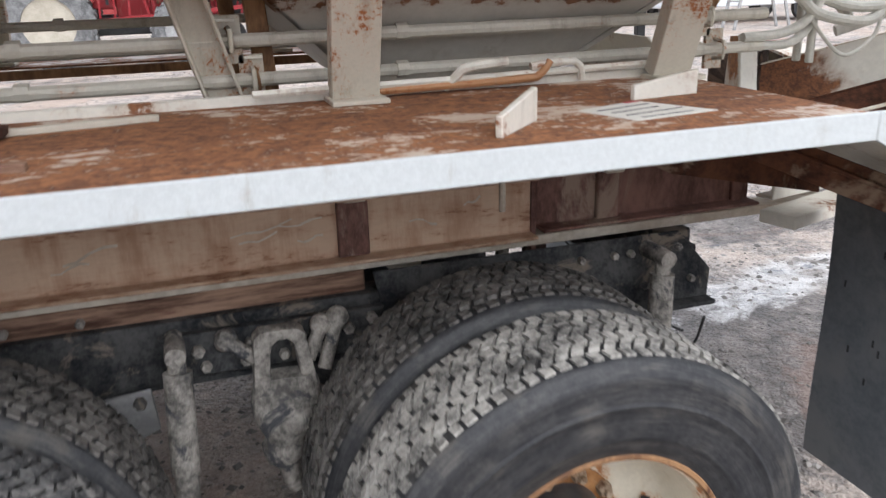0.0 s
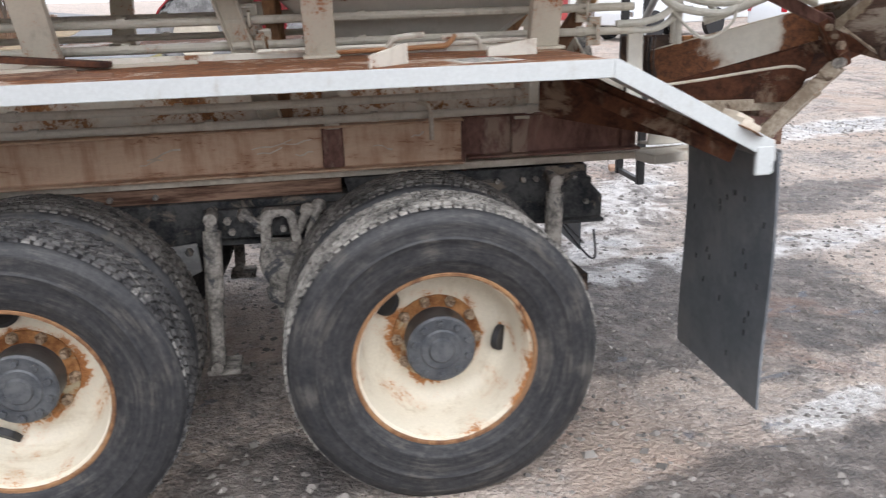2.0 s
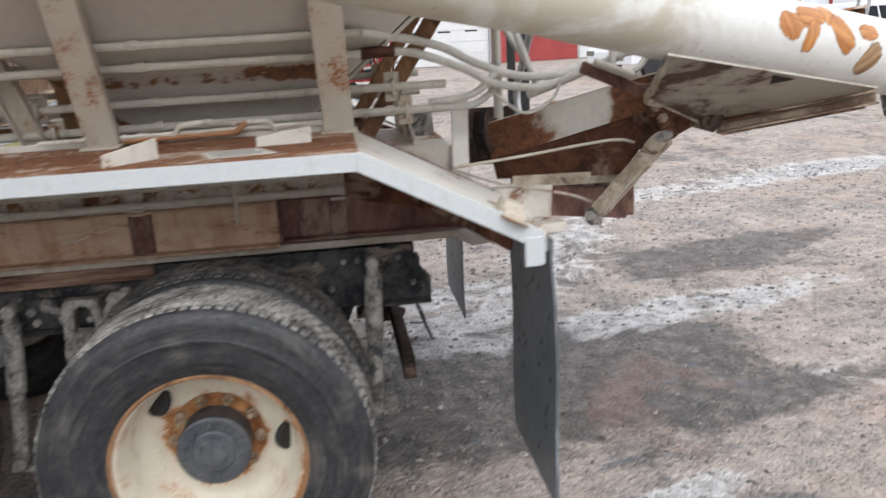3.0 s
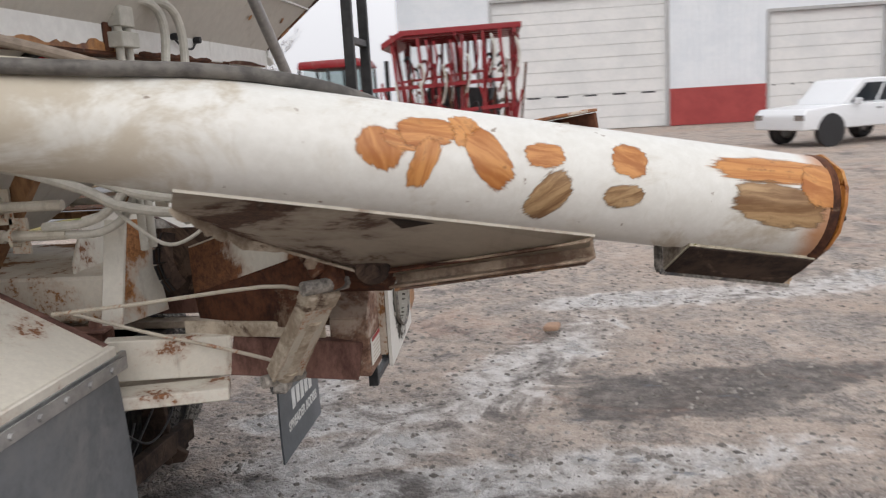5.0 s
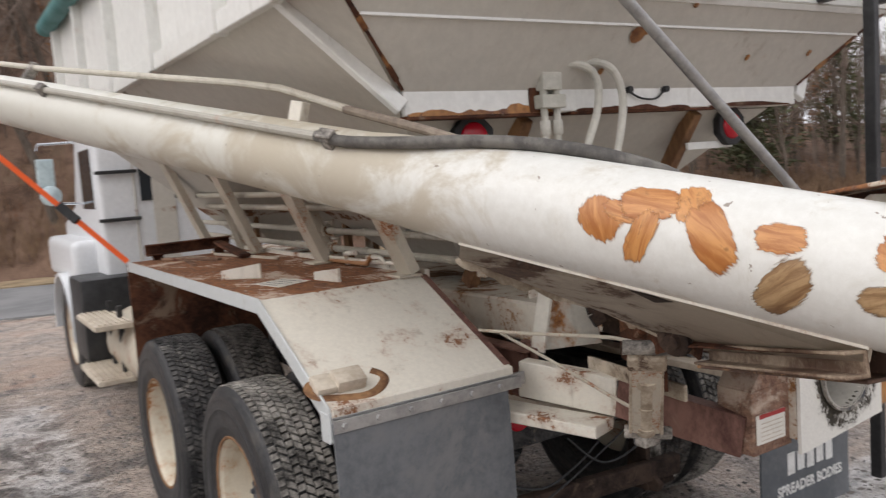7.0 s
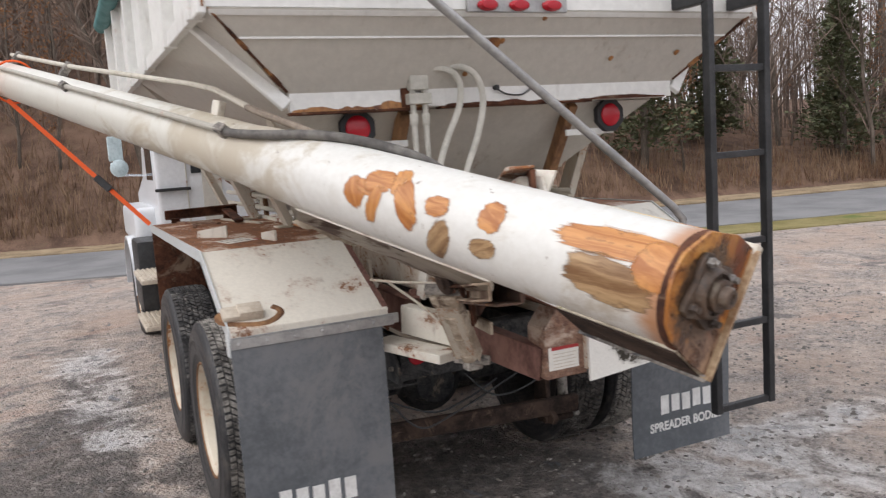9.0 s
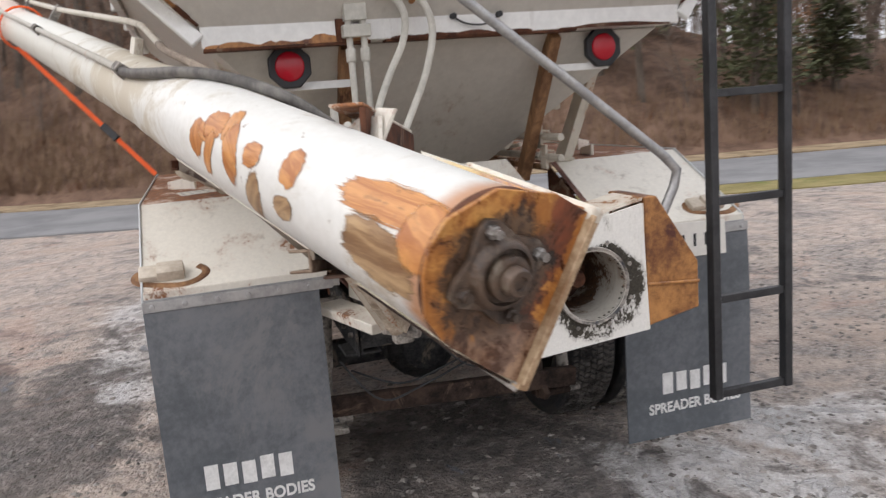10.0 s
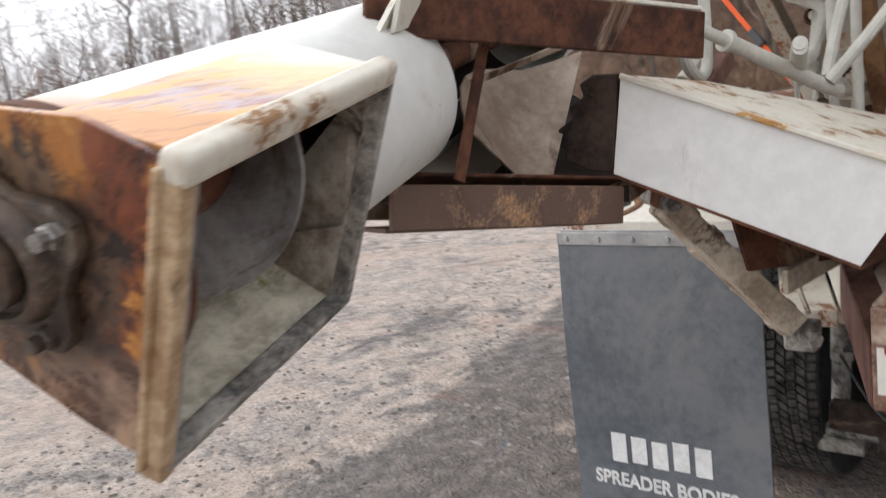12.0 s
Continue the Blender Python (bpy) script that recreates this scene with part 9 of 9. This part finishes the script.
# utility poles and wires
POLES = [(-17.5, -52.0), (-27.0, -18.0), (-17.0, 27.0)]
for a, (px, py) in enumerate(POLES):
    PB = (px, py, height(px, py))
    pole = thing("utility_pole", PB, "grey wooden utility pole with crossarm", "utility pole", "poles along the road")
    bm = B()
    pipe(bm, [(px, py, PB[2] - 0.2), (px, py, PB[2] + 9.0)], 0.14, 10, taper=0.10)
    at_base(part("pole", bm, BARK, pole), PB)
    bm = B()
    bar(bm, (px - 1.0, py, PB[2] + 8.5), (px + 1.0, py, PB[2] + 8.5), 0.1, 0.12)
    at_base(part("crossarm", bm, BARK, pole), PB)
    if a + 1 < len(POLES):
        nx, ny = POLES[a + 1]
        A, C = Vector((px, py, PB[2] + 8.5)), Vector((nx, ny, height(nx, ny) + 8.5))
        for k in range(4):
            o = Vector((-0.9 + 0.6 * k, 0, 0.1 - (0.7 * k if k > 1 else 0)))
            bm = B()
            pipe(bm, [A.lerp(C, j / 12) + o - Vector((0, 0, 3.6 * (j / 12) * (1 - j / 12))) for j in range(13)], 0.011, 4)
            at_base(part("wire", bm, LENSBLACK, pole), PB)

# ---------------------------------------------------------------- puddles, stones, scraps
rnd = random.Random(9)


def stones(name, n, box, lo, hi, mats, label):
    vs, fs = [], []
    for k in range(n):
        x, y = rnd.uniform(box[0], box[1]), rnd.uniform(box[2], box[3])
        r = lo + (hi - lo) * rnd.random() ** 3
        z = height(x, y)
        i = len(vs)
        sx, sy, sz = (r * rnd.uniform(0.6, 1.3) for _ in range(3))
        a = rnd.uniform(0, 6.28)
        ca, sa = math.cos(a), math.sin(a)
        for ux, uy, uz in ((1, 0, 0.1), (0.2, 1, 0.2), (-1, 0.2, 0), (-0.1, -1, 0.15), (0.3, 0.3, 0.75), (-0.3, -0.2, 0.65)):
            px, py = ux * sx, uy * sy
            vs.append((x + px * ca - py * sa, y + px * sa + py * ca, z + uz * sz * 0.8 - 0.002))
        fs += [(i, i + 1, i + 4), (i + 1, i + 2, i + 5, i + 4), (i + 2, i + 3, i + 5), (i + 3, i, i + 4, i + 5)]
    me = bpy.data.meshes.new(name)
    me.from_pydata(vs, [], fs)
    me.materials.append(mats)
    return tagged(new(name, me), label, "gravel", kind="stuff")


def stone_mat(name, a, c):
    m, nt, b = material(name)
    g = nt.nodes.new("ShaderNodeNewGeometry")
    f = grain(nt, coords(nt), 60, 4)
    col = blend(nt, g.outputs["Random Per Island"], a, c)
    nt.links.new(blend(nt, calc(nt, "MULTIPLY", f, 0.5), col, tuple(v * 0.5 for v in a)), b.inputs["Base Color"])
    b.inputs["Roughness"].default_value = 0.75
    return m


STONE = stone_mat("loose_stone", (0.10, 0.09, 0.08), (0.40, 0.365, 0.33))
stones("gravel", 30000, (-3.5, 6.5, -4.5, 6.0), 0.004, 0.026, STONE, "loose grey-brown gravel stones on the yard")
stones("gravel", 9000, (-9, 12, -9, 14), 0.010, 0.03, STONE, "loose grey-brown gravel stones on the yard")
bm = B()
quadbox(bm, (1.10, -1.93, 0.012), (1.26, -1.80, 0.016))
tagged(part("paper_scrap", bm, LABEL), "white scrap of paper lying on the gravel", "litter")
bm = B()
prism(bm, [(2.33, 3.38, 0.0), (2.45, 3.40, 0.0), (2.47, 3.50, 0.0), (2.36, 3.50, 0.0)], (0, 0, 0.05))
tagged(part("brick_lump", bm, mottled("clay_lump", (0.27, 0.17, 0.12), (0.40, 0.27, 0.19), 12), bevel=0.01), "small reddish lump on the gravel", "stone")
